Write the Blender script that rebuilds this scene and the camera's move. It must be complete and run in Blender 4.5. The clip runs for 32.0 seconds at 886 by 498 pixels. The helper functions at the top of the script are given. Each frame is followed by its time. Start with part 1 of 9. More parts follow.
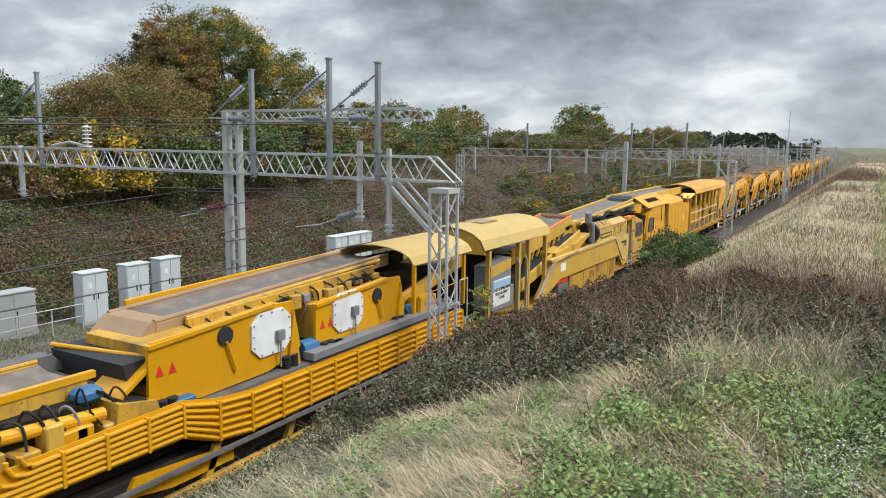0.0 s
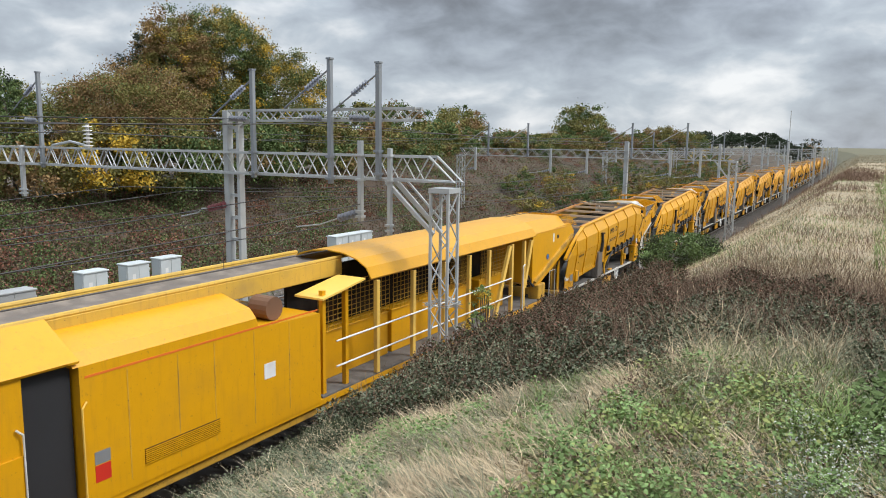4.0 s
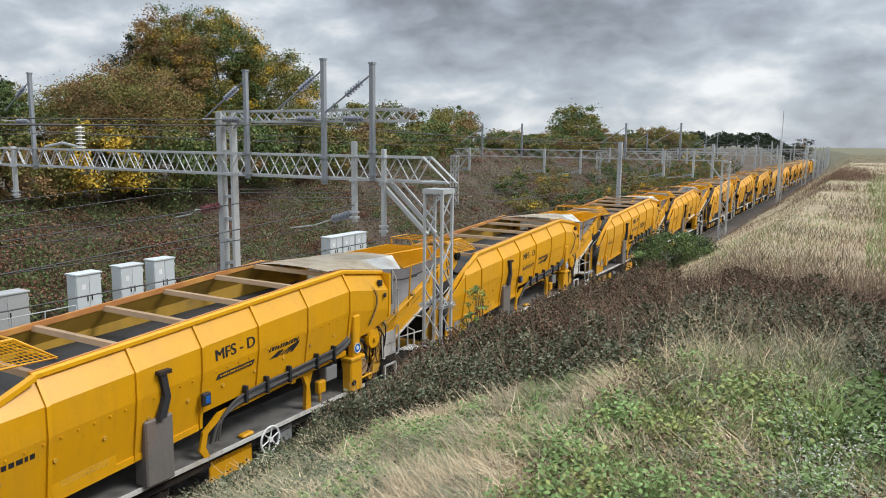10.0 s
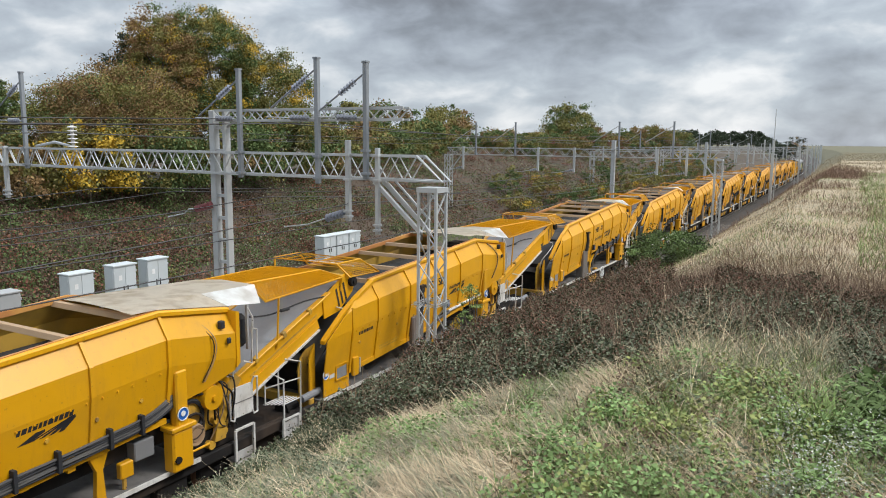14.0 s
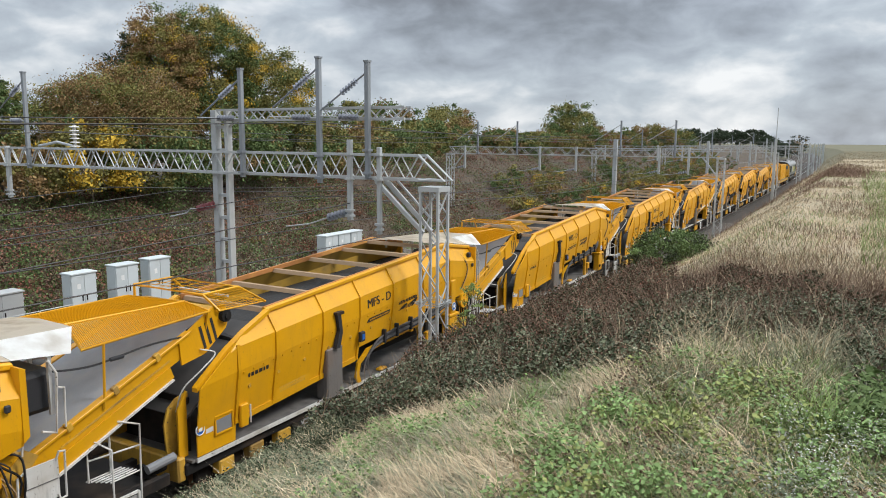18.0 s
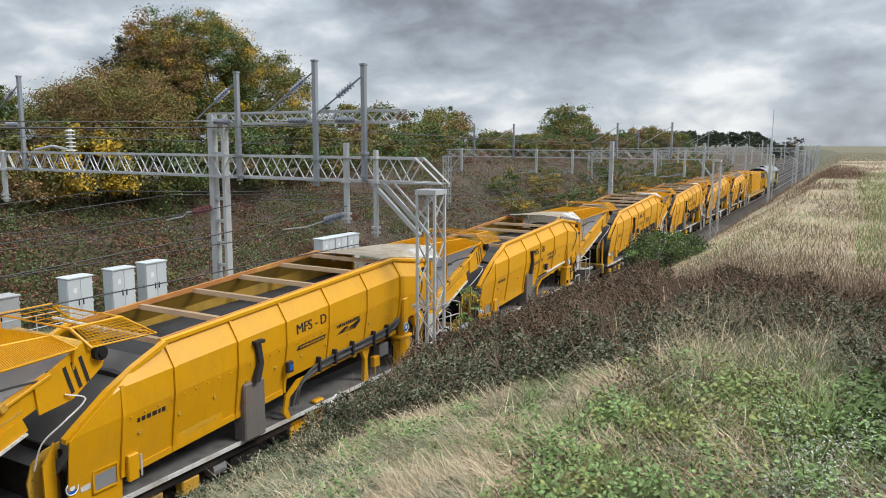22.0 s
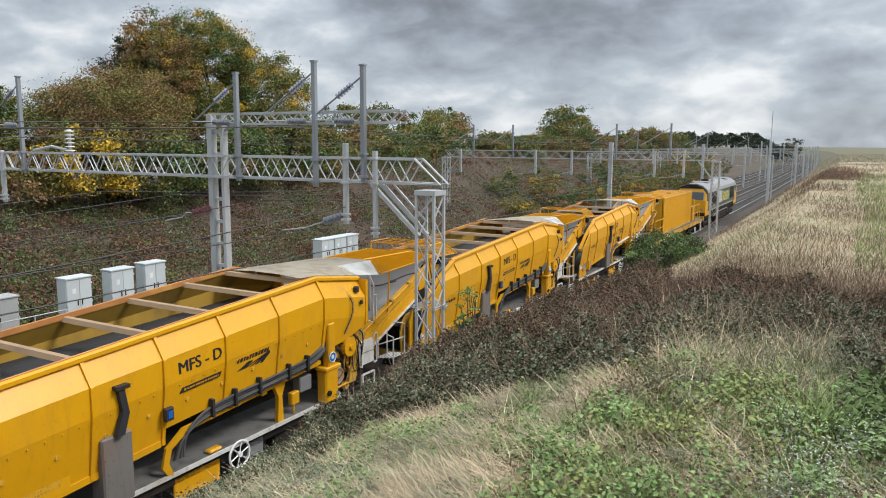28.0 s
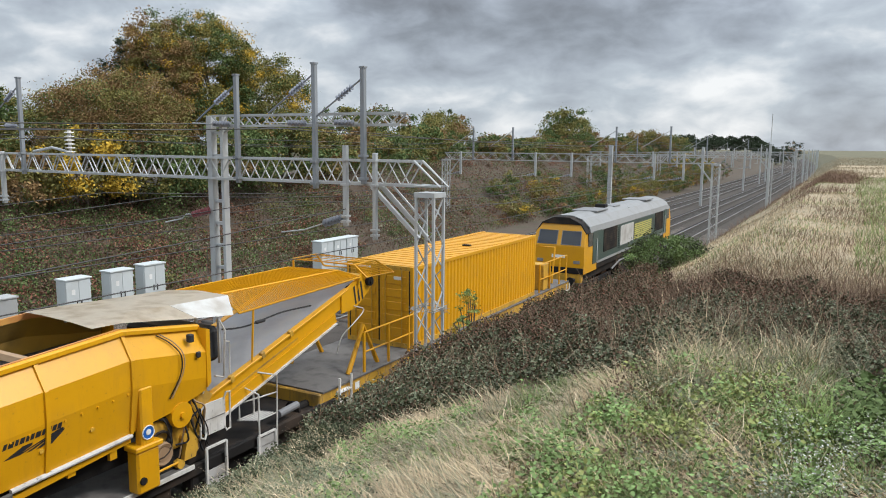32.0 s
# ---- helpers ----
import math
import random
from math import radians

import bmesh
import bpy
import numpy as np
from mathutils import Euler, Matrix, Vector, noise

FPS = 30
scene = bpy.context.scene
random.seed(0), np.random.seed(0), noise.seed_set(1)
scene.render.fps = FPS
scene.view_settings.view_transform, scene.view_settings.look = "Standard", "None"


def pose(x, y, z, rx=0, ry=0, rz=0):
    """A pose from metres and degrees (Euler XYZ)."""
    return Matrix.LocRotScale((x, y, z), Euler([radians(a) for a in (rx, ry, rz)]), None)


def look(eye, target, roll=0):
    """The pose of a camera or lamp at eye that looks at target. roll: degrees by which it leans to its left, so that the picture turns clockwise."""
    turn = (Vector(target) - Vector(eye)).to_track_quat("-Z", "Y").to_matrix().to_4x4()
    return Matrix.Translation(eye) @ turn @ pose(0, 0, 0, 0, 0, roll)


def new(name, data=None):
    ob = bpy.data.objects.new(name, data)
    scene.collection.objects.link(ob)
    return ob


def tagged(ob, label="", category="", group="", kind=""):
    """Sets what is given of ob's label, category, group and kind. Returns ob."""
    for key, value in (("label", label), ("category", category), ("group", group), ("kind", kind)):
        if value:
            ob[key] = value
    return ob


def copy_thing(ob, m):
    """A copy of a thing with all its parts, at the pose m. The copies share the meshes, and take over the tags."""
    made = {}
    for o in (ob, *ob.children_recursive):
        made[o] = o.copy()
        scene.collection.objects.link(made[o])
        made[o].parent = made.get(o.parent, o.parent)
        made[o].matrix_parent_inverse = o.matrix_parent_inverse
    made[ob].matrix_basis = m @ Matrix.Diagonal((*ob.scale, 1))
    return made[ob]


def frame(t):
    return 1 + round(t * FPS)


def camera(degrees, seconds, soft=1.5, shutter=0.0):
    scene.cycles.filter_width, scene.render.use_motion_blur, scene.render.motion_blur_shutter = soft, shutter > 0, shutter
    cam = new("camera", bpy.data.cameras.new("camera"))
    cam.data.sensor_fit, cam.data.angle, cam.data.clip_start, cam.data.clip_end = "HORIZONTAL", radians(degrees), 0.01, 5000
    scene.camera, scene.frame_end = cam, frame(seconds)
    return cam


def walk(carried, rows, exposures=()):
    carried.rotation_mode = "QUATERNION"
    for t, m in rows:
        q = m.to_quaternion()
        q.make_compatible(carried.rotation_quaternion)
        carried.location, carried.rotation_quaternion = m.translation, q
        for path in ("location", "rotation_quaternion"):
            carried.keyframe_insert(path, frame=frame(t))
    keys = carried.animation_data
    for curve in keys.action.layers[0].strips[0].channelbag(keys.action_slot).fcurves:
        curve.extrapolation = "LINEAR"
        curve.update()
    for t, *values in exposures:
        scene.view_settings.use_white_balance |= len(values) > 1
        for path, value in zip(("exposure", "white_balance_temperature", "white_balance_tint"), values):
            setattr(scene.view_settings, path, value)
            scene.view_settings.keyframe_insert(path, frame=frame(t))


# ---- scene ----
# camera: held by hand on the bank, it only turns a little
cam = camera(62.18, 32.0, soft=1.0)
EYE = (12.5, 0.0, 7.5)
TURNS = [
    (0, 81.731, -0.698, 30.165), (0.5, 81.717, -0.731, 30.200), (1, 81.726, -0.746, 30.217), (1.5, 81.744, -0.769, 30.219),
    (2, 81.747, -0.774, 30.203), (2.5, 81.738, -0.736, 30.178), (3, 81.727, -0.708, 30.179), (3.5, 81.711, -0.721, 30.215),
    (5.5, 81.814, -0.843, 30.169), (6, 81.831, -0.813, 30.061), (6.5, 81.837, -0.784, 29.976), (7, 81.820, -0.769, 29.942),
    (7.5, 81.797, -0.744, 29.938), (8, 81.782, -0.716, 29.921), (8.5, 81.783, -0.694, 29.878), (9, 81.792, -0.669, 29.821),
    (9.5, 81.793, -0.649, 29.772), (10, 81.775, -0.627, 29.750), (10.5, 81.745, -0.612, 29.755), (11, 81.727, -0.610, 29.765),
    (11.5, 81.733, -0.589, 29.760), (12, 81.744, -0.563, 29.719), (12.5, 81.749, -0.563, 29.640), (13, 81.738, -0.567, 29.526),
    (13.5, 81.712, -0.560, 29.390), (14, 81.680, -0.543, 29.267), (14.5, 81.637, -0.503, 29.177), (16.5, 81.549, -0.438, 29.337),
    (17, 81.575, -0.432, 29.383), (17.5, 81.597, -0.442, 29.404), (18, 81.619, -0.449, 29.401), (18.5, 81.645, -0.425, 29.386),
    (19, 81.678, -0.390, 29.365), (19.5, 81.719, -0.363, 29.333), (20, 81.762, -0.353, 29.286), (20.5, 81.801, -0.350, 29.236),
    (21, 81.826, -0.333, 29.194), (21.5, 81.835, -0.298, 29.161), (22, 81.839, -0.273, 29.131), (22.5, 81.839, -0.270, 29.110),
    (23, 81.845, -0.267, 29.102), (23.5, 81.849, -0.242, 29.102), (24, 81.851, -0.217, 29.104), (24.5, 81.863, -0.211, 29.105),
    (25, 81.892, -0.221, 29.104), (25.5, 81.928, -0.234, 29.092), (27.5, 81.909, -0.302, 29.062), (28, 81.894, -0.335, 29.074),
    (28.5, 81.898, -0.388, 29.078), (29, 81.925, -0.429, 29.063), (29.5, 81.960, -0.439, 29.040), (30, 81.993, -0.467, 29.025),
    (30.5, 82.022, -0.496, 29.016), (31, 82.048, -0.484, 29.013), (31.5, 82.062, -0.476, 29.030), (32, 82.070, -0.495, 29.069),
]
walk(cam, [(t, pose(*EYE, a, b, c)) for t, a, b, c in TURNS], exposures=[(0.0, 0.19), (32.0, 0.19)])

# world: bright overcast with broken cloud
world = bpy.data.worlds.new("sky")
scene.world = world
world.use_nodes = True
wn, wl = world.node_tree.nodes, world.node_tree.links
wn.clear()


def wnode(kind, **values):
    n = wn.new(kind)
    for k, v in values.items():
        n.inputs[k].default_value = v
    return n


w_out = wnode("ShaderNodeOutputWorld")
w_bg = wnode("ShaderNodeBackground", Strength=1.0)
w_sky = wnode("ShaderNodeTexSky")
w_sky.sky_type, w_sky.sun_disc = "NISHITA", False
w_sky.sun_elevation, w_sky.sun_rotation = radians(32), radians(40)
w_dim = wn.new("ShaderNodeVectorMath")
w_dim.operation = "SCALE"
w_dim.inputs["Scale"].default_value = 0.10
wl.new(w_sky.outputs[0], w_dim.inputs[0])
w_tc = wnode("ShaderNodeTexCoord")
w_sep = wnode("ShaderNodeSeparateXYZ")
wl.new(w_tc.outputs["Generated"], w_sep.inputs[0])


def wmath(op, a, b=0.0):
    n = wn.new("ShaderNodeMath")
    n.operation = op
    for i, v in enumerate((a, b)):
        if isinstance(v, (int, float)):
            n.inputs[i].default_value = v
        else:
            wl.new(v, n.inputs[i])
    return n.outputs[0]


# the cloud masses: directions, flattened so that the clouds lie level
w_com = wnode("ShaderNodeCombineXYZ")
wl.new(w_sep.outputs[0], w_com.inputs[0])
wl.new(w_sep.outputs[1], w_com.inputs[1])
wl.new(wmath("MULTIPLY", w_sep.outputs[2], 2.1), w_com.inputs[2])


def wramp(fac, stops):
    n = wn.new("ShaderNodeValToRGB")
    e = n.color_ramp.elements
    while len(e) < len(stops):
        e.new(0.5)
    for el, (pos, col) in zip(e, stops):
        el.position, el.color = pos, (*col, 1)
    wl.new(fac, n.inputs[0])
    return n.outputs[0]


def wnoise(scale, detail, rough=0.55, dist=0.0):
    n = wnode("ShaderNodeTexNoise", Scale=scale, Detail=detail, Roughness=rough, Distortion=dist)
    wl.new(w_com.outputs[0], n.inputs["Vector"])
    return n.outputs["Fac"]


w_mass = wnoise(4.2, 3.0, 0.5, 0.3)
w_tuft = wnoise(13.0, 7.0, 0.52, 0.25)


def wlobe(x, y, z, r):
    """1 at a direction of the sky, falling to 0 at a distance r."""
    d = wn.new("ShaderNodeVectorMath")
    d.operation = "DISTANCE"
    wl.new(w_com.outputs[0], d.inputs[0])
    d.inputs[1].default_value = (x, y, z * 2.1)
    return wmath("MAXIMUM", wmath("SUBTRACT", 1.0, wmath("DIVIDE", d.outputs["Value"], r)), 0.0)


w_big = wmath("ADD", wmath("MULTIPLY", w_mass, 0.36), wmath("MULTIPLY", w_tuft, 0.34))
w_big = wmath("ADD", w_big, 0.205)
# smooth pale cloud over the trees, a dark bank high over the line, lit breaks low beside it and broken cloud beyond
for w_dir, w_amount in (((-0.79, 0.60, 0.13, 0.42), 0.05), ((-0.30, 0.92, 0.21, 0.40), -0.125), ((-0.54, 0.84, 0.045, 0.24), 0.055), ((-0.18, 0.98, 0.06, 0.18), 0.15), ((-0.02, 0.99, 0.15, 0.26), 0.03), ((-0.02, 1.0, 0.05, 0.16), -0.05), ((-0.71, 0.70, 0.04, 0.2), 0.03)):
    w_big = wmath("ADD", w_big, wmath("MULTIPLY", wlobe(*w_dir), w_amount))
w_clouds = wramp(w_big, [(0.36, (0.18, 0.195, 0.222)), (0.44, (0.265, 0.295, 0.34)), (0.51, (0.38, 0.425, 0.49)), (0.58, (0.50, 0.56, 0.625)), (0.69, (0.88, 0.90, 0.92))])
w_mixn = wn.new("ShaderNodeMix")
w_mixn.data_type = "RGBA"
w_mixn.inputs["Factor"].default_value = 0.94
wl.new(w_dim.outputs[0], w_mixn.inputs["A"])
# an overcast sky is brightest overhead
w_up = wn.new("ShaderNodeVectorMath")
w_up.operation = "SCALE"
wl.new(w_clouds, w_up.inputs[0])
wl.new(wmath("ADD", wmath("MULTIPLY", wmath("MAXIMUM", wmath("SUBTRACT", w_sep.outputs[2], 0.15), 0.0), 3.1), 0.92), w_up.inputs["Scale"])
wl.new(w_up.outputs[0], w_mixn.inputs["B"])
wl.new(w_mixn.outputs["Result"], w_bg.inputs["Color"])
wl.new(w_bg.outputs[0], w_out.inputs[0])

sun = new("sun", bpy.data.lights.new("sun", "SUN"))
sun.data.energy, sun.data.angle, sun.data.color = 2.3, radians(16), (1.0, 0.985, 0.965)
sun.matrix_world = look((60, 40, 70), (0, 20, 0))


# ---- materials ----
def mat(name, colour, rough=0.6, metal=0.0, spread=0.25, scale=6.0, bump=0.1, dirt=None, dirt_amount=0.35, fine=60.0, island=0.0, thin=False, streak=None, streak_amount=0.5):
    """A procedural surface: base colour varied at two scales, stains of a second colour, and fine relief."""
    m = bpy.data.materials.new(name)
    m.use_nodes = True
    n, l = m.node_tree.nodes, m.node_tree.links
    b = n["Principled BSDF"]
    b.inputs["Roughness"].default_value, b.inputs["Metallic"].default_value = rough, metal
    tc = n.new("ShaderNodeTexCoord")
    big = n.new("ShaderNodeTexNoise")
    big.inputs["Scale"].default_value, big.inputs["Detail"].default_value = scale * 0.2, 6.0
    small = n.new("ShaderNodeTexNoise")
    small.inputs["Scale"].default_value, small.inputs["Detail"].default_value = fine, 4.0
    for t in (big, small):
        l.new(tc.outputs["Object"], t.inputs["Vector"])

    def math(op, x, y):
        k = n.new("ShaderNodeMath")
        k.operation = op
        for i, v in enumerate((x, y)):
            if isinstance(v, (int, float)):
                k.inputs[i].default_value = v
            else:
                l.new(v, k.inputs[i])
        return k.outputs[0]

    value = math("ADD", math("MULTIPLY", big.outputs["Fac"], spread * 1.6), math("MULTIPLY", small.outputs["Fac"], spread * 0.5))
    value = math("ADD", value, 1.0 - spread * 1.05)
    if island:
        geo = n.new("ShaderNodeNewGeometry")
        value = math("MULTIPLY", value, math("ADD", math("MULTIPLY", geo.outputs["Random Per Island"], island), 1.0 - island * 0.5))
    info = n.new("ShaderNodeObjectInfo")
    value = math("MULTIPLY", value, math("ADD", math("MULTIPLY", info.outputs["Random"], 0.12), 0.94))
    vm = n.new("ShaderNodeVectorMath")
    vm.operation = "SCALE"
    vm.inputs[0].default_value = colour
    l.new(value, vm.inputs["Scale"])
    out = vm.outputs[0]
    if dirt:
        ramp = n.new("ShaderNodeValToRGB")
        ramp.color_ramp.elements[0].position, ramp.color_ramp.elements[1].position = 0.48, 0.72
        l.new(big.outputs["Fac"], ramp.inputs[0])
        mix = n.new("ShaderNodeMix")
        mix.data_type = "RGBA"
        l.new(math("MULTIPLY", ramp.outputs[0], dirt_amount), mix.inputs["Factor"])
        l.new(out, mix.inputs["A"])
        mix.inputs["B"].default_value = (*dirt, 1)
        out = mix.outputs["Result"]
    if streak:
        # run-down stains and small chips
        mp = n.new("ShaderNodeMapping")
        mp.inputs["Scale"].default_value = (4.5, 4.5, 0.6)
        l.new(tc.outputs["Object"], mp.inputs["Vector"])
        runs = n.new("ShaderNodeTexNoise")
        runs.inputs["Scale"].default_value, runs.inputs["Detail"].default_value, runs.inputs["Roughness"].default_value = 1.6, 5.0, 0.7
        l.new(mp.outputs[0], runs.inputs["Vector"])
        chips = n.new("ShaderNodeTexNoise")
        chips.inputs["Scale"].default_value, chips.inputs["Detail"].default_value = 17.0, 3.0
        l.new(tc.outputs["Object"], chips.inputs["Vector"])
        for tex, lo, hi, amount in ((runs, 0.52, 0.80, streak_amount), (chips, 0.66, 0.73, streak_amount * 1.6)):
            rp = n.new("ShaderNodeValToRGB")
            rp.color_ramp.elements[0].position, rp.color_ramp.elements[1].position = lo, hi
            l.new(tex.outputs["Fac"], rp.inputs[0])
            mx = n.new("ShaderNodeMix")
            mx.data_type = "RGBA"
            l.new(math("MULTIPLY", rp.outputs[0], amount), mx.inputs["Factor"])
            l.new(out, mx.inputs["A"])
            mx.inputs["B"].default_value = (*streak, 1)
            out = mx.outputs["Result"]
    l.new(out, b.inputs["Base Color"])
    if bump:
        bp = n.new("ShaderNodeBump")
        bp.inputs["Strength"].default_value, bp.inputs["Distance"].default_value = bump, 0.02
        l.new(small.outputs["Fac"], bp.inputs["Height"])
        l.new(bp.outputs[0], b.inputs["Normal"])
    if thin:
        b.inputs["Specular IOR Level"].default_value = 0.1
    return m


YELLOW = mat("yellow_paint", (0.63, 0.3, 0.003), 0.40, spread=0.14, dirt=(0.40, 0.205, 0.02), dirt_amount=0.35, bump=0.03, streak=(0.30, 0.15, 0.03), streak_amount=0.28)
YELLOW_PALE = mat("faded_yellow_paint", (0.80, 0.50, 0.10), 0.5, spread=0.12, dirt=(0.30, 0.20, 0.08), dirt_amount=0.45, bump=0.03)
YELLOW_DIRTY = mat("dirty_yellow_paint", (0.56, 0.31, 0.03), 0.6, spread=0.25, dirt=(0.10, 0.07, 0.04), dirt_amount=0.8, bump=0.06, streak=(0.08, 0.055, 0.035), streak_amount=0.7)
OCHRE = mat("dusty_ochre_paint", (0.55, 0.335, 0.045), 0.55, spread=0.22, dirt=(0.30, 0.20, 0.07), dirt_amount=0.6, bump=0.04, streak=(0.17, 0.11, 0.05), streak_amount=0.42)
OCHRE_PALE = mat("sun_faded_ochre_paint", (0.52, 0.35, 0.10), 0.6, spread=0.18, dirt=(0.36, 0.25, 0.10), dirt_amount=0.6, bump=0.04, streak=(0.24, 0.16, 0.08), streak_amount=0.35)
BELTBROWN = mat("mud_stained_belt", (0.15, 0.122, 0.10), 0.8, spread=0.4, scale=10, dirt=(0.27, 0.22, 0.17), dirt_amount=0.7)
ORANGE_EDGE = mat("orange_edge_paint", (0.70, 0.16, 0.02), 0.5, spread=0.2)
BLACK = mat("black_rubber", (0.018, 0.018, 0.020), 0.75, spread=0.4, bump=0.1)
BLACKPAINT = mat("black_lettering", (0.02, 0.02, 0.022), 0.5, spread=0.1, bump=0)
# oily steel, its tone kept extra dark to paint shade under hoods and frames
DARK = mat("oily_and_shaded_steel", (0.02, 0.0185, 0.0175), 0.7, spread=0.5, dirt=(0.09, 0.06, 0.04), dirt_amount=0.5, thin=True)
GREYSTEEL = mat("galvanised_steel", (0.43, 0.44, 0.435), 0.55, 0.1, spread=0.25, dirt=(0.22, 0.20, 0.17), dirt_amount=0.4)
POSTGREY = mat("dull_zinc_post", (0.235, 0.25, 0.265), 0.6, 0.1, spread=0.2, dirt=(0.16, 0.16, 0.15))
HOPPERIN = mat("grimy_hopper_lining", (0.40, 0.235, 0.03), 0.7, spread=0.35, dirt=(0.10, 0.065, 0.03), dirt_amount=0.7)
TARPDIRTY = mat("brown_stained_sheet", (0.66, 0.57, 0.44), 0.7, spread=0.25, dirt=(0.34, 0.24, 0.13), dirt_amount=0.85, scale=9, fine=25)
BANKTAN = mat("grey_tan_bank_grass", (0.46, 0.365, 0.24), 0.85, spread=0.3, island=0.6, bump=0, thin=True)
FARTAN = mat("dull_far_grass", (0.30, 0.24, 0.155), 0.85, spread=0.3, island=0.6, bump=0, thin=True)
GREYPAINT = mat("grey_painted_steel", (0.20, 0.20, 0.20), 0.6, spread=0.25, dirt=(0.10, 0.08, 0.06))
BELT = mat("rubber_conveyor_belt", (0.235, 0.24, 0.25), 0.55, spread=0.35, scale=12, dirt=(0.26, 0.24, 0.21), dirt_amount=0.6)
DECK = mat("dusty_deck_steel", (0.135, 0.125, 0.115), 0.8, spread=0.4, scale=14, dirt=(0.055, 0.05, 0.045), dirt_amount=0.85)
WHITE = mat("white_paint", (0.74, 0.74, 0.72), 0.5, spread=0.10, dirt=(0.42, 0.35, 0.26), dirt_amount=0.5)
TARP = mat("stained_white_cover_sheet", (0.86, 0.85, 0.81), 0.6, spread=0.10, dirt=(0.36, 0.28, 0.17), dirt_amount=0.75)
DULLEDGE = mat("dull_orange_edge", (0.42, 0.17, 0.045), 0.7, spread=0.35, dirt=(0.60, 0.34, 0.06), dirt_amount=0.7)
WHITEGRIME = mat("grimy_white_paint", (0.60, 0.58, 0.54), 0.55, spread=0.2, dirt=(0.30, 0.25, 0.19), dirt_amount=0.7, streak=(0.13, 0.11, 0.09), streak_amount=0.7)
BEAMBROWN = mat("worn_brown_beam", (0.34, 0.22, 0.12), 0.7, spread=0.3, dirt=(0.16, 0.10, 0.06), dirt_amount=0.6)
SPOIL = mat("damp_spoil", (0.022, 0.021, 0.020), 0.95, spread=0.6, bump=0.6, fine=30)
GLASSDARK = mat("tinted_cab_glass", (0.03, 0.035, 0.04), 0.08, spread=0.1, bump=0)
BLUE = mat("blue_motor_paint", (0.03, 0.13, 0.26), 0.5, spread=0.3, dirt=(0.05, 0.05, 0.05))
SIGNBLUE = mat("blue_sign", (0.015, 0.10, 0.36), 0.4, spread=0.05, bump=0)
RED = mat("red_marking", (0.60, 0.03, 0.015), 0.5, spread=0.15, bump=0)
RUST = mat("rusty_steel", (0.17, 0.085, 0.045), 0.85, spread=0.4, bump=0.2)
RAILTOP = mat("polished_rail_head", (0.42, 0.42, 0.43), 0.4, 0.8, spread=0.1, bump=0)
RAILSIDE = mat("rusty_rail_side", (0.13, 0.085, 0.06), 0.8, spread=0.3)
SLEEPER = mat("concrete_sleeper", (0.085, 0.078, 0.07), 0.9, spread=0.25, bump=0.2, thin=True)
BALLAST = mat("track_ballast", (0.075, 0.065, 0.057), 0.95, spread=0.55, scale=10, fine=26, bump=1.0, dirt=(0.08, 0.07, 0.06), dirt_amount=0.6, thin=True)
CABGREY = mat("light_grey_cabinet_paint", (0.50, 0.53, 0.53), 0.5, spread=0.1, dirt=(0.40, 0.40, 0.36), dirt_amount=0.4)
CABGREY2 = mat("mid_grey_cabinet_paint", (0.38, 0.38, 0.37), 0.55, spread=0.12, dirt=(0.25, 0.24, 0.2))
INSUL = mat("grey_porcelain", (0.21, 0.22, 0.25), 0.3, spread=0.15)
INSULRED = mat("brown_red_insulator", (0.20, 0.045, 0.05), 0.35, spread=0.2)
WIRE = mat("weathered_copper_wire", (0.045, 0.042, 0.04), 0.6, 0.3, spread=0.2, bump=0)
CONCRETE = mat("weathered_concrete", (0.34, 0.32, 0.28), 0.9, spread=0.3, dirt=(0.15, 0.14, 0.11), bump=0.3)
LOCOGREEN = mat("dark_green_loco_paint", (0.030, 0.062, 0.055), 0.4, spread=0.2, dirt=(0.09, 0.085, 0.07), dirt_amount=0.4)

LOCOROOF = mat("dusty_grey_loco_roof", (0.25, 0.25, 0.245), 0.6, spread=0.2, dirt=(0.16, 0.15, 0.13), dirt_amount=0.6)
GROUND = mat("bank_soil_and_thatch", (0.155, 0.112, 0.065), 0.95, spread=0.6, scale=5, fine=18, bump=0.8, dirt=(0.055, 0.045, 0.025), dirt_amount=0.7)
BANKTHATCH = mat("tawny_bank_thatch", (0.34, 0.27, 0.175), 0.95, spread=0.5, scale=3, fine=30, bump=0.6, dirt=(0.15, 0.135, 0.075), dirt_amount=0.7)
FIELD = mat("far_field", (0.12, 0.11, 0.06), 0.95, spread=0.5, scale=0.5, dirt=(0.13, 0.09, 0.05))
FARBANK = mat("scrubby_bank_soil", (0.075, 0.052, 0.034), 0.95, spread=0.7, scale=4, fine=8, bump=0.8, dirt=(0.04, 0.045, 0.02), dirt_amount=0.8)
STRAW = mat("dry_straw_grass", (0.53, 0.415, 0.265), 0.85, spread=0.3, island=0.6, bump=0, thin=True)
STRAWPALE = mat("bleached_straw_stalk", (0.72, 0.6, 0.42), 0.85, spread=0.3, island=0.6, bump=0, thin=True)
STRAWDULL = mat("dull_dead_grass", (0.37, 0.285, 0.185), 0.85, spread=0.3, island=0.6, bump=0, thin=True)
PALESEED = mat("pale_seed_fluff", (0.42, 0.42, 0.36), 0.9, spread=0.3, island=0.6, bump=0, thin=True)
RUSTSTEM = mat("rust_brown_stem", (0.175, 0.115, 0.08), 0.85, spread=0.35, island=0.6, bump=0, thin=True)
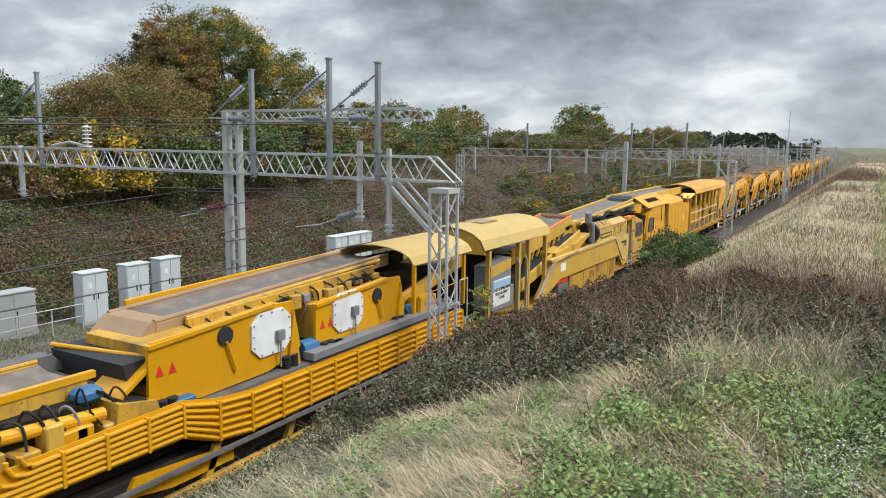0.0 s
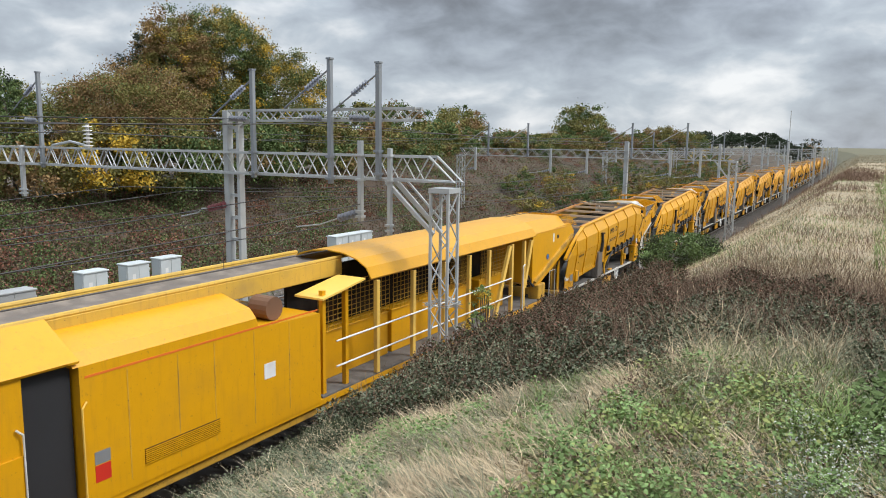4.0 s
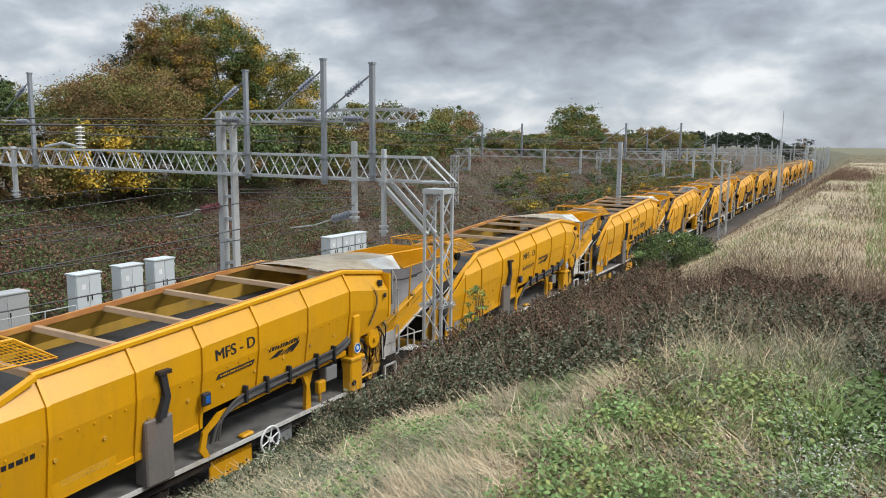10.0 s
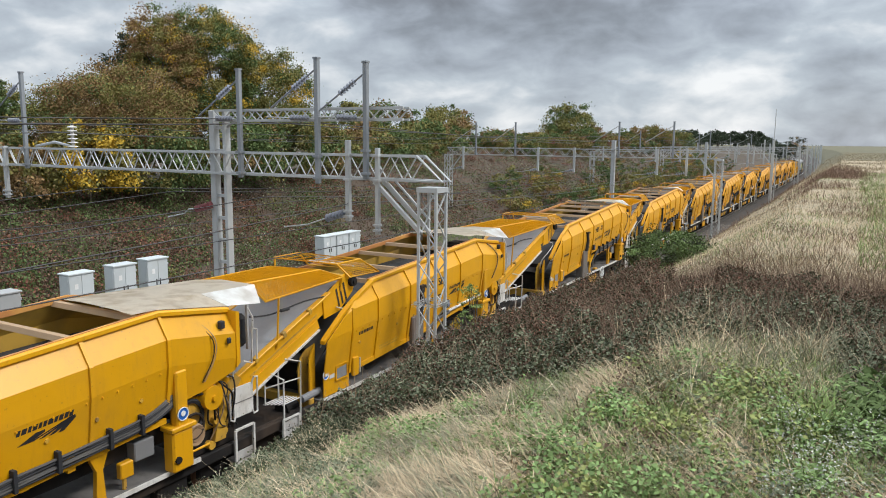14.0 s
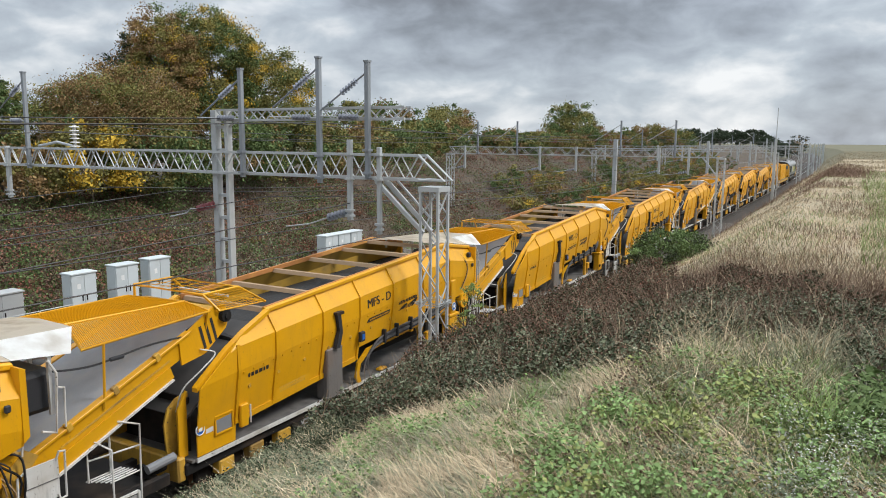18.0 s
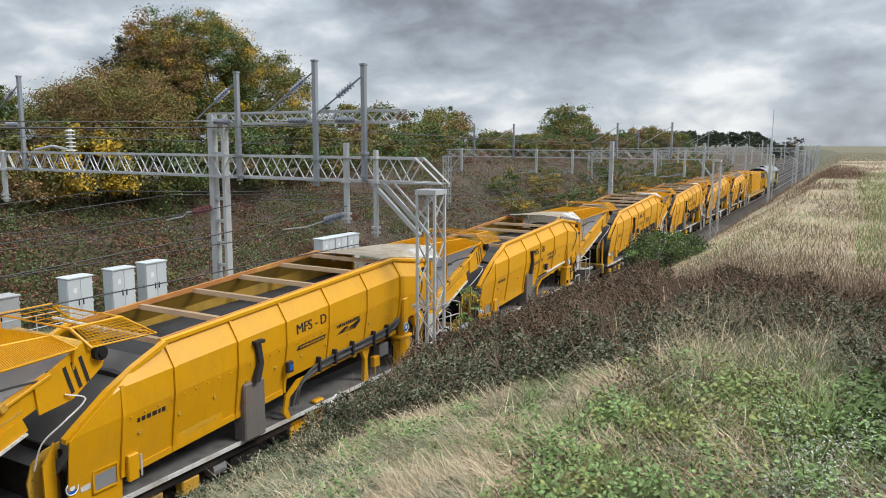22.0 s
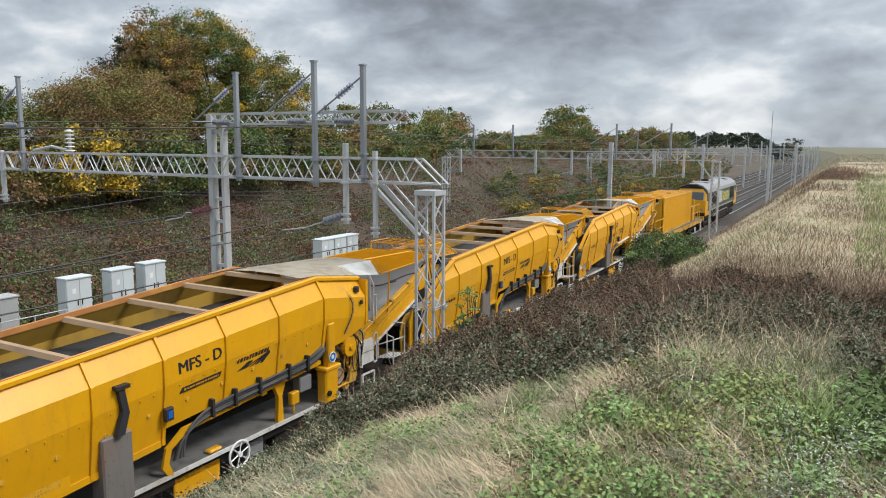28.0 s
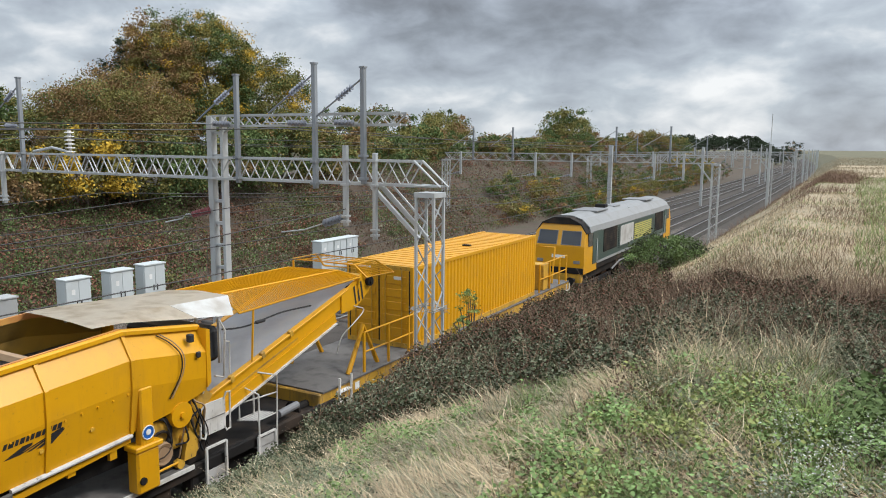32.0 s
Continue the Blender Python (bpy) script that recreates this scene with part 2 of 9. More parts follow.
GREYGRASS = mat("grey_green_old_grass", (0.235, 0.23, 0.15), 0.85, spread=0.35, island=0.6, bump=0, thin=True)
DARKTHATCH = mat("dark_low_thatch", (0.10, 0.075, 0.048), 0.9, spread=0.4, island=0.6, bump=0, thin=True)
YELLOWLEAF = mat("yellow_green_weed_leaf", (0.27, 0.29, 0.1), 0.7, spread=0.3, island=0.6, bump=0, thin=True)
GREENLEAF = mat("green_weed_leaf", (0.19, 0.27, 0.1), 0.7, spread=0.3, island=0.6, bump=0, thin=True)
GRASSGREEN = mat("green_grass_blade", (0.19, 0.25, 0.085), 0.7, spread=0.3, island=0.6, bump=0, thin=True)
BRAMBLE = mat("dark_bramble_leaf", (0.056, 0.064, 0.033), 0.65, spread=0.4, island=0.6, bump=0, thin=True)
BRAMBLEBROWN = mat("brown_withered_bramble", (0.135, 0.085, 0.058), 0.8, spread=0.4, island=0.6, bump=0, thin=True)
# paler copy of the bramble leaf, light painted into the colour
BRAMBLEPALE = mat("painted_light_bramble_tip", (0.19, 0.2, 0.145), 0.75, spread=0.3, island=0.6, bump=0, thin=True)
BRAMBLEGREY = mat("grey_green_bramble_leaf", (0.165, 0.18, 0.112), 0.7, spread=0.3, island=0.6, bump=0, thin=True)
SCRUBBROWN = mat("dark_brown_scrub", (0.125, 0.08, 0.054), 0.85, spread=0.5, island=0.4, bump=0, thin=True)
STEM = mat("dead_stem", (0.16, 0.105, 0.06), 0.85, spread=0.3, island=0.6, bump=0)
BARK = mat("grey_brown_bark", (0.10, 0.075, 0.055), 0.9, spread=0.4, bump=0.5)
LEAFOLIVE = mat("olive_autumn_leaf", (0.2, 0.18, 0.058), 0.7, spread=0.3, island=0.34, bump=0, thin=True)
LEAFBRONZE = mat("bronze_autumn_leaf", (0.245, 0.155, 0.07), 0.7, spread=0.3, island=0.34, bump=0, thin=True)
LEAFGOLD = mat("golden_autumn_leaf", (0.5, 0.33, 0.045), 0.7, spread=0.3, island=0.34, bump=0, thin=True)
LEAFGREEN = mat("dark_green_leaf", (0.105, 0.145, 0.052), 0.7, spread=0.3, island=0.34, bump=0, thin=True)
LEAFFAR = mat("distant_wood_leaf", (0.045, 0.060, 0.035), 0.8, spread=0.3, island=0.34, bump=0, thin=True)
LEAFRUST = mat("rust_red_scrub_leaf", (0.22, 0.1, 0.065), 0.8, spread=0.4, island=0.34, bump=0, thin=True)


# ---- builders ----
def box(bm, x0, x1, y0, y1, z0, z1, bevel=0.0):
    vs = [bm.verts.new((x, y, z)) for x in (x0, x1) for y in (y0, y1) for z in (z0, z1)]
    fs = [(0, 1, 3, 2), (4, 6, 7, 5), (0, 4, 5, 1), (2, 3, 7, 6), (0, 2, 6, 4), (1, 5, 7, 3)]
    made = [bm.faces.new([vs[i] for i in f]) for f in fs]
    if bevel:
        edges = list({e for fc in made for e in fc.edges})
        bmesh.ops.bevel(bm, geom=edges, offset=bevel, segments=1, affect="EDGES")
    return bm


def prism(bm, pts, x0, x1):
    """A plate or solid: an outline of (y, z) pairs drawn out from x0 to x1."""
    a = [bm.verts.new((x0, y, z)) for y, z in pts]
    b = [bm.verts.new((x1, y, z)) for y, z in pts]
    k = len(pts)
    bm.faces.new(a)
    bm.faces.new(b[::-1])
    for i in range(k):
        j = (i + 1) % k
        bm.faces.new((a[j], a[i], b[i], b[j]))
    return bm


def extrude_y(bm, pts, y0, y1):
    """A solid: an outline of (x, z) pairs drawn out from y0 to y1."""
    a = [bm.verts.new((x, y0, z)) for x, z in pts]
    b = [bm.verts.new((x, y1, z)) for x, z in pts]
    k = len(pts)
    bm.faces.new(a)
    bm.faces.new(b[::-1])
    for i in range(k):
        j = (i + 1) % k
        bm.faces.new((a[j], a[i], b[i], b[j]))
    return bm


def bar(bm, p, q, r, sides=6, square=False):
    """A round or square bar from p to q."""
    p, q = Vector(p), Vector(q)
    d = q - p
    if d.length < 1e-6:
        return bm
    rot = d.to_track_quat("Z", "Y").to_matrix()
    n = 4 if square else sides
    off = math.pi / 4 if square else 0
    rr = r * (1.414 if square else 1)
    rings = []
    for base in (p, q):
        rings.append([bm.verts.new(base + rot @ Vector((rr * math.cos(off + 2 * math.pi * i / n), rr * math.sin(off + 2 * math.pi * i / n), 0))) for i in range(n)])
    for i in range(n):
        j = (i + 1) % n
        bm.faces.new((rings[0][i], rings[0][j], rings[1][j], rings[1][i]))
    bm.faces.new(rings[0][::-1])
    bm.faces.new(rings[1])
    return bm


def path(bm, pts, r, sides=6, square=False):
    """One bent tube through the points; closed when the last point is the first."""
    pts = [Vector(p) for p in pts]
    closed = (pts[0] - pts[-1]).length < 1e-6
    if closed:
        pts = pts[:-1]
    n = len(pts)
    off, rr = (math.pi / 4, r * 1.414) if square else (0, r)
    sides = 4 if square else sides
    rings = []
    for i, p in enumerate(pts):
        a = pts[i - 1] if i or closed else None
        b = pts[(i + 1) % n] if i < n - 1 or closed else None
        d = (p - a).normalized() + (b - p).normalized() if a is not None and b is not None else (p - a if b is None else b - p)
        if d.length < 1e-4:
            d = b - p
        d.normalize()
        helper = Vector((1, 0, 0)) if abs(d.x) < 0.9 else Vector((0, 1, 0))
        u = d.cross(helper).normalized()
        v = d.cross(u)
        rings.append([bm.verts.new(p + u * rr * math.cos(off + 2 * math.pi * j / sides) + v * rr * math.sin(off + 2 * math.pi * j / sides)) for j in range(sides)])
    pairs = list(zip(rings, rings[1:])) + ([(rings[-1], rings[0])] if closed else [])
    for ra, rb in pairs:
        for j in range(sides):
            q = (j + 1) % sides
            bm.faces.new((ra[j], ra[q], rb[q], rb[j]))
    if not closed:
        bm.faces.new(rings[0][::-1])
        bm.faces.new(rings[-1])
    return bm


def hose_path(bm, pts, r, n=5):
    """A tube along a smooth curve through the points."""
    p = [Vector(q) for q in pts]
    p = [p[0] * 2 - p[1]] + p + [p[-1] * 2 - p[-2]]
    out = []
    for a, b, c, d in zip(p, p[1:], p[2:], p[3:]):
        for i in range(4):
            t = i / 4
            out.append(0.5 * (2 * b + (c - a) * t + (2 * a - 5 * b + 4 * c - d) * t * t + (3 * b - a - 3 * c + d) * t ** 3))
    return path(bm, out + [p[-2]], r, n)


def disc(bm, c, r, axis="x", depth=0.04, sides=16):
    d = {"x": Vector((depth / 2, 0, 0)), "y": Vector((0, depth / 2, 0)), "z": Vector((0, 0, depth / 2))}[axis]
    return bar(bm, Vector(c) - d, Vector(c) + d, r, sides)


def ring(bm, c, r, tube, axis="x", sides=16):
    pts = []
    for i in range(sides + 1):
        a = 2 * math.pi * i / sides
        u, v = r * math.cos(a), r * math.sin(a)
        pts.append(Vector(c) + (Vector((0, u, v)) if axis == "x" else Vector((u, 0, v)) if axis == "y" else Vector((u, v, 0))))
    return path(bm, pts, tube, 5)


def B():
    return bmesh.new()


def finish(name, bm, material):
    bmesh.ops.recalc_face_normals(bm, faces=bm.faces)
    me = bpy.data.meshes.new(name)
    bm.to_mesh(me)
    bm.free()
    me.materials.append(material)
    return me


def part(name, bm, material, parent, label=""):
    ob = new(name, finish(name, bm, material))
    ob.parent = parent
    if label:
        ob["label"] = label
    return ob


def thing(name, label, category, group="", m=None, kind=""):
    ob = new(name)
    if m is not None:
        ob.matrix_basis = m
    return tagged(ob, label, category, group, kind)


def solo(name, bm, material, label, category="", group="", kind=""):
    return tagged(new(name, finish(name, bm, material)), label, category, group, kind)


def letters(name, text, size, material, parent, m, label=""):
    """Flat lettering from the built-in font, as a thin mesh."""
    cu = bpy.data.curves.new(name, "FONT")
    cu.body, cu.size, cu.extrude, cu.align_x, cu.align_y = text, size, 0.003, "CENTER", "CENTER"
    tmp = new("lettering_tmp", cu)
    bpy.context.view_layer.update()
    me = bpy.data.meshes.new_from_object(tmp.evaluated_get(bpy.context.evaluated_depsgraph_get()))
    bpy.data.objects.remove(tmp)
    bpy.data.curves.remove(cu)
    heavy = bmesh.new()
    for k in (-1, 0, 1):
        heavy.from_mesh(me)
        heavy.verts.ensure_lookup_table()
        for v in heavy.verts[-len(me.vertices):]:
            v.co.x += k * size * 0.022
            v.co.z += k * 0.0006
    heavy.to_mesh(me)
    heavy.free()
    me.materials.clear()
    me.materials.append(material)
    ob = new(name, me)
    ob.parent = parent
    ob.matrix_basis = m
    if label:
        ob["label"] = label
    return ob


def mesh_np(name, verts, faces, material):
    me = bpy.data.meshes.new(name)
    me.vertices.add(len(verts))
    me.vertices.foreach_set("co", np.asarray(verts, np.float32).ravel())
    faces = np.asarray(faces, np.int32)
    k = faces.shape[1]
    me.loops.add(faces.size)
    me.loops.foreach_set("vertex_index", faces.ravel())
    me.polygons.add(len(faces))
    me.polygons.foreach_set("loop_start", np.arange(0, faces.size, k, dtype=np.int32))
    me.polygons.foreach_set("loop_total", np.full(len(faces), k, np.int32))
    me.update(calc_edges=True)
    me.materials.append(material)
    return me


# ---- ground and railway ----
def bend(y):
    """How far the line has swung to the side at y: straight, then a slow curve."""
    return -max(0.0, y - 120.0) ** 2 / 12600.0 if y < 700 else -(580.0 ** 2) / 12600.0 - (y - 700) * 0.092


def swing(y):
    return -2 * max(0.0, y - 120.0) / 12600.0 if y < 700 else -0.092


def ground_z(x, y):
    c = x - bend(y)
    n1 = noise.noise(Vector((x * 0.11, y * 0.11, 0.3)))
    n2 = noise.noise(Vector((x * 0.45, y * 0.45, 7.3)))
    if c > 2.9:
        edge = 2.30 - 0.85 * min(1.0, max(0.0, (y - 21.0) / 9.0))
        z = -0.28 + (edge + 0.28) * (c - 2.9) / 2.0 if c < 4.9 else edge + (4.6 - edge) * min(1.0, (c - 4.9) / 5.2)
        hump = 0.5 * math.exp(-((c - 5.3) / 1.3) ** 2 - ((y - 15.0) / 6.0) ** 2)
        fade = min(1.0, (c - 2.9) / 1.5)
        return z + hump + fade * (0.20 * n1 + 0.07 * n2)
    if c < -16.9:
        t = min(1.0, (-16.9 - c) / 11.0)
        rise = 3.9 + 2.2 * min(1.0, max(0.0, (y - 25) / 60.0))
        fade = min(1.0, (-16.9 - c) / 2.0)
        return -0.28 + rise * (t * 0.7 + 0.3 * t * t * (3 - 2 * t)) + fade * (0.45 * n1 + 0.12 * n2)
    return -0.28 + 0.02 * n2


def ground_sheet():
    xs = np.unique(np.concatenate([np.linspace(-3000, -200, 12), np.linspace(-200, -45, 20), np.linspace(-45, -13, 60), np.linspace(-13, 2.9, 6),
                                   np.linspace(2.9, 18, 64), np.linspace(18, 120, 26), np.linspace(120, 3000, 12)]))
    ys = np.unique(np.concatenate([np.linspace(-3000, -60, 20), np.linspace(-60, 0, 24), np.linspace(0, 70, 130), np.linspace(70, 250, 90),
                                   np.linspace(250, 800, 60), np.linspace(800, 3500, 14)]))
    verts = np.array([(x + bend(y), y, ground_z(x + bend(y), y)) for y in ys for x in xs])
    k = len(xs)
    a = np.arange(len(ys) - 1)[:, None] * k + np.arange(k - 1)[None, :]
    faces = np.stack([a, a + 1, a + k + 1, a + k], -1).reshape(-1, 4)
    me = mesh_np("ground", verts, faces, GROUND)
    me.materials.append(FARBANK)
    me.materials.append(FIELD)
    me.materials.append(BANKTHATCH)
    mid = verts[faces].mean(1)
    cx = mid[:, 0] - np.array([bend(v) for v in mid[:, 1]])
    index = np.where(cx < -12.8, 1, 0)
    index[(cx > 3.2) & (mid[:, 1] > 15)] = 3
    index[(cx > 3.2) & (mid[:, 1] > 170)] = 2
    index[(cx > 30) | (mid[:, 1] > 420) | (cx < -60)] = 2
    me.polygons.foreach_set("material_index", index.astype(np.int32))
    me.polygons.foreach_set("use_smooth", np.ones(len(faces), bool))
    return tagged(new("ground", me), "grassy cutting banks and flat fields beside a railway", kind="structure")


ground_sheet()
TRACKS = [0.0, -3.45, -7.6, -11.05]
YS = list(np.unique(np.concatenate([np.linspace(-330, 60, 40), np.linspace(60, 700, 80)])))


def sweep(bm, outline, x0, ys):
    """Draw an outline of (x, z) pairs along the line of the railway."""
    rows = []
    for y in ys:
        rows.append([bm.verts.new((x0 + x + bend(y), y, z)) for x, z in outline])
    k = len(outline)
    for a, b in zip(rows, rows[1:]):
        for i in range(k):
            j = (i + 1) % k
            bm.faces.new((a[i], a[j], b[j], b[i]))
    bm.faces.new(rows[0])
    bm.faces.new(rows[-1][::-1])
    return bm


bed = solo("ballast", sweep(B(), [(-13.0, -0.27), (-12.6, -0.17), (2.15, -0.17), (2.9, -0.45), (2.9, -0.7), (-13.0, -0.7)], 0.0, YS), BALLAST,
           "grey-brown stone ballast bed under four tracks", kind="structure")
for k, tx in enumerate(TRACKS):
    rt = thing("railway_track", "railway track with concrete sleepers and shiny steel rails", "track", "four parallel tracks", kind="structure")
    for side in (-0.755, 0.755):
        rb = B()
        sweep(rb, [(-0.036, -0.035), (0.036, -0.035), (0.02, -0.06), (0.02, -0.13), (0.07, -0.16), (-0.07, -0.16), (-0.02, -0.13), (-0.02, -0.06)], tx + side, YS)
        rail = part("rail", rb, RAILSIDE, rt, "rusty rail web and foot")
        part("rail_head", sweep(B(), [(-0.036, -0.034), (-0.03, 0.0), (0.03, 0.0), (0.036, -0.034)], tx + side, YS), RAILTOP, rail, "polished running surface")
    # sleepers: uncountable over this length, one joined part
    v, fcs = [], []
    y = 8.0
    while y < 330:
        cx = tx + bend(y)
        h = -0.085
        base = len(v)
        for dx in (-1.25, 1.25):
            for dy in (-0.13, 0.13):
                for dz in (-0.24, h):
                    v.append((cx + dx, y + dy, dz))
        fcs += [[base + i for i in q] for q in ((0, 1, 3, 2), (4, 6, 7, 5), (0, 4, 5, 1), (2, 3, 7, 6), (1, 5, 7, 3))]
        y += 0.65
    sl = new("sleepers", mesh_np("sleepers", v, fcs, SLEEPER))
    sl.parent = rt
    sl["kind"] = "stuff"


# stones of the ballast shoulder near the camera side
def stones(name, n, xa, xb, ya, yb, z0, size, material, label, seed):
    rng = np.random.default_rng(seed)
    base = np.array([(1, 0, -.3), (-.5, .87, -.3), (-.5, -.87, -.3), (.2, .1, .8)])
    tri = np.array([(0, 1, 3), (1, 2, 3), (2, 0, 3)])
    p = np.c_[rng.uniform(xa, xb, n), rng.uniform(ya, yb, n), np.full(n, z0)]
    a = rng.uniform(0, 6.28, n)
    s = size * rng.uniform(0.5, 1.3, n)
    c, sn = np.cos(a), np.sin(a)
    bx = base[None, :, 0] * c[:, None] - base[None, :, 1] * sn[:, None]
    by = base[None, :, 0] * sn[:, None] + base[None, :, 1] * c[:, None]
    v = np.stack([bx, by, np.broadcast_to(base[None, :, 2], bx.shape)], -1) * s[:, None, None] + p[:, None, :]
    f = (np.arange(n)[:, None, None] * 4 + tri[None]).reshape(-1, 3)
    ob = new(name, mesh_np(name, v.reshape(-1, 3), f, material))
    return tagged(ob, label, "stones", kind="stuff")


STONE = mat("ballast_stone", (0.155, 0.135, 0.115), 0.9, spread=0.3, island=0.6, bump=0)
stones("ballast_stones", 16000, -1.9, 2.6, 4, 75, -0.16, 0.045, STONE, "loose grey ballast stones along the near track", 3)
stones("ballast_stones", 9000, -16.4, -12.6, 10, 45, -0.25, 0.05, STONE, "loose grey stones beside the far track", 4)


# ---- overhead line structures ----
def lattice_column(name, parent, cx, cy, z0, z1, wx, wy, r=0.034, step=0.62):
    """A four-legged lattice mast: each leg a part, the lacing one part a face."""
    corners = [(cx - wx, cy - wy), (cx + wx, cy - wy), (cx + wx, cy + wy), (cx - wx, cy + wy)]
    col = part(name, box(B(), cx - wx - .05, cx + wx + .05, cy - wy - .05, cy + wy + .05, z1 - 0.13, z1), GREYSTEEL, parent)
    for x, y in corners:
        part("leg", bar(B(), (x, y, z0), (x, y, z1 - .13), r, square=True), GREYSTEEL, col)
    n = int((z1 - z0) / step)
    for i in range(4):
        (xa, ya), (xb, yb) = corners[i], corners[(i + 1) % 4]
        bm = path(B(), [((xa, ya) if k % 2 else (xb, yb)) + (z0 + (z1 - .13 - z0) * k / n,) for k in range(n + 1)], r * 0.5, square=True)
        part("lacing", bm, GREYSTEEL, col)
    return col


def lattice_boom(name, parent, xa, xb, cy, zb, zt, wy=0.22, r=0.034, bay=0.42):
    """A box boom along x with zig-zag lacing on both faces."""
    boom = part(name, bar(B(), (xa, cy - wy, zb), (xb, cy - wy, zb), r, square=True), GREYSTEEL, parent)
    for y, z in ((cy + wy, zb), (cy - wy, zt), (cy + wy, zt)):
        part("chord", bar(B(), (xa, y, z), (xb, y, z), r, square=True), GREYSTEEL, boom)
    n = max(2, int(abs(xb - xa) / bay))
    for y in (cy - wy, cy + wy):
        bm = path(B(), [(xa + (xb - xa) * k / n, y, zb if k % 2 else zt) for k in range(n + 1)], r * 0.55, square=True)
        part("lacing", bm, GREYSTEEL, boom)
    for z in (zb, zt):
        part("lacing", path(B(), [(xa + (xb - xa) * 2 * k / n, cy - wy if k % 2 else cy + wy, z) for k in range(n // 2 + 1)], r * 0.45, square=True), GREYSTEEL, boom)
    return boom


def insulator(parent, p, q, material=INSUL, r=0.10, sheds=6):
    """A turned rod with sheds between two points."""
    p, q = Vector(p), Vector(q)
    bm = B()
    rot = (q - p).to_track_quat("Z", "Y").to_matrix()
    prof = [(0.0, r * 0.35)]
    for i in range(sheds):
        for u, k in ((0.30, 0.35), (0.36, 1.0), (0.58, 0.9), (0.66, 0.35)):
            prof.append(((i + u) / sheds, r * k))
    prof.append((1.0, r * 0.35))
    rows = [[bm.verts.new(p.lerp(q, u) + rot @ Vector((k * math.cos(a * .628), k * math.sin(a * .628), 0))) for a in range(10)] for u, k in prof]
    for a, b in zip(rows, rows[1:]):
        for i in range(10):
            bm.faces.new((a[i], a[(i + 1) % 10], b[(i + 1) % 10], b[i]))
    bm.faces.new(rows[0][::-1])
    bm.faces.new(rows[-1])
    return part("insulator", bm, material, parent, "ribbed insulator")


def tall_post(parent, x, y, z0, z1, w=0.068):
    po = part("post", box(B(), x - w, x + w, y - w, y + w, z0, z1, 0.012), POSTGREY, parent)
    part("cap", box(B(), x - w - .015, x + w + .015, y - w - .015, y + w + .015, z1, z1 + 0.05), POSTGREY, po)
    for z in (z0 + 0.12, z0 + 0.75):
        part("clamp", box(B(), x - w - .03, x + w + .03, y - w - .06, y + w + .03, z, z + 0.07), POSTGREY, po)
    return po


Y1, K1 = 17.2, 17.2 / 16.26


def sx(x):
    return 12.5 + (x - 12.5) * K1


def sz(z):
    return 7.5 + (z - 7.5) * K1


g1 = thing("overhead_line_gantry", "galvanised lattice portal gantry carrying overhead wires across the tracks", "gantry", "gantries over the tracks")
lattice_column("lattice_mast", g1, 2.55, Y1, -0.3, sz(6.34), 0.27, 0.27)
lattice_boom("boom", g1, -24.0, sx(2.75), Y1, sz(6.50), sz(7.12))
for side in (-0.22, 0.22):
    part("end_frame", path(B(), [(sx(2.75), Y1 + side, sz(7.12)), (sx(3.5), Y1 + side, sz(6.5)), (sx(2.75), Y1 + side, sz(6.5))], 0.04), GREYSTEEL, g1)
    part("brace", bar(B(), (sx(1.45), Y1 + side, sz(6.44)), (2.34, Y1 + side, 5.02), 0.05, square=True), GREYSTEEL, g1)
    part("brace", bar(B(), (sx(1.85), Y1 + side, sz(6.44)), (2.34, Y1 + side, 5.35), 0.025, square=True), GREYSTEEL, g1)
# anti-climb collar of wire spikes
bm = B()
for z in (3.06, 3.12):
    path(bm, [(2.2, Y1 - .35, z), (2.9, Y1 - .35, z), (2.9, Y1 + .35, z), (2.2, Y1 + .35, z), (2.2, Y1 - .35, z)], 0.016, 4)
rr = random.Random(5)
for i in range(70):
    a = rr.uniform(0, 6.28)
    x, y = 2.55 + 0.36 * math.cos(a), Y1 + 0.36 * math.sin(a)
    bar(bm, (x, y, 3.09), (x + 0.16 * math.cos(a) + rr.uniform(-.06, .06), y + 0.16 * math.sin(a), 3.09 + rr.uniform(-.14, .14)), 0.006, 3)
part("anti_climb_guard", bm, GREYSTEEL, g1, "ring of galvanised anti-climb spikes")
# twin-channel mast between the track pairs, with its upper arm
mx = sx(-4.35)
for dx, half in ((-0.22, 0.11), (0.31, 0.06)):
    part("mast_channel", box(B(), mx + dx - half, mx + dx + half, Y1 - .12, Y1 + .12, -0.3, sz(8.36), 0.01), GREYSTEEL, g1, "upright steel channel")
for i in range(12):
    z = -0.1 + i * 0.72
    if z < 8.2:
        part("batten", box(B(), mx - .21, mx + .25, Y1 - .03, Y1 + .05, z, z + 0.10), GREYSTEEL, g1, "batten plate between the channels")
lattice_boom("upper_arm", g1, mx, sx(2.3), Y1, sz(8.05), sz(8.35), wy=0.16, r=0.032, bay=0.34)
part("brace", bar(B(), (mx + .1, Y1, sz(7.75)), (mx + 0.75, Y1, sz(8.05)), 0.03, square=True), GREYSTEEL, g1)
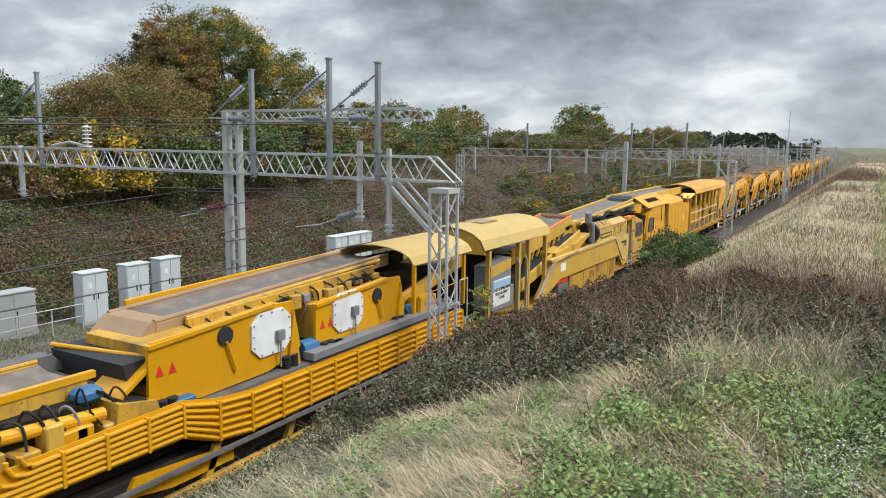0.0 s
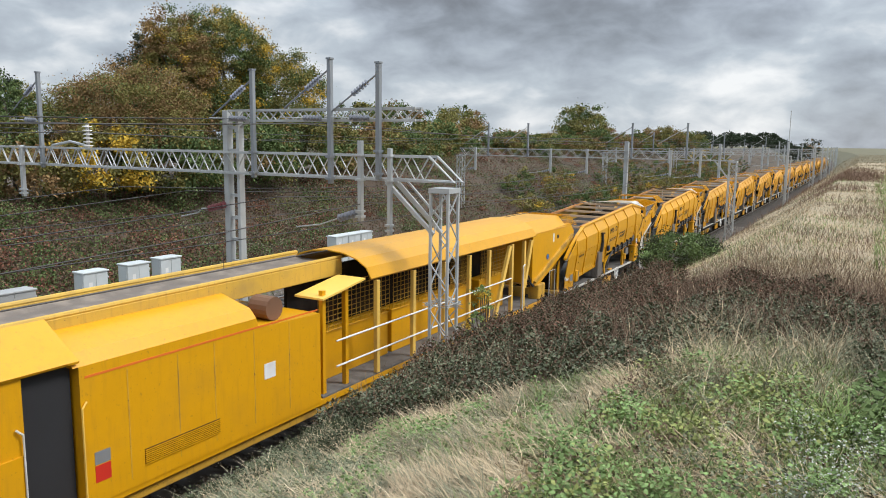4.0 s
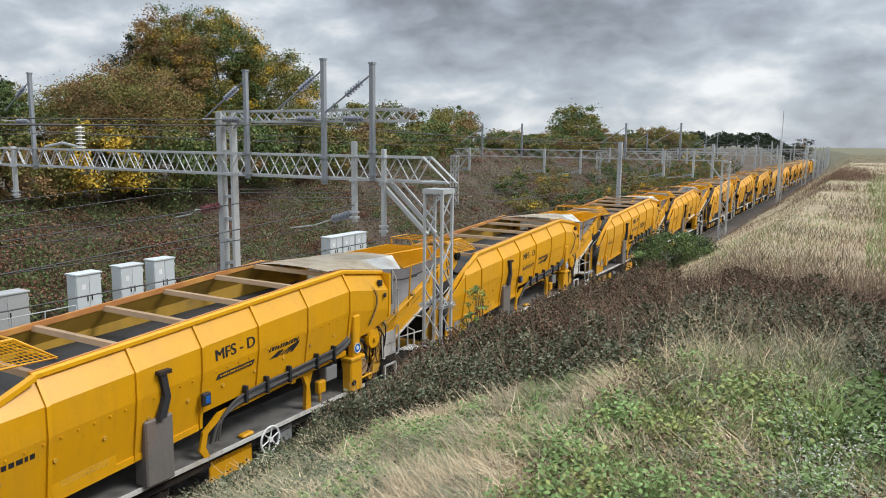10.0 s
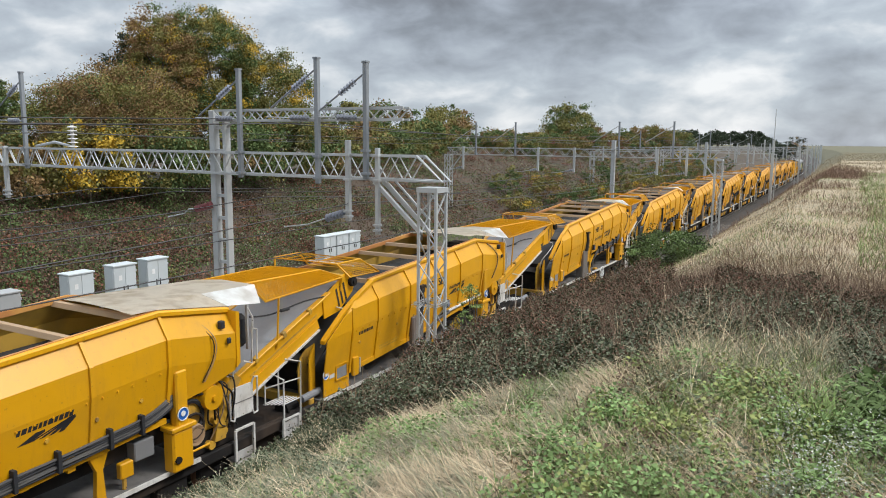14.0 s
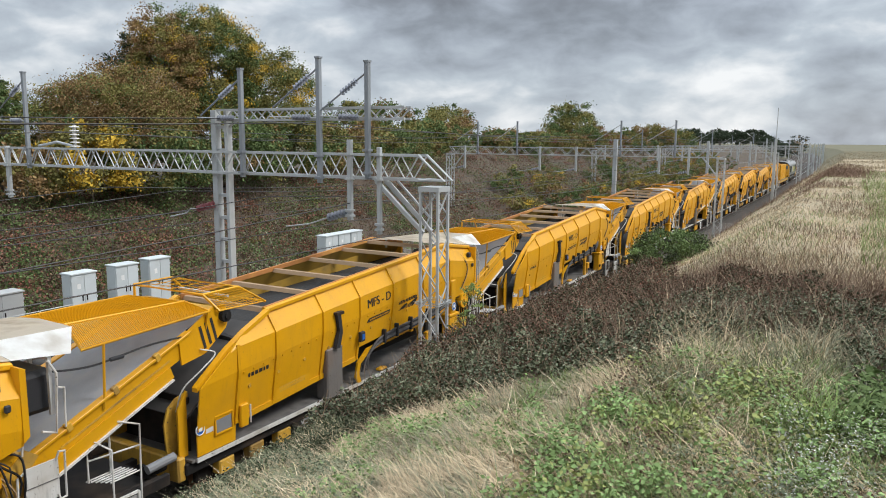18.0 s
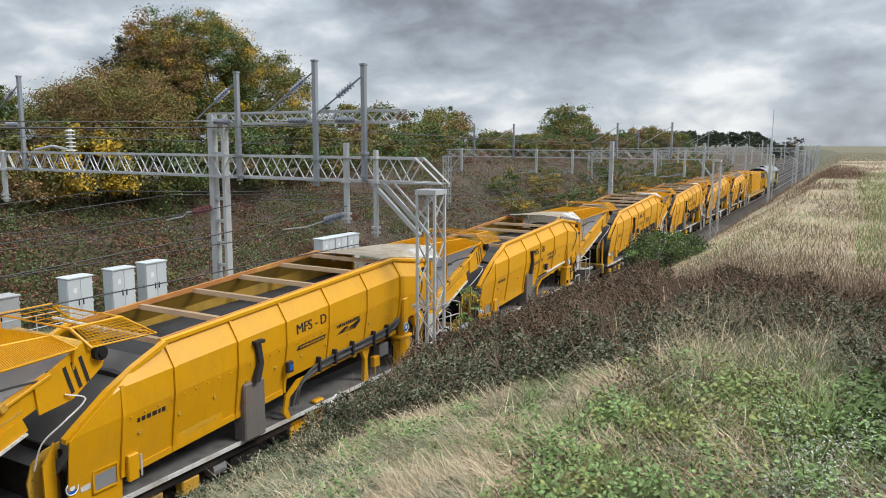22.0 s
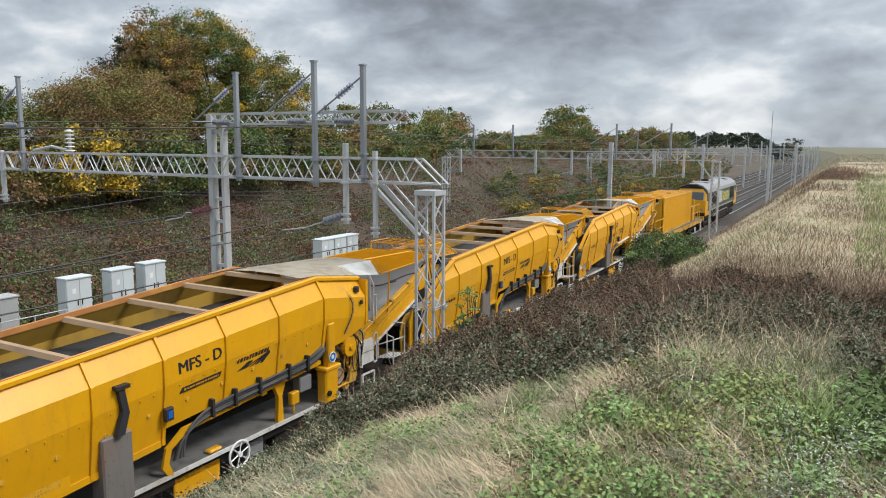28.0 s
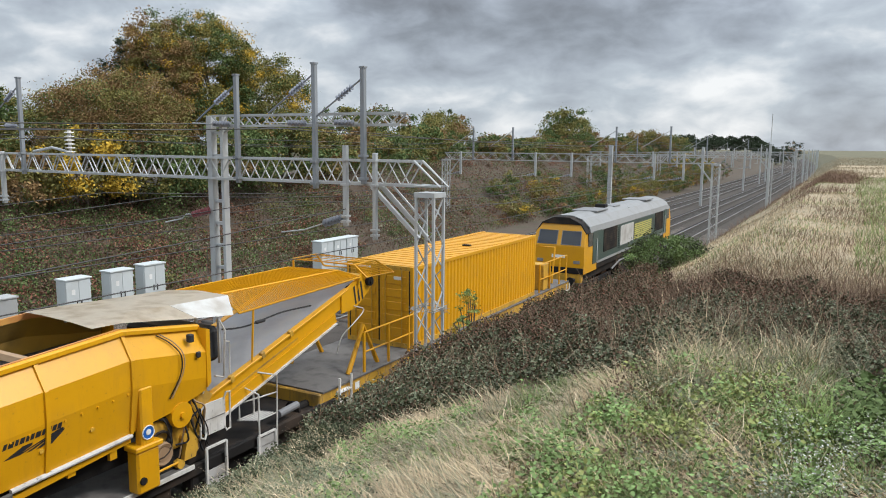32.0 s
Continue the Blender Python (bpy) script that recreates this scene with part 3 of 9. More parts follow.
for x, zt, zb in ((-13.65, 9.77, 6.4), (-3.2, 9.47, 6.4), (-0.35, 9.66, 6.33), (1.25, 9.49, 6.5)):
    x = sx(x)
    po = tall_post(g1, x, Y1 - .32, sz(zb), sz(zt))
    top = Vector((x, Y1 - .32, sz(zt) - 0.25))
    # inclined stay with an insulator, running out to the wires
    end = Vector((x - 1.75, Y1 - .32, sz(zt) - 1.35))
    st = part("stay", bar(B(), top, end, 0.026), POSTGREY, po)
    insulator(po, top.lerp(end, 0.2), top.lerp(end, 0.52), r=0.095)
    insulator(po, (x - 1.0, Y1 - .32, sz(8.12)), (x - 0.3, Y1 - .32, sz(8.10)), r=0.09)
    part("registration_tube", bar(B(), (x - 1.9, Y1 - .32, sz(8.14)), (x, Y1 - .32, sz(8.08)), 0.022), GREYSTEEL, po)
for x, zt, zb, w in ((0.65, 7.51, 5.36, 0.068), (1.6, 7.32, 5.04, 0.06), (-15.0, 7.19, 5.28, 0.075)):
    x = sx(x)
    dr = part("drop_tube", box(B(), x - w, x + w, Y1 - .30 - w, Y1 - .30 + w, sz(zb), sz(zt), 0.012), GREYSTEEL, g1, "square drop tube")
    for z in (sz(zb) + 0.1, sz(zb) + 0.25, sz(6.45), sz(7.1)):
        part("clamp", box(B(), x - w - .03, x + w + .03, Y1 - .36 - w, Y1 - .27 + w, z, z + 0.06), GREYSTEEL, dr)
    if x > -12 and x != sx(1.6):
        insulator(dr, (x - .12, Y1 - .3, sz(zb) + .22), (x - 0.82, Y1 - .3, sz(zb) + 0.02), r=0.125)
        part("steady_arm", path(B(), [(x - .82, Y1 - .3, sz(zb) + .02), (x - 1.5, Y1 - .3, sz(zb) - .2), (x - 2.4, Y1 - .3, sz(zb) - .33)], 0.02), GREYSTEEL, dr)
# insulator and bracket on the mast for the second track
insulator(g1, (mx - .2, Y1 - .2, 5.42), (mx - .85, Y1 - .35, 5.24), INSULRED, r=0.12)
part("steady_arm", path(B(), [(mx - .85, Y1 - .2, 5.24), (mx - 1.3, Y1 - .2, 5.22), (mx - 1.5, Y1 - .2, 5.06), (mx - 2.3, Y1 - .2, 4.9)], 0.022), GREYSTEEL, g1)
# post insulator standing on the boom
insulator(g1, (sx(-11.4), Y1, sz(7.15)), (sx(-11.4), Y1, sz(7.95)), WHITEGRIME, r=0.18, sheds=6)
part("busbar", path(B(), [(sx(-13.5), Y1, sz(7.2)), (sx(-12.4), Y1, sz(7.35)), (sx(-11.4), Y1, sz(7.2))], 0.05), GREYSTEEL, g1)


def portal(y, mast_x=-5.3, right=3.1, left=-21.0, posts=(-18.0, -14.1, -4.8, -0.4)):
    """One of the portals further down the line."""
    off = bend(y)
    g = thing("overhead_line_gantry", "galvanised lattice portal gantry carrying overhead wires across the tracks", "gantry", "gantries over the tracks")
    lattice_column("lattice_mast", g, right + off, y, -0.3, 6.35, 0.27, 0.27, step=0.7)
    lattice_column("lattice_mast", g, left + off, y, -0.3, 6.35, 0.27, 0.27, step=0.7)
    lattice_boom("boom", g, left + off, right + off, y, 6.35, 6.98, bay=0.6)
    part("brace", bar(B(), (right - 1.4 + off, y, 6.35), (right - .25 + off, y, 4.9), 0.05, square=True), GREYSTEEL, g)
    part("brace", bar(B(), (left + 1.4 + off, y, 6.35), (left + .25 + off, y, 4.9), 0.05, square=True), GREYSTEEL, g)
    part("mast", box(B(), mast_x - .16 + off, mast_x + .16 + off, y - .16, y + .16, -0.3, 7.75, 0.02), GREYSTEEL, g, "upright steel mast")
    for x in posts:
        tall_post(g, x + off, y - .3, 6.3, 9.2)
        part("stay", bar(B(), (x + off, y - .3, 8.95), (x - 2.3 + off, y, 7.6), 0.03), GREYSTEEL, g)
    for x in (-19.3, -11.9, -8.6, -1.6, 0.7):
        part("drop_tube", box(B(), x - .08 + off, x + .08 + off, y - .38, y - .22, 5.0, 7.1), GREYSTEEL, g)
        insulator(g, (x - .1 + off, y - .3, 5.2), (x - .8 + off, y - .3, 5.05), r=0.11, sheds=4)
        part("steady_arm", bar(B(), (x - .8 + off, y - .3, 5.05), (x - 2.0 + off, y - .3, 4.9), 0.025), GREYSTEEL, g)
    return g


portal(60.9)


def line_mast(x, y, z1, w=0.13, arm=True):
    off = bend(y)
    g = thing("line_mast", "grey galvanised steel overhead line mast beside the track", "mast", "lineside masts")
    part("mast", box(B(), x - w + off, x + w + off, y - w, y + w, -0.3, z1, 0.015), GREYSTEEL, g)
    if arm:
        part("cantilever", bar(B(), (x + off, y, z1 - 1.0), (x - 2.6 + off, y, z1 - 1.6), 0.03), GREYSTEEL, g)
        part("cantilever_tube", bar(B(), (x + off, y, z1 - 2.6), (x - 2.8 + off, y, z1 - 1.7), 0.03), GREYSTEEL, g)
        insulator(g, (x - .2 + off, y, z1 - 2.5), (x - .8 + off, y, z1 - 2.3), r=0.1, sheds=4)
    return g


tm = line_mast(3.2, 101.5, 8.1, arm=False)
part("finial", bar(B(), (3.2, 101.5, 8.1), (3.2, 101.5, 11.9), 0.045), GREYSTEEL, tm, "thin lightning rod")
for y in (104, 148, 190, 232, 275, 320, 370):
    portal(y, posts=(-14.1, -4.8)) if y < 200 else None
for y in (150, 175, 200, 225, 250, 280, 310, 345, 380, 420, 470):
    line_mast(3.3, y, 7.6)
    if y in (175, 250, 345, 470):
        line_mast(-20.5, y + 8, 7.8, arm=False)
        line_mast(-5.5, y + 4, 8.6, arm=False)

# wires: one thing for each run
def wire_run(label, pts, r=0.012):
    return solo("overhead_wire", path(B(), pts, r, 4), WIRE, label, "wire", "overhead wires")


def run_points(x, z, sag=0.0, ya=-60.0, yb=420.0):
    pts, spans = [], [-60.0, -27.0, Y1, 60.9, 104.0, 148.0, 190.0, 232.0, 275.0, 320.0, 370.0, 420.0]
    for a, b in zip(spans, spans[1:]):
        for i in range(8):
            u = i / 8
            y = a + (b - a) * u
            pts.append((x + bend(y), y, z - sag * 4 * u * (1 - u)))
    return pts


for tx in TRACKS:
    wire_run("dark contact wire strung above a track", run_points(tx, 4.58), 0.014)
    wire_run("dark sagging catenary wire above a track", run_points(tx, 5.75, 0.75), 0.014)
    bm = B()
    for a, b in ((-27.0, Y1), (Y1, 60.9), (60.9, 104.0)):
        for i in range(1, 8):
            u = i / 8
            y = a + (b - a) * u
            bar(bm, (tx + bend(y), y, 4.58), (tx + bend(y), y, 5.75 - 3.0 * u * (1 - u)), 0.007, 3)
    solo("dropper_wires", bm, WIRE, "thin dropper wires between contact and catenary wire", "wire", "overhead wires")
for x, z, sag in ((-14.2, 8.05, 0.35), (-13.4, 7.7, 0.35), (-5.0, 8.15, 0.35), (-1.2, 8.0, 0.4), (-19.5, 7.9, 0.4)):
    wire_run("dark feeder wire along the gantries", run_points(x, z, sag), 0.014)


# ---- lineside cabinets ----
def cabinet(x, y, z, w, d, h, material, label, doors=2):
    c = thing("lineside_cabinet", label, "cabinet", "lineside cabinets", pose(x, y, z))
    part("body", box(B(), -d / 2, d / 2, -w / 2, w / 2, 0.08, h, 0.012), material, c)
    part("plinth", box(B(), -d / 2 - .04, d / 2 + .04, -w / 2 - .04, w / 2 + .04, -0.3, 0.08), CONCRETE, c, "concrete plinth")
    part("roof", box(B(), -d / 2 - .05, d / 2 + .06, -w / 2 - .04, w / 2 + .04, h, h + 0.07, 0.012), material, c, "overhanging lid")
    for i in range(doors):
        a, b = -w / 2 + w * i / doors + .02, -w / 2 + w * (i + 1) / doors - .02
        dr = part("door", box(B(), d / 2, d / 2 + .022, a, b, 0.14, h - .05, 0.006), material, c)
        part("handle", box(B(), d / 2 + .022, d / 2 + .05, b - .10 if i == 0 else a + .06, b - .06 if i == 0 else a + .10, h * .48, h * .6), DARK, dr, "dark door handle")
        for z0 in (0.3, h * .5, h - .3):
            part("hinge", box(B(), d / 2 + .004, d / 2 + .035, (a if i == 0 else b) - .03, (a if i == 0 else b) + .03, z0, z0 + .09), material, dr)
    part("side_door", box(B(), -d / 2 + .04, d / 2 - .04, -w / 2 - .02, -w / 2, 0.14, h - .05, 0.006), material, c)
    part("sign", box(B(), d / 2 + .022, d / 2 + .026, -w * .28, -w * .14, h * .72, h * .82), WHITE, c, "small white notice")
    return c


for y, h in ((18.9, 2.15), (21.0, 2.2), (22.75, 2.25)):
    cabinet(-15.6, y, -0.25, 1.15, 0.62, h, CABGREY, "light grey steel lineside equipment cabinet with double doors")
cabinet(-16.1, 15.3, -0.25, 2.6, 0.7, 1.75, CABGREY2, "low mid-grey steel equipment cabinet with dusty doors", 3)
for y in (36.0, 37.3, 38.6):
    cabinet(-16.0, y, -0.25, 1.2, 0.7, 1.85, CABGREY, "light grey steel lineside cabinet in a row of three")
rl = thing("safety_railing", "galvanised tubular safety railing beside the cabinets", "railing", m=pose(-14.9, 17.3, -0.25))
for y in (-1.9, -0.6, 0.7):
    part("railing_post", bar(B(), (0, y, 0), (0, y, 1.05), 0.025), GREYSTEEL, rl)
for z in (0.55, 1.05):
    part("rail_bar", bar(B(), (0, -2.9, z), (0, 0.7, z), 0.022), GREYSTEEL, rl)


# ---- the train: local x across (towards the camera), y along (towards the rear), z up ----
EXHAUST = mat("heat_stained_grey_box", (0.15, 0.135, 0.12), 0.7, spread=0.3, dirt=(0.17, 0.10, 0.06), dirt_amount=0.6, streak=(0.07, 0.05, 0.04), streak_amount=0.6)
RUBBERGREY = mat("worn_grey_rubber", (0.07, 0.066, 0.062), 0.8, spread=0.4, dirt=(0.13, 0.11, 0.09), dirt_amount=0.6)
GALV = mat("dirty_galvanised_plate", (0.45, 0.44, 0.42), 0.6, spread=0.25, dirt=(0.16, 0.13, 0.1), dirt_amount=0.7)


def bogie(parent, yc, wb=1.9, r=0.44, frame_mat=DARK, axles=2):
    bo = part("bogie", box(B(), -0.9, 0.9, yc - .25, yc + .25, 0.5, 0.78, 0.03), frame_mat, parent, "dark oily bogie")
    for s in (-1, 1):
        part("bogie_side", box(B(), s * .99 - .07, s * .99 + .07, yc - wb * .5 * (axles - 1) - .55, yc + wb * .5 * (axles - 1) + .55, 0.42, 0.72, 0.03), frame_mat, bo)
    for i in range(axles):
        y = yc + wb * (i - (axles - 1) / 2)
        bm = B()
        for s in (-1, 1):
            disc(bm, (s * .755, y, r), r, "x", 0.13, 20)
            disc(bm, (s * .70, y, r), r + .03, "x", 0.03, 20)
        bar(bm, (-.75, y, r), (.75, y, r), 0.09, 8)
        part("wheelset", bm, RUST, bo, "steel wheelset with worn treads")
        for s in (-1, 1):
            part("axlebox", box(B(), s * 1.0 - .12, s * 1.0 + .12, y - .16, y + .16, r - .16, r + .16, 0.03), DARK, bo)
    return bo


def buffers(parent, y, sign, material=DARK):
    for s in (-0.87, 0.87):
        bm = B()
        bar(bm, (s, y, 1.05), (s, y + sign * .45, 1.05), 0.11, 10)
        disc(bm, (s, y + sign * .5, 1.05), 0.22, "y", 0.06, 16)
        part("buffer", bm, material, parent, "round steel buffer")
    part("coupling", box(B(), -.08, .08, min(y, y + sign * .6), max(y, y + sign * .6), 0.85, 1.0), DARK, parent)


def rail_frame(parent, pts, r=0.019, material=WHITEGRIME, label="white tubular handrail"):
    return part("handrail", path(B(), pts, r), material, parent, label)


PROFILE = [(1.0, 1.45), (2.0, 1.45), (3.06, 1.60), (3.58, 1.60), (3.98, 1.345), (4.3, 1.325)]


KINK = [3.7]   # where the rim begins to drop, for the wagon now being built


def lift(y):
    """The hopper body climbs towards its rear and drops again over the last panel."""
    k = KINK[-1]
    return 0.062 * y if y < k else 0.062 * k - 0.15 * (y - k)


def tilt(bm):
    for v in bm.verts:
        v.co.z += lift(v.co.y)
    return bm


def section(h):
    """Half width of the hopper at a height above its sloping base line: widest between the two folds."""
    for (a, wa), (b, wb) in zip(PROFILE, PROFILE[1:]):
        if h <= b:
            return wa + (wb - wa) * (h - a) / (b - a)
    return PROFILE[-1][1]


def shell_side(bm, sgn, stations, th=0.03):
    """One folded hopper side: stations of (y, list of heights); both skins and the edges."""
    outer = [[bm.verts.new((sgn * section(z), y, z)) for z in zs] for y, zs in stations]
    inner = [[bm.verts.new((sgn * (section(z) - th), y, z)) for z in zs] for y, zs in stations]
    for k in range(len(stations) - 1):
        for i in range(len(stations[0][1]) - 1):
            bm.faces.new((outer[k][i], outer[k + 1][i], outer[k + 1][i + 1], outer[k][i + 1]))
            bm.faces.new((inner[k][i], inner[k][i + 1], inner[k + 1][i + 1], inner[k + 1][i]))
        for i in (0, -1):
            bm.faces.new((outer[k][i], inner[k][i], inner[k + 1][i], outer[k + 1][i]))
    for k in (0, -1):
        for i in range(len(stations[0][1]) - 1):
            bm.faces.new((outer[k][i], outer[k][i + 1], inner[k][i + 1], inner[k][i]))
    return bm


def on_side(y, h, d=0.006):
    """Pose for lettering on the hopper's camera side, in the plane of the panel at that height."""
    for (a, wa), (b, wb) in zip(PROFILE, PROFILE[1:]):
        if a <= h <= b:
            break
    lean = math.degrees(math.atan2(wa - wb, b - a))
    return pose(section(h) + d, y, h + lift(y), 90, 0, 90) @ pose(0, 0, 0, -lean, 0, 0) @ pose(0, 0, 0, 0, 0, 3.55)


def chevron_mark(parent, y, h):
    """The operator's emblem as plain dark swept bars under a strip."""
    bm = B()
    for i in range(4):
        a = i * 0.17
        q = [(-.34 + a, -.13), (-.24 + a, -.13), (.50, .05 - i * .004), (.42 - .03 * i, .05)]
        bm.faces.new([bm.verts.new((p[0], p[1] - .01 * i, 0)) for p in q])
    bm.faces.new([bm.verts.new((x, yy, 0)) for x, yy in ((-.52, -.13), (-.30, -.13), (-.05, -.04), (-.05, .0), (-.2, .0))])
    x, rg = -.52, random.Random(8)
    while x < .42:
        k = rg.uniform(.05, .085)
        bm.faces.new([bm.verts.new(p) for p in ((x, -.0 + .05, 0), (x + k, .05, 0), (x + k + .03, .145, 0), (x + .03, .145, 0))])
        x += k + .022
    ob = new("emblem", finish("emblem", bm, BLACKPAINT))
    ob.parent = parent
    ob.matrix_basis = on_side(y, h)
    ob["label"] = "black emblem of a strip over swept bars"
    return ob


def bars_mark(parent, y, z, w, h, rows=1, material=BLACKPAINT, m=None, label="dark bars of small lettering"):
    bm = B()
    for r in range(rows):
        zz = (rows / 2 - r - 0.5) * h * 1.6
        x = -w / 2
        rg = random.Random(int(w * 1000 + r))
        while x < w / 2 - .02:
            k = rg.uniform(0.05, 0.13) * (h / 0.06) * .6
            vs = [bm.verts.new(p) for p in ((x, zz - h / 2, 0), (min(x + k, w / 2), zz - h / 2, 0), (min(x + k, w / 2), zz + h / 2, 0), (x, zz + h / 2, 0))]
            bm.faces.new(vs)
            x += k + h * .35
    ob = new("marking", finish("marking", bm, material))
    ob.parent = parent
    ob.matrix_basis = m if m is not None else on_side(y, z)
    ob["label"] = label
    return ob


def mesh_panel(bm, p00, p10, p11, p01, nu, nv, r=0.008):
    """A panel of crossing wires between four corners."""
    p00, p10, p11, p01 = map(Vector, (p00, p10, p11, p01))
    for i in range(nu + 1):
        u = i / nu
        bar(bm, p00.lerp(p10, u), p01.lerp(p11, u), r, 3)
    for j in range(nv + 1):
        v = j / nv
        bar(bm, p00.lerp(p01, v), p10.lerp(p11, v), r, 3)
    return bm


FRONT_EDGE = [(-6.38, 1.2), (-6.38, 2.62), (-6.25, 2.72), (-5.56, 3.20), (-5.0, 3.50), (-4.28, 3.80)]


def hopper_top(y):
    """Height of the hopper's upper edge over its sloping base line."""
    z = 4.08 + lift(y)
    for (ya, za), (yb, zb) in zip(FRONT_EDGE[1:], FRONT_EDGE[2:]):
        if ya <= y <= yb:
            z = za + (zb - za) * (y - ya) / (yb - ya)
    return z - lift(y)


def hopper_foot(y):
    return 1.20 - lift(y) if y < -5.35 else 1.9 if y < -1.0 else 2.2


def hopper_wagon(text, cut=0.0):
    """A material conveyor and hopper wagon: a chassis with a long folded hopper and an inclined conveyor at its rear.

    cut: how much shorter the hopper is, and longer the conveyor, than on the usual wagon."""
    KINK.append(3.7 - cut)
    short = cut > 0
    w = thing("hopper_wagon", "yellow spoil hopper wagon with open top and an inclined rear conveyor", "wagon", "hopper wagons")
    # chassis
    for sgn in (1, -1):
        part("solebar", box(B(), sgn * 1.30 - .06, sgn * 1.30 + .06, -6.6, 8.3, 0.86, 1.10, .02), DARK, w, "dark steel solebar")
    part("deck", box(B(), -1.42, 1.42, -6.5, 4.45 - cut * .6, 1.11, 1.16), DECK, w, "dusty grey walkway deck with dark oily patches")
    part("deck_edge", box(B(), 1.424, 1.46, -6.4, 4.5 - cut * .6, 1.09, 1.175), WHITEGRIME, w, "pale worn deck edge")
    part("end_frame", box(B(), -1.1, 1.1, 4.45 - cut * .6, 8.25, 0.72, 1.02, .03), DARK, w, "dark end frame under the conveyor")
    part("headstock", box(B(), -1.3, 1.3, -6.75, -6.55, 0.75, 1.25, .03), YELLOW_DIRTY, w)
    for yc in (-4.6, 6.3):
        bogie(w, yc)
    buffers(w, -6.75, -1)
    for y0, y1, z0 in ((-2.6, -1.7, .45), (2.2, 3.1, .4), (3.6, 4.3, .45)):
        part("equipment_box", box(B(), 0.98, 1.28, y0, y1, z0, 0.88, .03), DARK, w, "dark underframe box")
    part("brake_plate", box(B(), 1.30, 1.36, -0.75 - cut * .25, 0.45 - cut * .25, 0.50, 1.0, .02), YELLOW, w, "yellow brake gear plate")
    part("cable_bin", box(B(), 1.15, 1.36, 1.25, 1.75, 0.62, 1.02, .02), GREYPAINT, w, "grey box beside the handbrake wheel")
    wy, wz, wr = (0.5, 0.78, 0.25) if short else (0.87, 0.93, 0.29)
    hw = part("handbrake_wheel", ring(B(), (1.50, wy, wz), wr, 0.026, "x", 20), WHITE, w, "white spoked handbrake wheel")
    bm = B()
    for a in range(3):
        c, s = math.cos(a * math.pi / 3 + .3) * wr, math.sin(a * math.pi / 3 + .3) * wr
        bar(bm, (1.50, wy - c, wz - s), (1.50, wy + c, wz + s), 0.017, 4)
    disc(bm, (1.50, wy, wz), .06, "x", .07, 10)
    part("spokes", bm, WHITE, hw)
    part("wheel_spindle", bar(B(), (1.1, wy, wz), (1.48, wy, wz), .03, 8), DARK, hw)
    for y in (-5.5, -4.6, -3.7):
        part("spring_box", box(B(), 1.1, 1.34, y - .22, y + .22, 0.52, 0.84, .03), YELLOW_DIRTY, w, "grimy yellow spring housing")
    part("reservoir", bar(B(), (1.18, -3.1, .72), (1.18, -2.75, .72), .16, 12), GREYPAINT, w, "grey air reservoir")
    # hopper sides: full depth ahead of the step, shallower behind it
    ys = (-6.38, -6.25, -5.9, -5.56, -5.36, -5.34, -5.0, -4.28, -3.0, -1.01, -0.99, 1.0, 3.7 - cut, 4.6 - cut, 5.42 - cut)
    for sgn in (1, -1):
        st = []
        for y in ys:
            top, bot = hopper_top(y), hopper_foot(y)
            if y > 4.0 - cut:
                bot = 2.2 + (y - 4.0 + cut) * 0.42
            marks = [2.02, 3.06, 3.58, 3.98]
            zs = [bot] + [min(max(m, bot + .01 * (i + 1)), top - .01 * (5 - i)) for i, m in enumerate(marks)] + [top]
            st.append((y, zs))
        side = part("hopper_side", tilt(shell_side(B(), sgn, st)), YELLOW, w)
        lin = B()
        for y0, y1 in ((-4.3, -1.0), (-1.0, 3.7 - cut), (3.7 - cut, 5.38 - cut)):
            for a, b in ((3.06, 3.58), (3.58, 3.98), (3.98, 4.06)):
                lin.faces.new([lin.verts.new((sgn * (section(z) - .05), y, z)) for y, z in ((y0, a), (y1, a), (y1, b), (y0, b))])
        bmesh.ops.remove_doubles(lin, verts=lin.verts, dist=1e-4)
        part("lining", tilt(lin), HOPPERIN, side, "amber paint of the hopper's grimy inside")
        # ribs follow the folds
        for y in (-5.35, -4.2, -2.55, -1.05, 0.5, 2.1, 3.7):
            if y > 3.75 - cut:
                continue
            top = hopper_top(y) - (.08 if y > -4.25 else .02)
            bot = hopper_foot(y)
            zz = [bot] + [z for z in (2.02, 3.06, 3.58, 3.98) if bot + .05 < z < top - .05] + [top]
            bm = B()
            for a, b in zip(zz, zz[1:]):
                vs = [bm.verts.new((sgn * (section(z) + d), y + e, z)) for z in (a, b) for d in (0.0, 0.04) for e in (-.035, .035)]
                for f in ((0, 1, 5, 4), (2, 6, 7, 3), (0, 4, 6, 2), (1, 3, 7, 5), (0, 2, 3, 1), (4, 5, 7, 6)):
                    bm.faces.new([vs[i] for i in f])
            part("rib", tilt(bm), YELLOW, side)
        # rim: a rolled edge standing proud, running over the slope at the front and the drop at the rear
        for y0, y1 in ((-4.28, 3.7 - cut), (3.7 - cut, 5.44 - cut)):
            # the far rim takes a darker orange than the near rim
            part("rim", tilt(extrude_y(B(), [(sgn * 1.27, 4.0), (sgn * 1.405, 4.0), (sgn * 1.405, 4.07), (sgn * 1.36, 4.10), (sgn * 1.27, 4.10)], y0, y1)), YELLOW if sgn > 0 else DULLEDGE, side, "rolled top rim")
        part("rim_edge", tilt(extrude_y(B(), [(sgn * 1.275, 4.102), (sgn * 1.335, 4.102), (sgn * 1.335, 4.112), (sgn * 1.275, 4.112)], -4.28, 3.7 - cut)), DULLEDGE, side, "worn orange-brown edge of the rim")
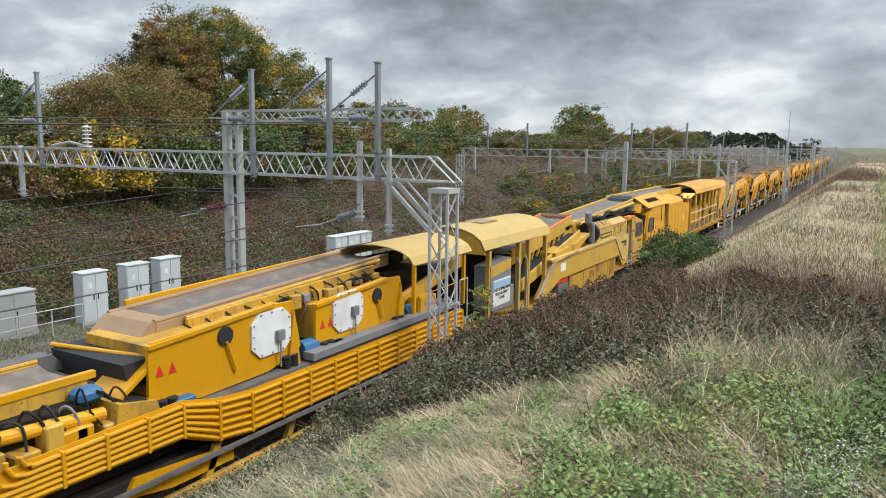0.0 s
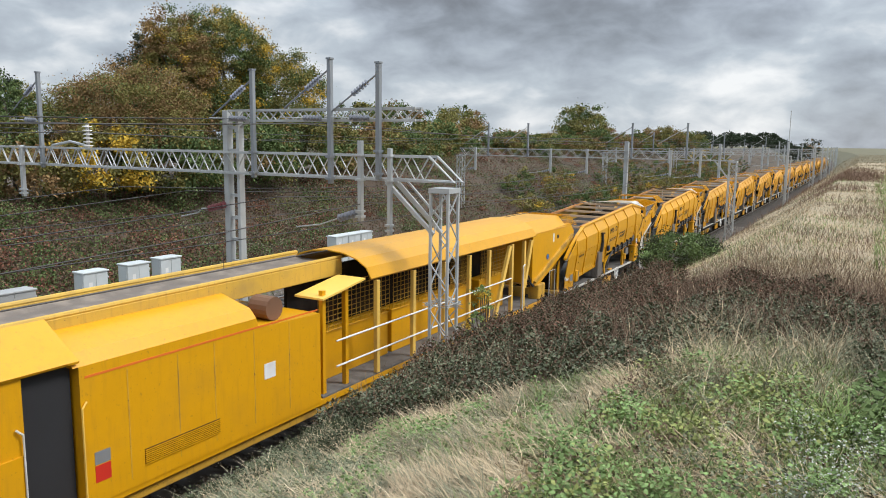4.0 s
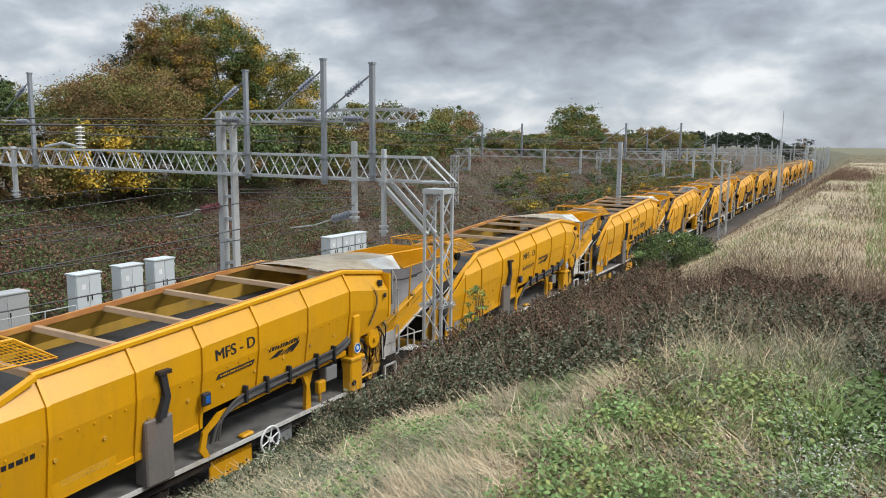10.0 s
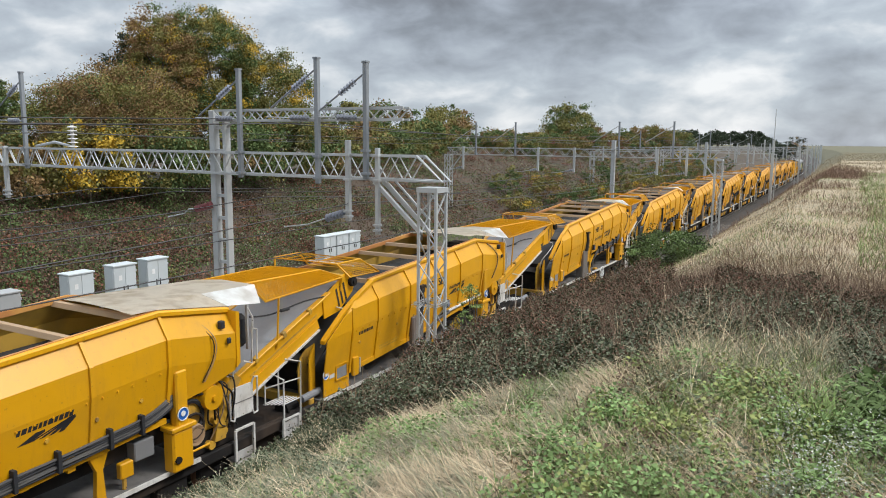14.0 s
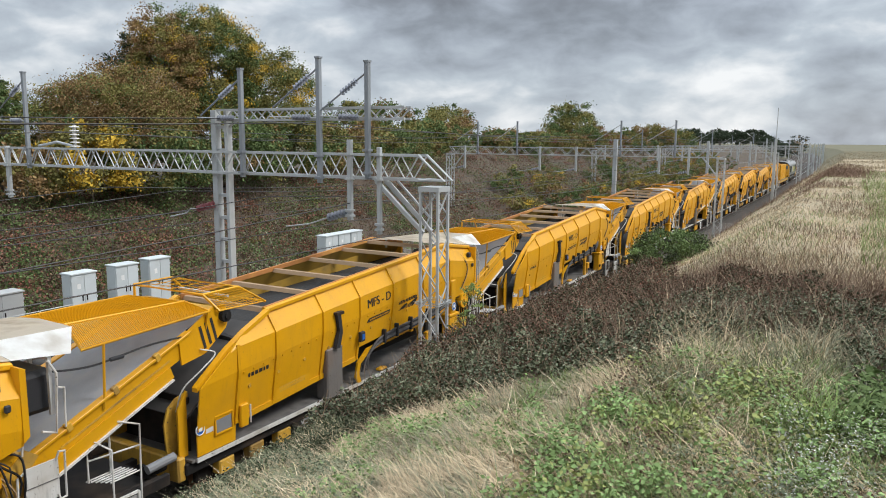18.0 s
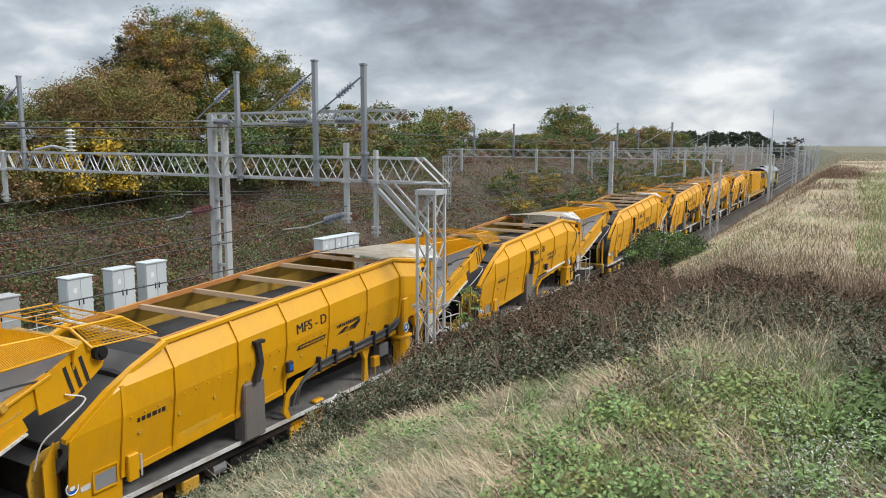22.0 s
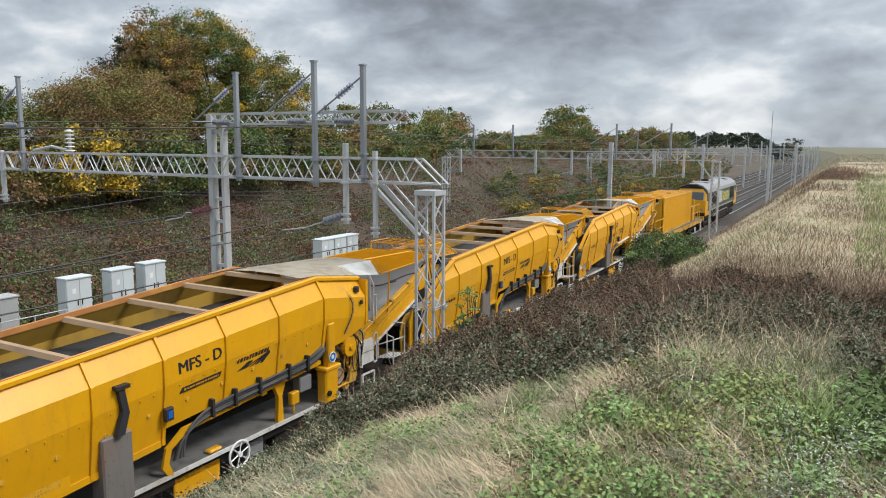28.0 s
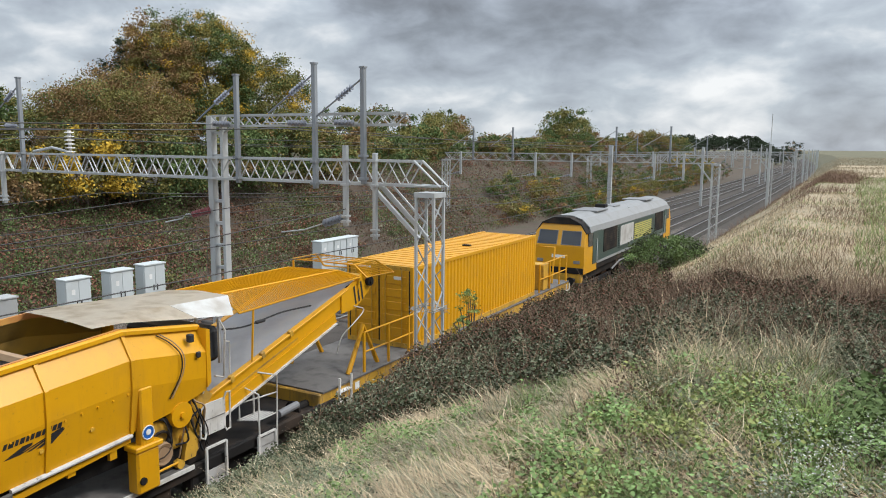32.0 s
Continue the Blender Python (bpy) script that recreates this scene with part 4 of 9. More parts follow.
        bm = B()
        for (ya, za), (yb, zb) in zip(FRONT_EDGE[1:], FRONT_EDGE[2:]):
            prism(bm, [(ya, za - .07), (ya, za + .02), (yb, zb + .02), (yb, zb - .07)], sgn * 1.36, sgn * 1.50)
        part("rim", bm, YELLOW, side, "sloping front rim")
        part("end_flange", tilt(prism(B(), [(5.40 - cut, 2.85), (5.50 - cut, 2.95), (5.50 - cut, 4.03), (5.40 - cut, 4.05)], sgn * 1.28, sgn * 1.62)), YELLOW, side, "upright end flange")
    part("base_strip", tilt(box(B(), 1.452, 1.475, -5.3, -1.1, 1.88, 2.0)), YELLOW, w, "stiffening strip along the hopper's foot")
    part("data_panel", tilt(box(B(), 1.452, 1.478, -4.15, -2.95, 1.95, 2.42)), YELLOW, w, "raised yellow data plate")
    for h, y0, n in ((2.98, -5.2, 30), (2.62, -5.0, 28)):
        bm = B()
        for i in range(n):
            y = y0 + i * .30
            if y < 3.6 - cut and (h > 2.8 or i % 3 == 0):
                disc(bm, (section(h) + .008, y, h), .018 if h > 2.8 else .04, "x", .03, 6)
        ob = part("bolts", tilt(bm), YELLOW_DIRTY if h < 2.8 else YELLOW, w)
        ob["kind"] = "stuff"
    part("front_plate", box(B(), -1.0, 1.0, -6.2, -6.15, 1.16, 2.3), DARK, w)
    bm = B()
    for s in (-1, 1):
        prism(bm, [(-6.62, 1.2), (-6.62, 2.2), (-6.40, 2.55), (-6.40, 1.2)], s * 1.16, s * 1.20)
    part("front_wing", bm, YELLOW, w, "flared front chute wings")
    for s in (-1, 1):
        part("inner_guide", prism(B(), [(-6.72, 1.35), (-6.76, 1.9), (-6.66, 2.2), (-6.45, 2.36), (-6.15, 2.42), (-6.15, 1.2), (-6.66, 1.2)], s * .92, s * .96), YELLOW_DIRTY, w, "rounded yellow inlet guide")
    part("latch_box", box(B(), 1.462, 1.56, -5.28, -5.05, 1.45, 1.95, .02), YELLOW, w, "yellow latch housing")
    part("latch_rod", bar(B(), (1.57, -5.02, 1.5), (1.57, -5.02, 1.9), .02, 6), GALV, w)
    # inside: load and cross beams
    part("load", tilt(extrude_y(B(), [(-1.5, 3.0), (1.5, 3.0), (1.5, 3.50), (.6, 3.58), (-.2, 3.53), (-.8, 3.60), (-1.5, 3.52)], -4.9, 5.3 - cut)), SPOIL, w, "dark damp spoil filling the hopper")
    part("chute_belt", extrude_y(B(), [(-1.2, 0), (1.2, 0), (1.2, .04), (-1.2, .04)], 0, 2.5), RUBBERGREY, w, "black chute lining").matrix_basis = pose(0, -6.4, 1.95, 38, 0, 0)
    for y in (-4.15, -2.6, -1.05, 0.5, 2.05, 3.4):
        if y > 3.5 - cut:
            continue
        bm = B()
        for s in (-1, 1):
            prism(bm, [(y - .09, 3.97), (y + .09, 3.97), (y + .05, 4.06), (y - .05, 4.06)], s * 1.28, 0)
        part("cross_beam", tilt(bm), BEAMBROWN, w, "worn brown cross beam")
    # lettering and small signs on the camera side
    ty = -1.22 if short else -0.18
    letters("lettering", text, 0.335, BLACKPAINT, w, on_side(ty, 3.29), "black lettering")
    ms = part("makers_strip", tilt(prism(B(), [(ty - .52, 2.795), (ty + .50, 2.795), (ty + .56, 2.895), (ty - .46, 2.895)], section(2.8) + .001, section(2.88) + .006)), BLACKPAINT, w, "black maker's strip")
    bars_mark(ms, ty + .02, 2.845, .88, 0.038, material=YELLOW, m=on_side(ty + .02, 2.845, .018), label="yellow bars of lettering")
    chevron_mark(w, .3 if short else 1.32, 2.84)
    bars_mark(w, -4.75, 2.86, 0.62, 0.09)
    bars_mark(w, -3.5, 2.2, 0.9, 0.045, 3, YELLOW_DIRTY, m=pose(1.4795, -3.55, 2.18 + lift(-3.5), 90, 0, 90) @ pose(0, 0, 0, 0, 0, 3.55), label="rows of small faded data lettering")
    bars_mark(w, -1.32, 1.97, 0.36, 0.035, m=pose(1.456, -1.35, 1.95 + lift(-1.3), 90, 0, 90) @ pose(0, 0, 0, 0, 0, 3.55), label="small arrow marking")
    vp = part("vent_panel", box(B(), 1.454, 1.475, -5.91, -5.48, 1.54, 1.88), GREYPAINT, w, "grey mesh vent panel")
    part("vent_frame", path(B(), [(1.48, -5.93, 1.52), (1.48, -5.46, 1.52), (1.48, -5.46, 1.90), (1.48, -5.93, 1.90), (1.48, -5.93, 1.52)], .02, square=True), YELLOW, vp)
    part("data_plate", box(B(), 1.454, 1.464, -6.16, -5.97, 1.62, 1.80), WHITEGRIME, w, "small pale data plate")
    part("blue_sign", disc(B(), (1.46, -6.31, 1.76), 0.115, "x", 0.012, 18), SIGNBLUE, w, "round blue sign")
    part("sign_ring", ring(B(), (1.467, -6.31, 1.76), 0.11, 0.012, "x", 18), WHITE, w, "white rim of the sign")
    part("sign_figure", disc(B(), (1.472, -6.31, 1.77), 0.05, "x", 0.01, 10), WHITE, w, "plain white figure on the sign")
    # side exhaust box and duct
    ex = part("exhaust_box", box(B(), 1.24, 1.60, -2.42, -1.80, 1.17, 2.44, .03), EXHAUST, w, "dull grey upright exhaust box")
    part("exhaust_duct", prism(B(), [(-2.18, 2.43), (-2.02, 2.43), (-1.90, 2.80), (-1.98, 3.28), (-2.11, 3.28), (-2.03, 2.84)], 1.58, 1.69), BLACK, ex, "black bent duct")
    part("duct_strap", box(B(), 1.60, 1.72, -2.16, -1.88, 3.26, 3.33), DARK, ex)
    ly = -0.45 if short else -1.03
    part("lamp_box", box(B(), 1.58, 1.68, ly - .10, ly + .10, 2.34, 2.60, .02), BLACK, w, "small black lamp housing")
    part("lamp_lens", box(B(), 1.682, 1.69, ly - .05, ly + .06, 2.40, 2.54), SIGNBLUE, w, "dark-blue lamp glass")
    # hydraulic hoses under the shallow part
    rg = random.Random(31)
    if not short:
        for k in range(6):
            o = 0.042 * k
            dx = rg.uniform(-.02, .03)
            part("hose", hose_path(B(), [(1.46 + dx, -0.80 + o, 1.42), (1.50 + dx, -0.62 + o * .5, 1.78 + o * .4), (1.53 + dx, -0.1, 2.02 + o * .8), (1.55 + dx, .7, 2.10 + o), (1.55 + dx, 1.5, 2.15 + o + rg.uniform(-.02, .02)), (1.55 + dx, 2.4, 2.20 + o), (1.55 + dx, 3.1, 2.26 + o), (1.54, 3.6, 2.40 + o), (1.42, 4.2, 2.62 + o)], 0.024, 5), RUBBERGREY if k % 3 else BLACK, w, "black hydraulic hose")
        for y in (0.1, 0.73, 1.46, 2.42, 3.07):
            part("hose_clip", box(B(), 1.5, 1.62, y - .03, y + .03, 2.03 + .05 * y, 2.40 + .05 * y), BLACK, w)
    else:
        part("pale_pipe", path(B(), [(1.50, -.1, 2.16), (1.50, 2.1, 2.30)], .045, 8), WHITEGRIME, w, "pale straight pipe along the hopper's foot")
        part("hose", hose_path(B(), [(1.46, -1.5, 1.62), (1.5, -1.2, 1.9), (1.5, -.8, 2.05), (1.5, -.1, 2.1)], .05, 6), RUBBERGREY, w, "thick black hose")
    part("support_rail", prism(B(), [(-0.95, 1.16), (-1.08, 1.35), (-0.98, 1.72), (-.55, 2.0), (3.7 - cut, 2.26), (3.7 - cut, 2.16), (-.45, 1.90), (-.85, 1.66), (-.92, 1.40), (-.82, 1.16)], 1.40, 1.46), YELLOW, w, "yellow side support rail")
    if not short:
        part("support_leg", prism(B(), [(2.20, 1.16), (2.40, 1.16), (2.36, 1.75), (2.50, 2.12), (2.08, 2.10), (2.24, 1.75)], 1.30, 1.40), YELLOW, w, "tapered yellow support leg")
    if not short:
        part("valve_box", box(B(), 1.05, 1.32, 3.08, 3.52, 1.58, 1.95, .02), GREYPAINT, w, "grey valve box")
    if not short:
        part("stop_bracket", box(B(), 1.22, 1.36, 2.74, 3.02, 1.38, 1.68, .02), YELLOW, w, "small yellow box")
    if not short:
        part("bracket_pin", bar(B(), (1.3, 2.84, 1.17), (1.3, 2.84, 1.4), .04, 8), YELLOW_DIRTY, w)
    part("deck_cleat", box(B(), 1.22, 1.4, 0.15, 0.5, 1.16, 1.24, .03), YELLOW, w, "yellow deck cleat")
    part("inner_beam", box(B(), 0.9, 1.1, -0.9, 4.0 - cut, 1.62, 2.1, .03), DARK, w, "dark inner beam under the hopper")
    for y in (0.9, 1.7):
        part("bracket", prism(B(), [(y, 1.95), (y + .14, 1.96), (y + .14, 2.3), (y, 2.3)], 1.34, 1.42), YELLOW, w)
    rear_from = set(w.children)
    # a solid black block fills the rear opening
    part("rear_opening", box(B(), -.95, 1.12, 5.5, 6.28, 3.0, 3.74, .10), BLACK, w, "black block across the hopper's rear opening")
    part("rear_plate", extrude_y(B(), [(-1.0, 2.75), (1.0, 2.75), (1.55, 3.05), (1.32, 3.5), (-1.32, 3.5), (-1.55, 3.05)], 5.44, 5.48), YELLOW, w)
    for k in range(2):
        part("hose", hose_path(B(), [(1.40, 4.40 + .08 * k, 3.98), (1.50, 4.62 + .08 * k, 3.80), (1.65, 4.75 + .06 * k, 3.55), (1.66, 4.72 + .05 * k, 3.2), (1.58, 4.50 + .06 * k, 2.75)], 0.012, 5), BEAMBROWN if k else DARK, w, "thin brown hydraulic hose")
    part("cable_clamp", box(B(), 1.5, 1.62, 5.0, 5.12, 3.72, 3.88, .02), BLACK, w)
    part("cable_clamp", box(B(), 1.62, 1.68, 5.12, 5.22, 3.40, 3.52, .02), BLACK, w)
    rp = part("rear_post", box(B(), 1.42, 1.62, 3.82, 4.10, 2.05, 3.15, .03), YELLOW, w, "upright yellow support post")
    part("post_flange", box(B(), 1.30, 1.66, 3.66, 4.26, 1.98, 2.08, .02), YELLOW, rp)
    part("post_base", box(B(), 1.32, 1.62, 3.70, 4.20, 1.16, 1.98, .04), YELLOW, rp, "thick yellow post base")
    part("base_pin", disc(B(), (1.63, 3.80, 1.42), .07, "x", .06, 10), DARK, rp)
    rp = part("rear_post", box(B(), -1.62, -1.42, 3.82, 4.10, 1.16, 3.15, .03), YELLOW, w, "upright yellow support post")
    part("tow_bracket", path(B(), [(1.55, 4.2, 1.42), (1.60, 4.6, 1.46), (1.55, 4.62, 1.36)], .025), YELLOW, w)
    part("blue_sign", disc(B(), (1.628, 3.95, 2.30), 0.13, "x", 0.012, 18), SIGNBLUE, w, "round blue sign")
    part("sign_ring", ring(B(), (1.635, 3.95, 2.30), 0.125, 0.012, "x", 18), WHITE, w, "white rim of the sign")
    part("sign_figure", disc(B(), (1.64, 3.95, 2.31), 0.055, "x", 0.01, 10), WHITE, w, "plain white figure on the sign")
    # turntable, conveyor drive and the tangle of hoses
    part("turntable_drive", disc(box(B(), .8, 1.25, 4.3, 5.7, 1.55, 2.45, .04), (1.28, 4.35, 2.02), 0.34, "x", 0.2, 18), YELLOW_DIRTY, w, "grimy yellow conveyor turntable drive")
    part("drive_motor", disc(disc(B(), (1.46, 4.80, 2.34), .25, "x", .2, 18), (1.58, 4.80, 2.34), .06, "x", .06, 10), YELLOW, w, "round yellow drive motor")
    part("drive_arm", prism(B(), [(4.25, 2.30), (4.4, 2.58), (5.2, 2.72), (5.6, 2.4), (5.2, 2.15), (4.6, 2.12)], 1.30, 1.36), YELLOW, w, "curved yellow drive cover")
    part("drive_frame", prism(B(), [(4.95, 1.3), (5.25, 1.3), (5.45, 2.1), (5.75, 2.45), (5.55, 2.6), (5.2, 2.35)], 1.28, 1.38), YELLOW_DIRTY, w, "worn yellow drive bracket")
    part("pulley", disc(ring(B(), (1.42, 4.42, 1.66), .19, .05, "x", 18), (1.42, 4.42, 1.66), .14, "x", .08, 14), BEAMBROWN, w, "worn brown pulley")
    part("guard_ring", ring(B(), (1.40, 4.30, 2.06), .33, .05, "x", 18), BLACK, w, "black rubber ring hose")
    part("hose_loop", ring(B(), (1.44, 4.36, 1.86), 0.26, 0.03, "x", 14), DARK, w, "looped black hose")
    part("gear_case", box(B(), .8, 1.22, 4.4, 5.7, 1.05, 1.55, .05), DARK, w, "oily dark gear case")
    for k in range(10):
        y0, z0 = rg.uniform(4.25, 5.1), rg.uniform(2.45, 2.85)
        pts = [(1.42, y0, z0), (1.50, y0 + rg.uniform(.1, .35), z0 - rg.uniform(.05, .3)), (1.46, y0 + rg.uniform(.3, .6), 1.95 + rg.uniform(-.25, .3)), (1.30, y0 + rg.uniform(.2, .8), 1.4 + rg.uniform(-.1, .3))]
        part("hose", hose_path(B(), pts, rg.uniform(.013, .024), 5), (BLACK, DARK, BEAMBROWN)[k % 3], w, "black hydraulic hose")
    for y, z in ((5.25, 1.45), (5.05, 1.75), (4.9, 1.25)):
        part("hydraulic_motor", bar(B(), (1.0, y, z), (1.36, y, z), .09, 10), YELLOW_DIRTY, w, "small grimy hydraulic motor")
    # inclined conveyor: frame plates, belt, rollers
    ca, cb = Vector((0, 5.0, 1.72)), Vector((0, 10.05 + cut, 3.72))
    ang = math.degrees(math.atan2(cb.z - ca.z, cb.y - ca.y))
    L = (cb - ca).length
    cv = part("conveyor", extrude_y(B(), [(-1.02, .34), (1.02, .34), (.7, .22), (-.7, .22)], 0.0, L - .15), BELT, w, "grey rubber conveyor belt")
    cv.matrix_basis = pose(0, ca.y, ca.z, ang, 0, 0)
    for s in (-1, 1):
        part("side_frame", box(B(), s * 1.08 - .05, s * 1.08 + .05, 0, L - .1, -.06, .30, .01), YELLOW, cv, "yellow conveyor side frame")
        part("side_rail", box(B(), s * 1.12 - .08, s * 1.12 + .08, .5, L - .9, .30, .36, .01), YELLOW, cv)
        part("skirt", box(B(), s * 1.16 - .012, s * 1.16 + .012, 1.15, L - 1.6, -.26, -.02), YELLOW, cv)
        part("skirt_edge", box(B(), s * 1.19 - .03, s * 1.19 + .03, 1.15, L - 1.65, -.30, -.262), WHITEGRIME, cv, "pale worn lower edge")
        for y in (1.6, 2.6, 3.6):
            part("frame_lug", box(B(), s * 1.16 - .05, s * 1.16 + .05, y, y + .12, .26, .42, .015), YELLOW_DIRTY, cv)
        part("flank", box(B(), s * 1.132, s * 1.14, 1.4, 3.9, .06, .10), YELLOW_DIRTY, cv)
    bm = B()
    for k in range(12):
        bar(bm, (-1.0, .3 + k * (L - .6) / 11, .1), (1.0, .3 + k * (L - .6) / 11, .1), 0.06, 8)
    part("rollers", bm, DARK, cv)
    part("head_drum", bar(B(), (-1.12, L - .12, .18), (1.12, L - .12, .18), 0.2, 14), YELLOW_DIRTY, cv, "conveyor head drum")
    part("drum_bearing", disc(disc(B(), (1.22, L - .02, .16), .13, "x", .12, 14), (1.29, L - .02, .16), .06, "x", .05, 10), DARK, cv, "dark drum bearing")
    part("head_plate", prism(B(), [(L - 1.35, -.16), (L - .75, -.30), (L - .05, -.12), (L + .14, .10), (L + .10, .36), (L - .2, .48), (L - 1.2, .34)], 1.135, 1.17), YELLOW, cv)
    bm = B()
    for k in range(3):
        bm.faces.new([bm.verts.new((1.176, L - .74 + k * .16 + q, z)) for q, z in ((0, -.20), (.07, -.20), (.12, .30), (.05, .30))])
    part("hazard_stripes", bm, BLACKPAINT, cv, "black warning stripes")
    part("hanging_cable", hose_path(B(), [(1.2, 9.3 + cut, 3.3), (1.3, 9.6 + cut, 3.15), (1.25, 9.2 + cut, 2.85), (1.1, 8.9 + cut, 2.55), (1.0, 8.8 + cut, 2.1)], .016, 5), WHITEGRIME, w, "pale hanging cable")
    part("cable", hose_path(B(), [(1.0, 5.9, 3.72), (1.05, 6.5, 3.60), (1.1, 7.0, 3.56), (1.12, 7.5, 3.60), (1.14, 8.2, 3.66), (1.14, 9.2, 3.62)], 0.02, 5), BLACK, w, "slack black cable slung over the belt")
    part("cable_joint", box(B(), 1.08, 1.16, 7.3, 7.6, 3.55, 3.62, .02), BLACK, w)
    # cover sheet over the hopper's rear and mesh guard over the conveyor head
    bm = B()
    lines = [[(-1.30, 3.55, 4.27), (-1.30, 4.4, 4.24), (-1.30, 5.5, 4.19), (-1.28, 7.0, 4.13)],
             [(-.4, 3.35, 4.36), (-.4, 4.4, 4.32), (-.4, 5.5, 4.28), (-.4, 7.0, 4.22)],
             [(.7, 3.2, 4.39), (.72, 4.3, 4.36), (.74, 5.3, 4.30), (.74, 6.88, 4.24)],
             [(1.34, 3.15, 4.365), (1.34, 3.72, 4.345), (1.34, 5.46, 4.085)]]
    rows = [[bm.verts.new(p) for p in ln] for ln in lines]
    for a, b in ((0, 1), (1, 2)):
        for i in range(3):
            bm.faces.new((rows[a][i], rows[b][i], rows[b][i + 1], rows[a][i + 1]))
    for i in range(2):
        bm.faces.new((rows[2][i], rows[3][i], rows[3][i + 1], rows[2][i + 1]))
    bmesh.ops.solidify(bm, geom=bm.faces, thickness=0.02)
    cs = part("cover_sheet", bm, TARPDIRTY, w, "brown-stained cover sheet")
    bm = B()
    bm.faces.new([bm.verts.new(p) for p in ((.74, 5.3, 4.303), (1.34, 5.46, 4.088), (1.31, 6.46, 3.95), (.74, 6.88, 4.243))])
    bmesh.ops.solidify(bm, geom=bm.faces, thickness=0.02)
    part("cover_flap", bm, TARP, cs, "white side flap of the cover")
    for p, q in (((-1.25, 4.4, 3.9), (-1.25, 4.4, 4.22)), ((1.25, 6.1, 3.0), (1.25, 6.1, 3.98)), ((-1.25, 6.1, 3.0), (-1.25, 6.1, 4.14)), ((.3, 6.35, 3.3), (.3, 6.35, 4.22))):
        part("cover_post", bar(B(), p, q, 0.03, square=True), GALV, cs)
    gd = part("mesh_guard", mesh_panel(mesh_panel(B(), (-1.2, 7.02, 4.10), (-1.2, 9.5 + cut, 4.1), (.45, 9.6 + cut, 4.14), (.45, 6.95, 4.22), 84, 36, .009), (.45, 6.95, 4.22), (.45, 9.6 + cut, 4.14), (1.24, 9.55 + cut, 4.04), (1.24, 6.7, 3.93), 78, 20, .009), YELLOW, w, "yellow wire mesh guard")
    bm = B()
    for pts in (((-1.2, 7.02, 4.1), (-1.2, 9.5 + cut, 4.1), (.45, 9.6 + cut, 4.14), (.45, 6.95, 4.22), (-1.2, 7.02, 4.1)), ((.45, 6.95, 4.22), (1.24, 6.7, 3.93), (1.24, 9.55 + cut, 4.04), (.45, 9.6 + cut, 4.14)), ((1.24, 7.12, 3.94), (1.16, 7.12, 2.75)), ((1.24, 9.5 + cut, 4.04), (1.14, 9.5 + cut, 3.6)), ((-1.2, 9.5 + cut, 4.1), (-1.2, 9.5 + cut, 3.6))):
        path(bm, pts, 0.026, 5)
    part("guard_frame", bm, YELLOW, gd)
    g2 = part("hood_guard", mesh_panel(mesh_panel(B(), (-1.1, 9.6 + cut, 4.34), (-1.1, 10.6 + cut, 4.34), (1.0, 10.6 + cut, 4.34), (1.0, 9.6 + cut, 4.34), 4, 6, .008), (1.0, 9.7 + cut, 4.34), (1.0, 10.6 + cut, 4.34), (1.25, 11.15 + cut, 3.95), (1.25, 9.9 + cut, 4.0), 14, 8, .008), YELLOW, w, "yellow mesh hood over the conveyor head")
    bm = B()
    for pts in (((-1.1, 9.6 + cut, 4.34), (-1.1, 10.6 + cut, 4.34), (1.0, 10.6 + cut, 4.34), (1.0, 9.6 + cut, 4.34), (-1.1, 9.6 + cut, 4.34)), ((1.0, 9.6 + cut, 4.34), (1.25, 9.8 + cut, 4.0), (1.25, 11.15 + cut, 3.95), (1.0, 10.6 + cut, 4.34)), ((-1.1, 10.6 + cut, 4.34), (-1.2, 11.1 + cut, 3.93), (1.25, 11.15 + cut, 3.95)), ((-1.1, 9.6 + cut, 4.34), (-1.1, 9.6 + cut, 3.7))):
        path(bm, pts, 0.03, 5)
    part("hood_frame", bm, YELLOW, g2)
    part("hood_bar", bar(B(), (-.4, 10.2 + cut, 4.24), (1.1, 10.2 + cut, 4.22), .03), WHITEGRIME, g2, "pale bar under the hood")
    # rails, plates, steps at the conveyor's foot
    part("white_plate", box(B(), 1.38, 1.42, 5.48, 6.04, 1.64, 2.30), WHITEGRIME, w, "grimy white equipment plate")
    part("plate_seam", box(B(), 1.424, 1.43, 5.5, 6.02, 1.96, 1.975), DECK, w)
    rail_frame(w, [(1.42, 5.50, 2.28), (1.45, 5.34, 2.22), (1.45, 5.33, 1.66), (1.45, 5.44, 1.60), (1.42, 5.50, 1.7)], .022)
    rail_frame(w, [(1.42, 6.0, 2.28), (1.45, 6.04, 2.42), (1.45, 6.14, 2.40), (1.45, 6.13, 1.62), (1.45, 6.03, 1.60), (1.42, 6.0, 1.7)], .022)
    rail_frame(w, [(1.35, 5.85, 2.80), (1.35, 6.10, 2.70), (1.35, 6.16, 3.70), (1.33, 6.04, 3.93)], .022)
    rail_frame(w, [(1.35, 6.15, 3.46), (1.35, 6.28, 3.42), (1.35, 6.26, 2.75)], .018)
    rail_frame(w, [(1.40, 5.52, 3.35), (1.46, 5.50, 3.05), (1.42, 5.46, 2.55)], .02)
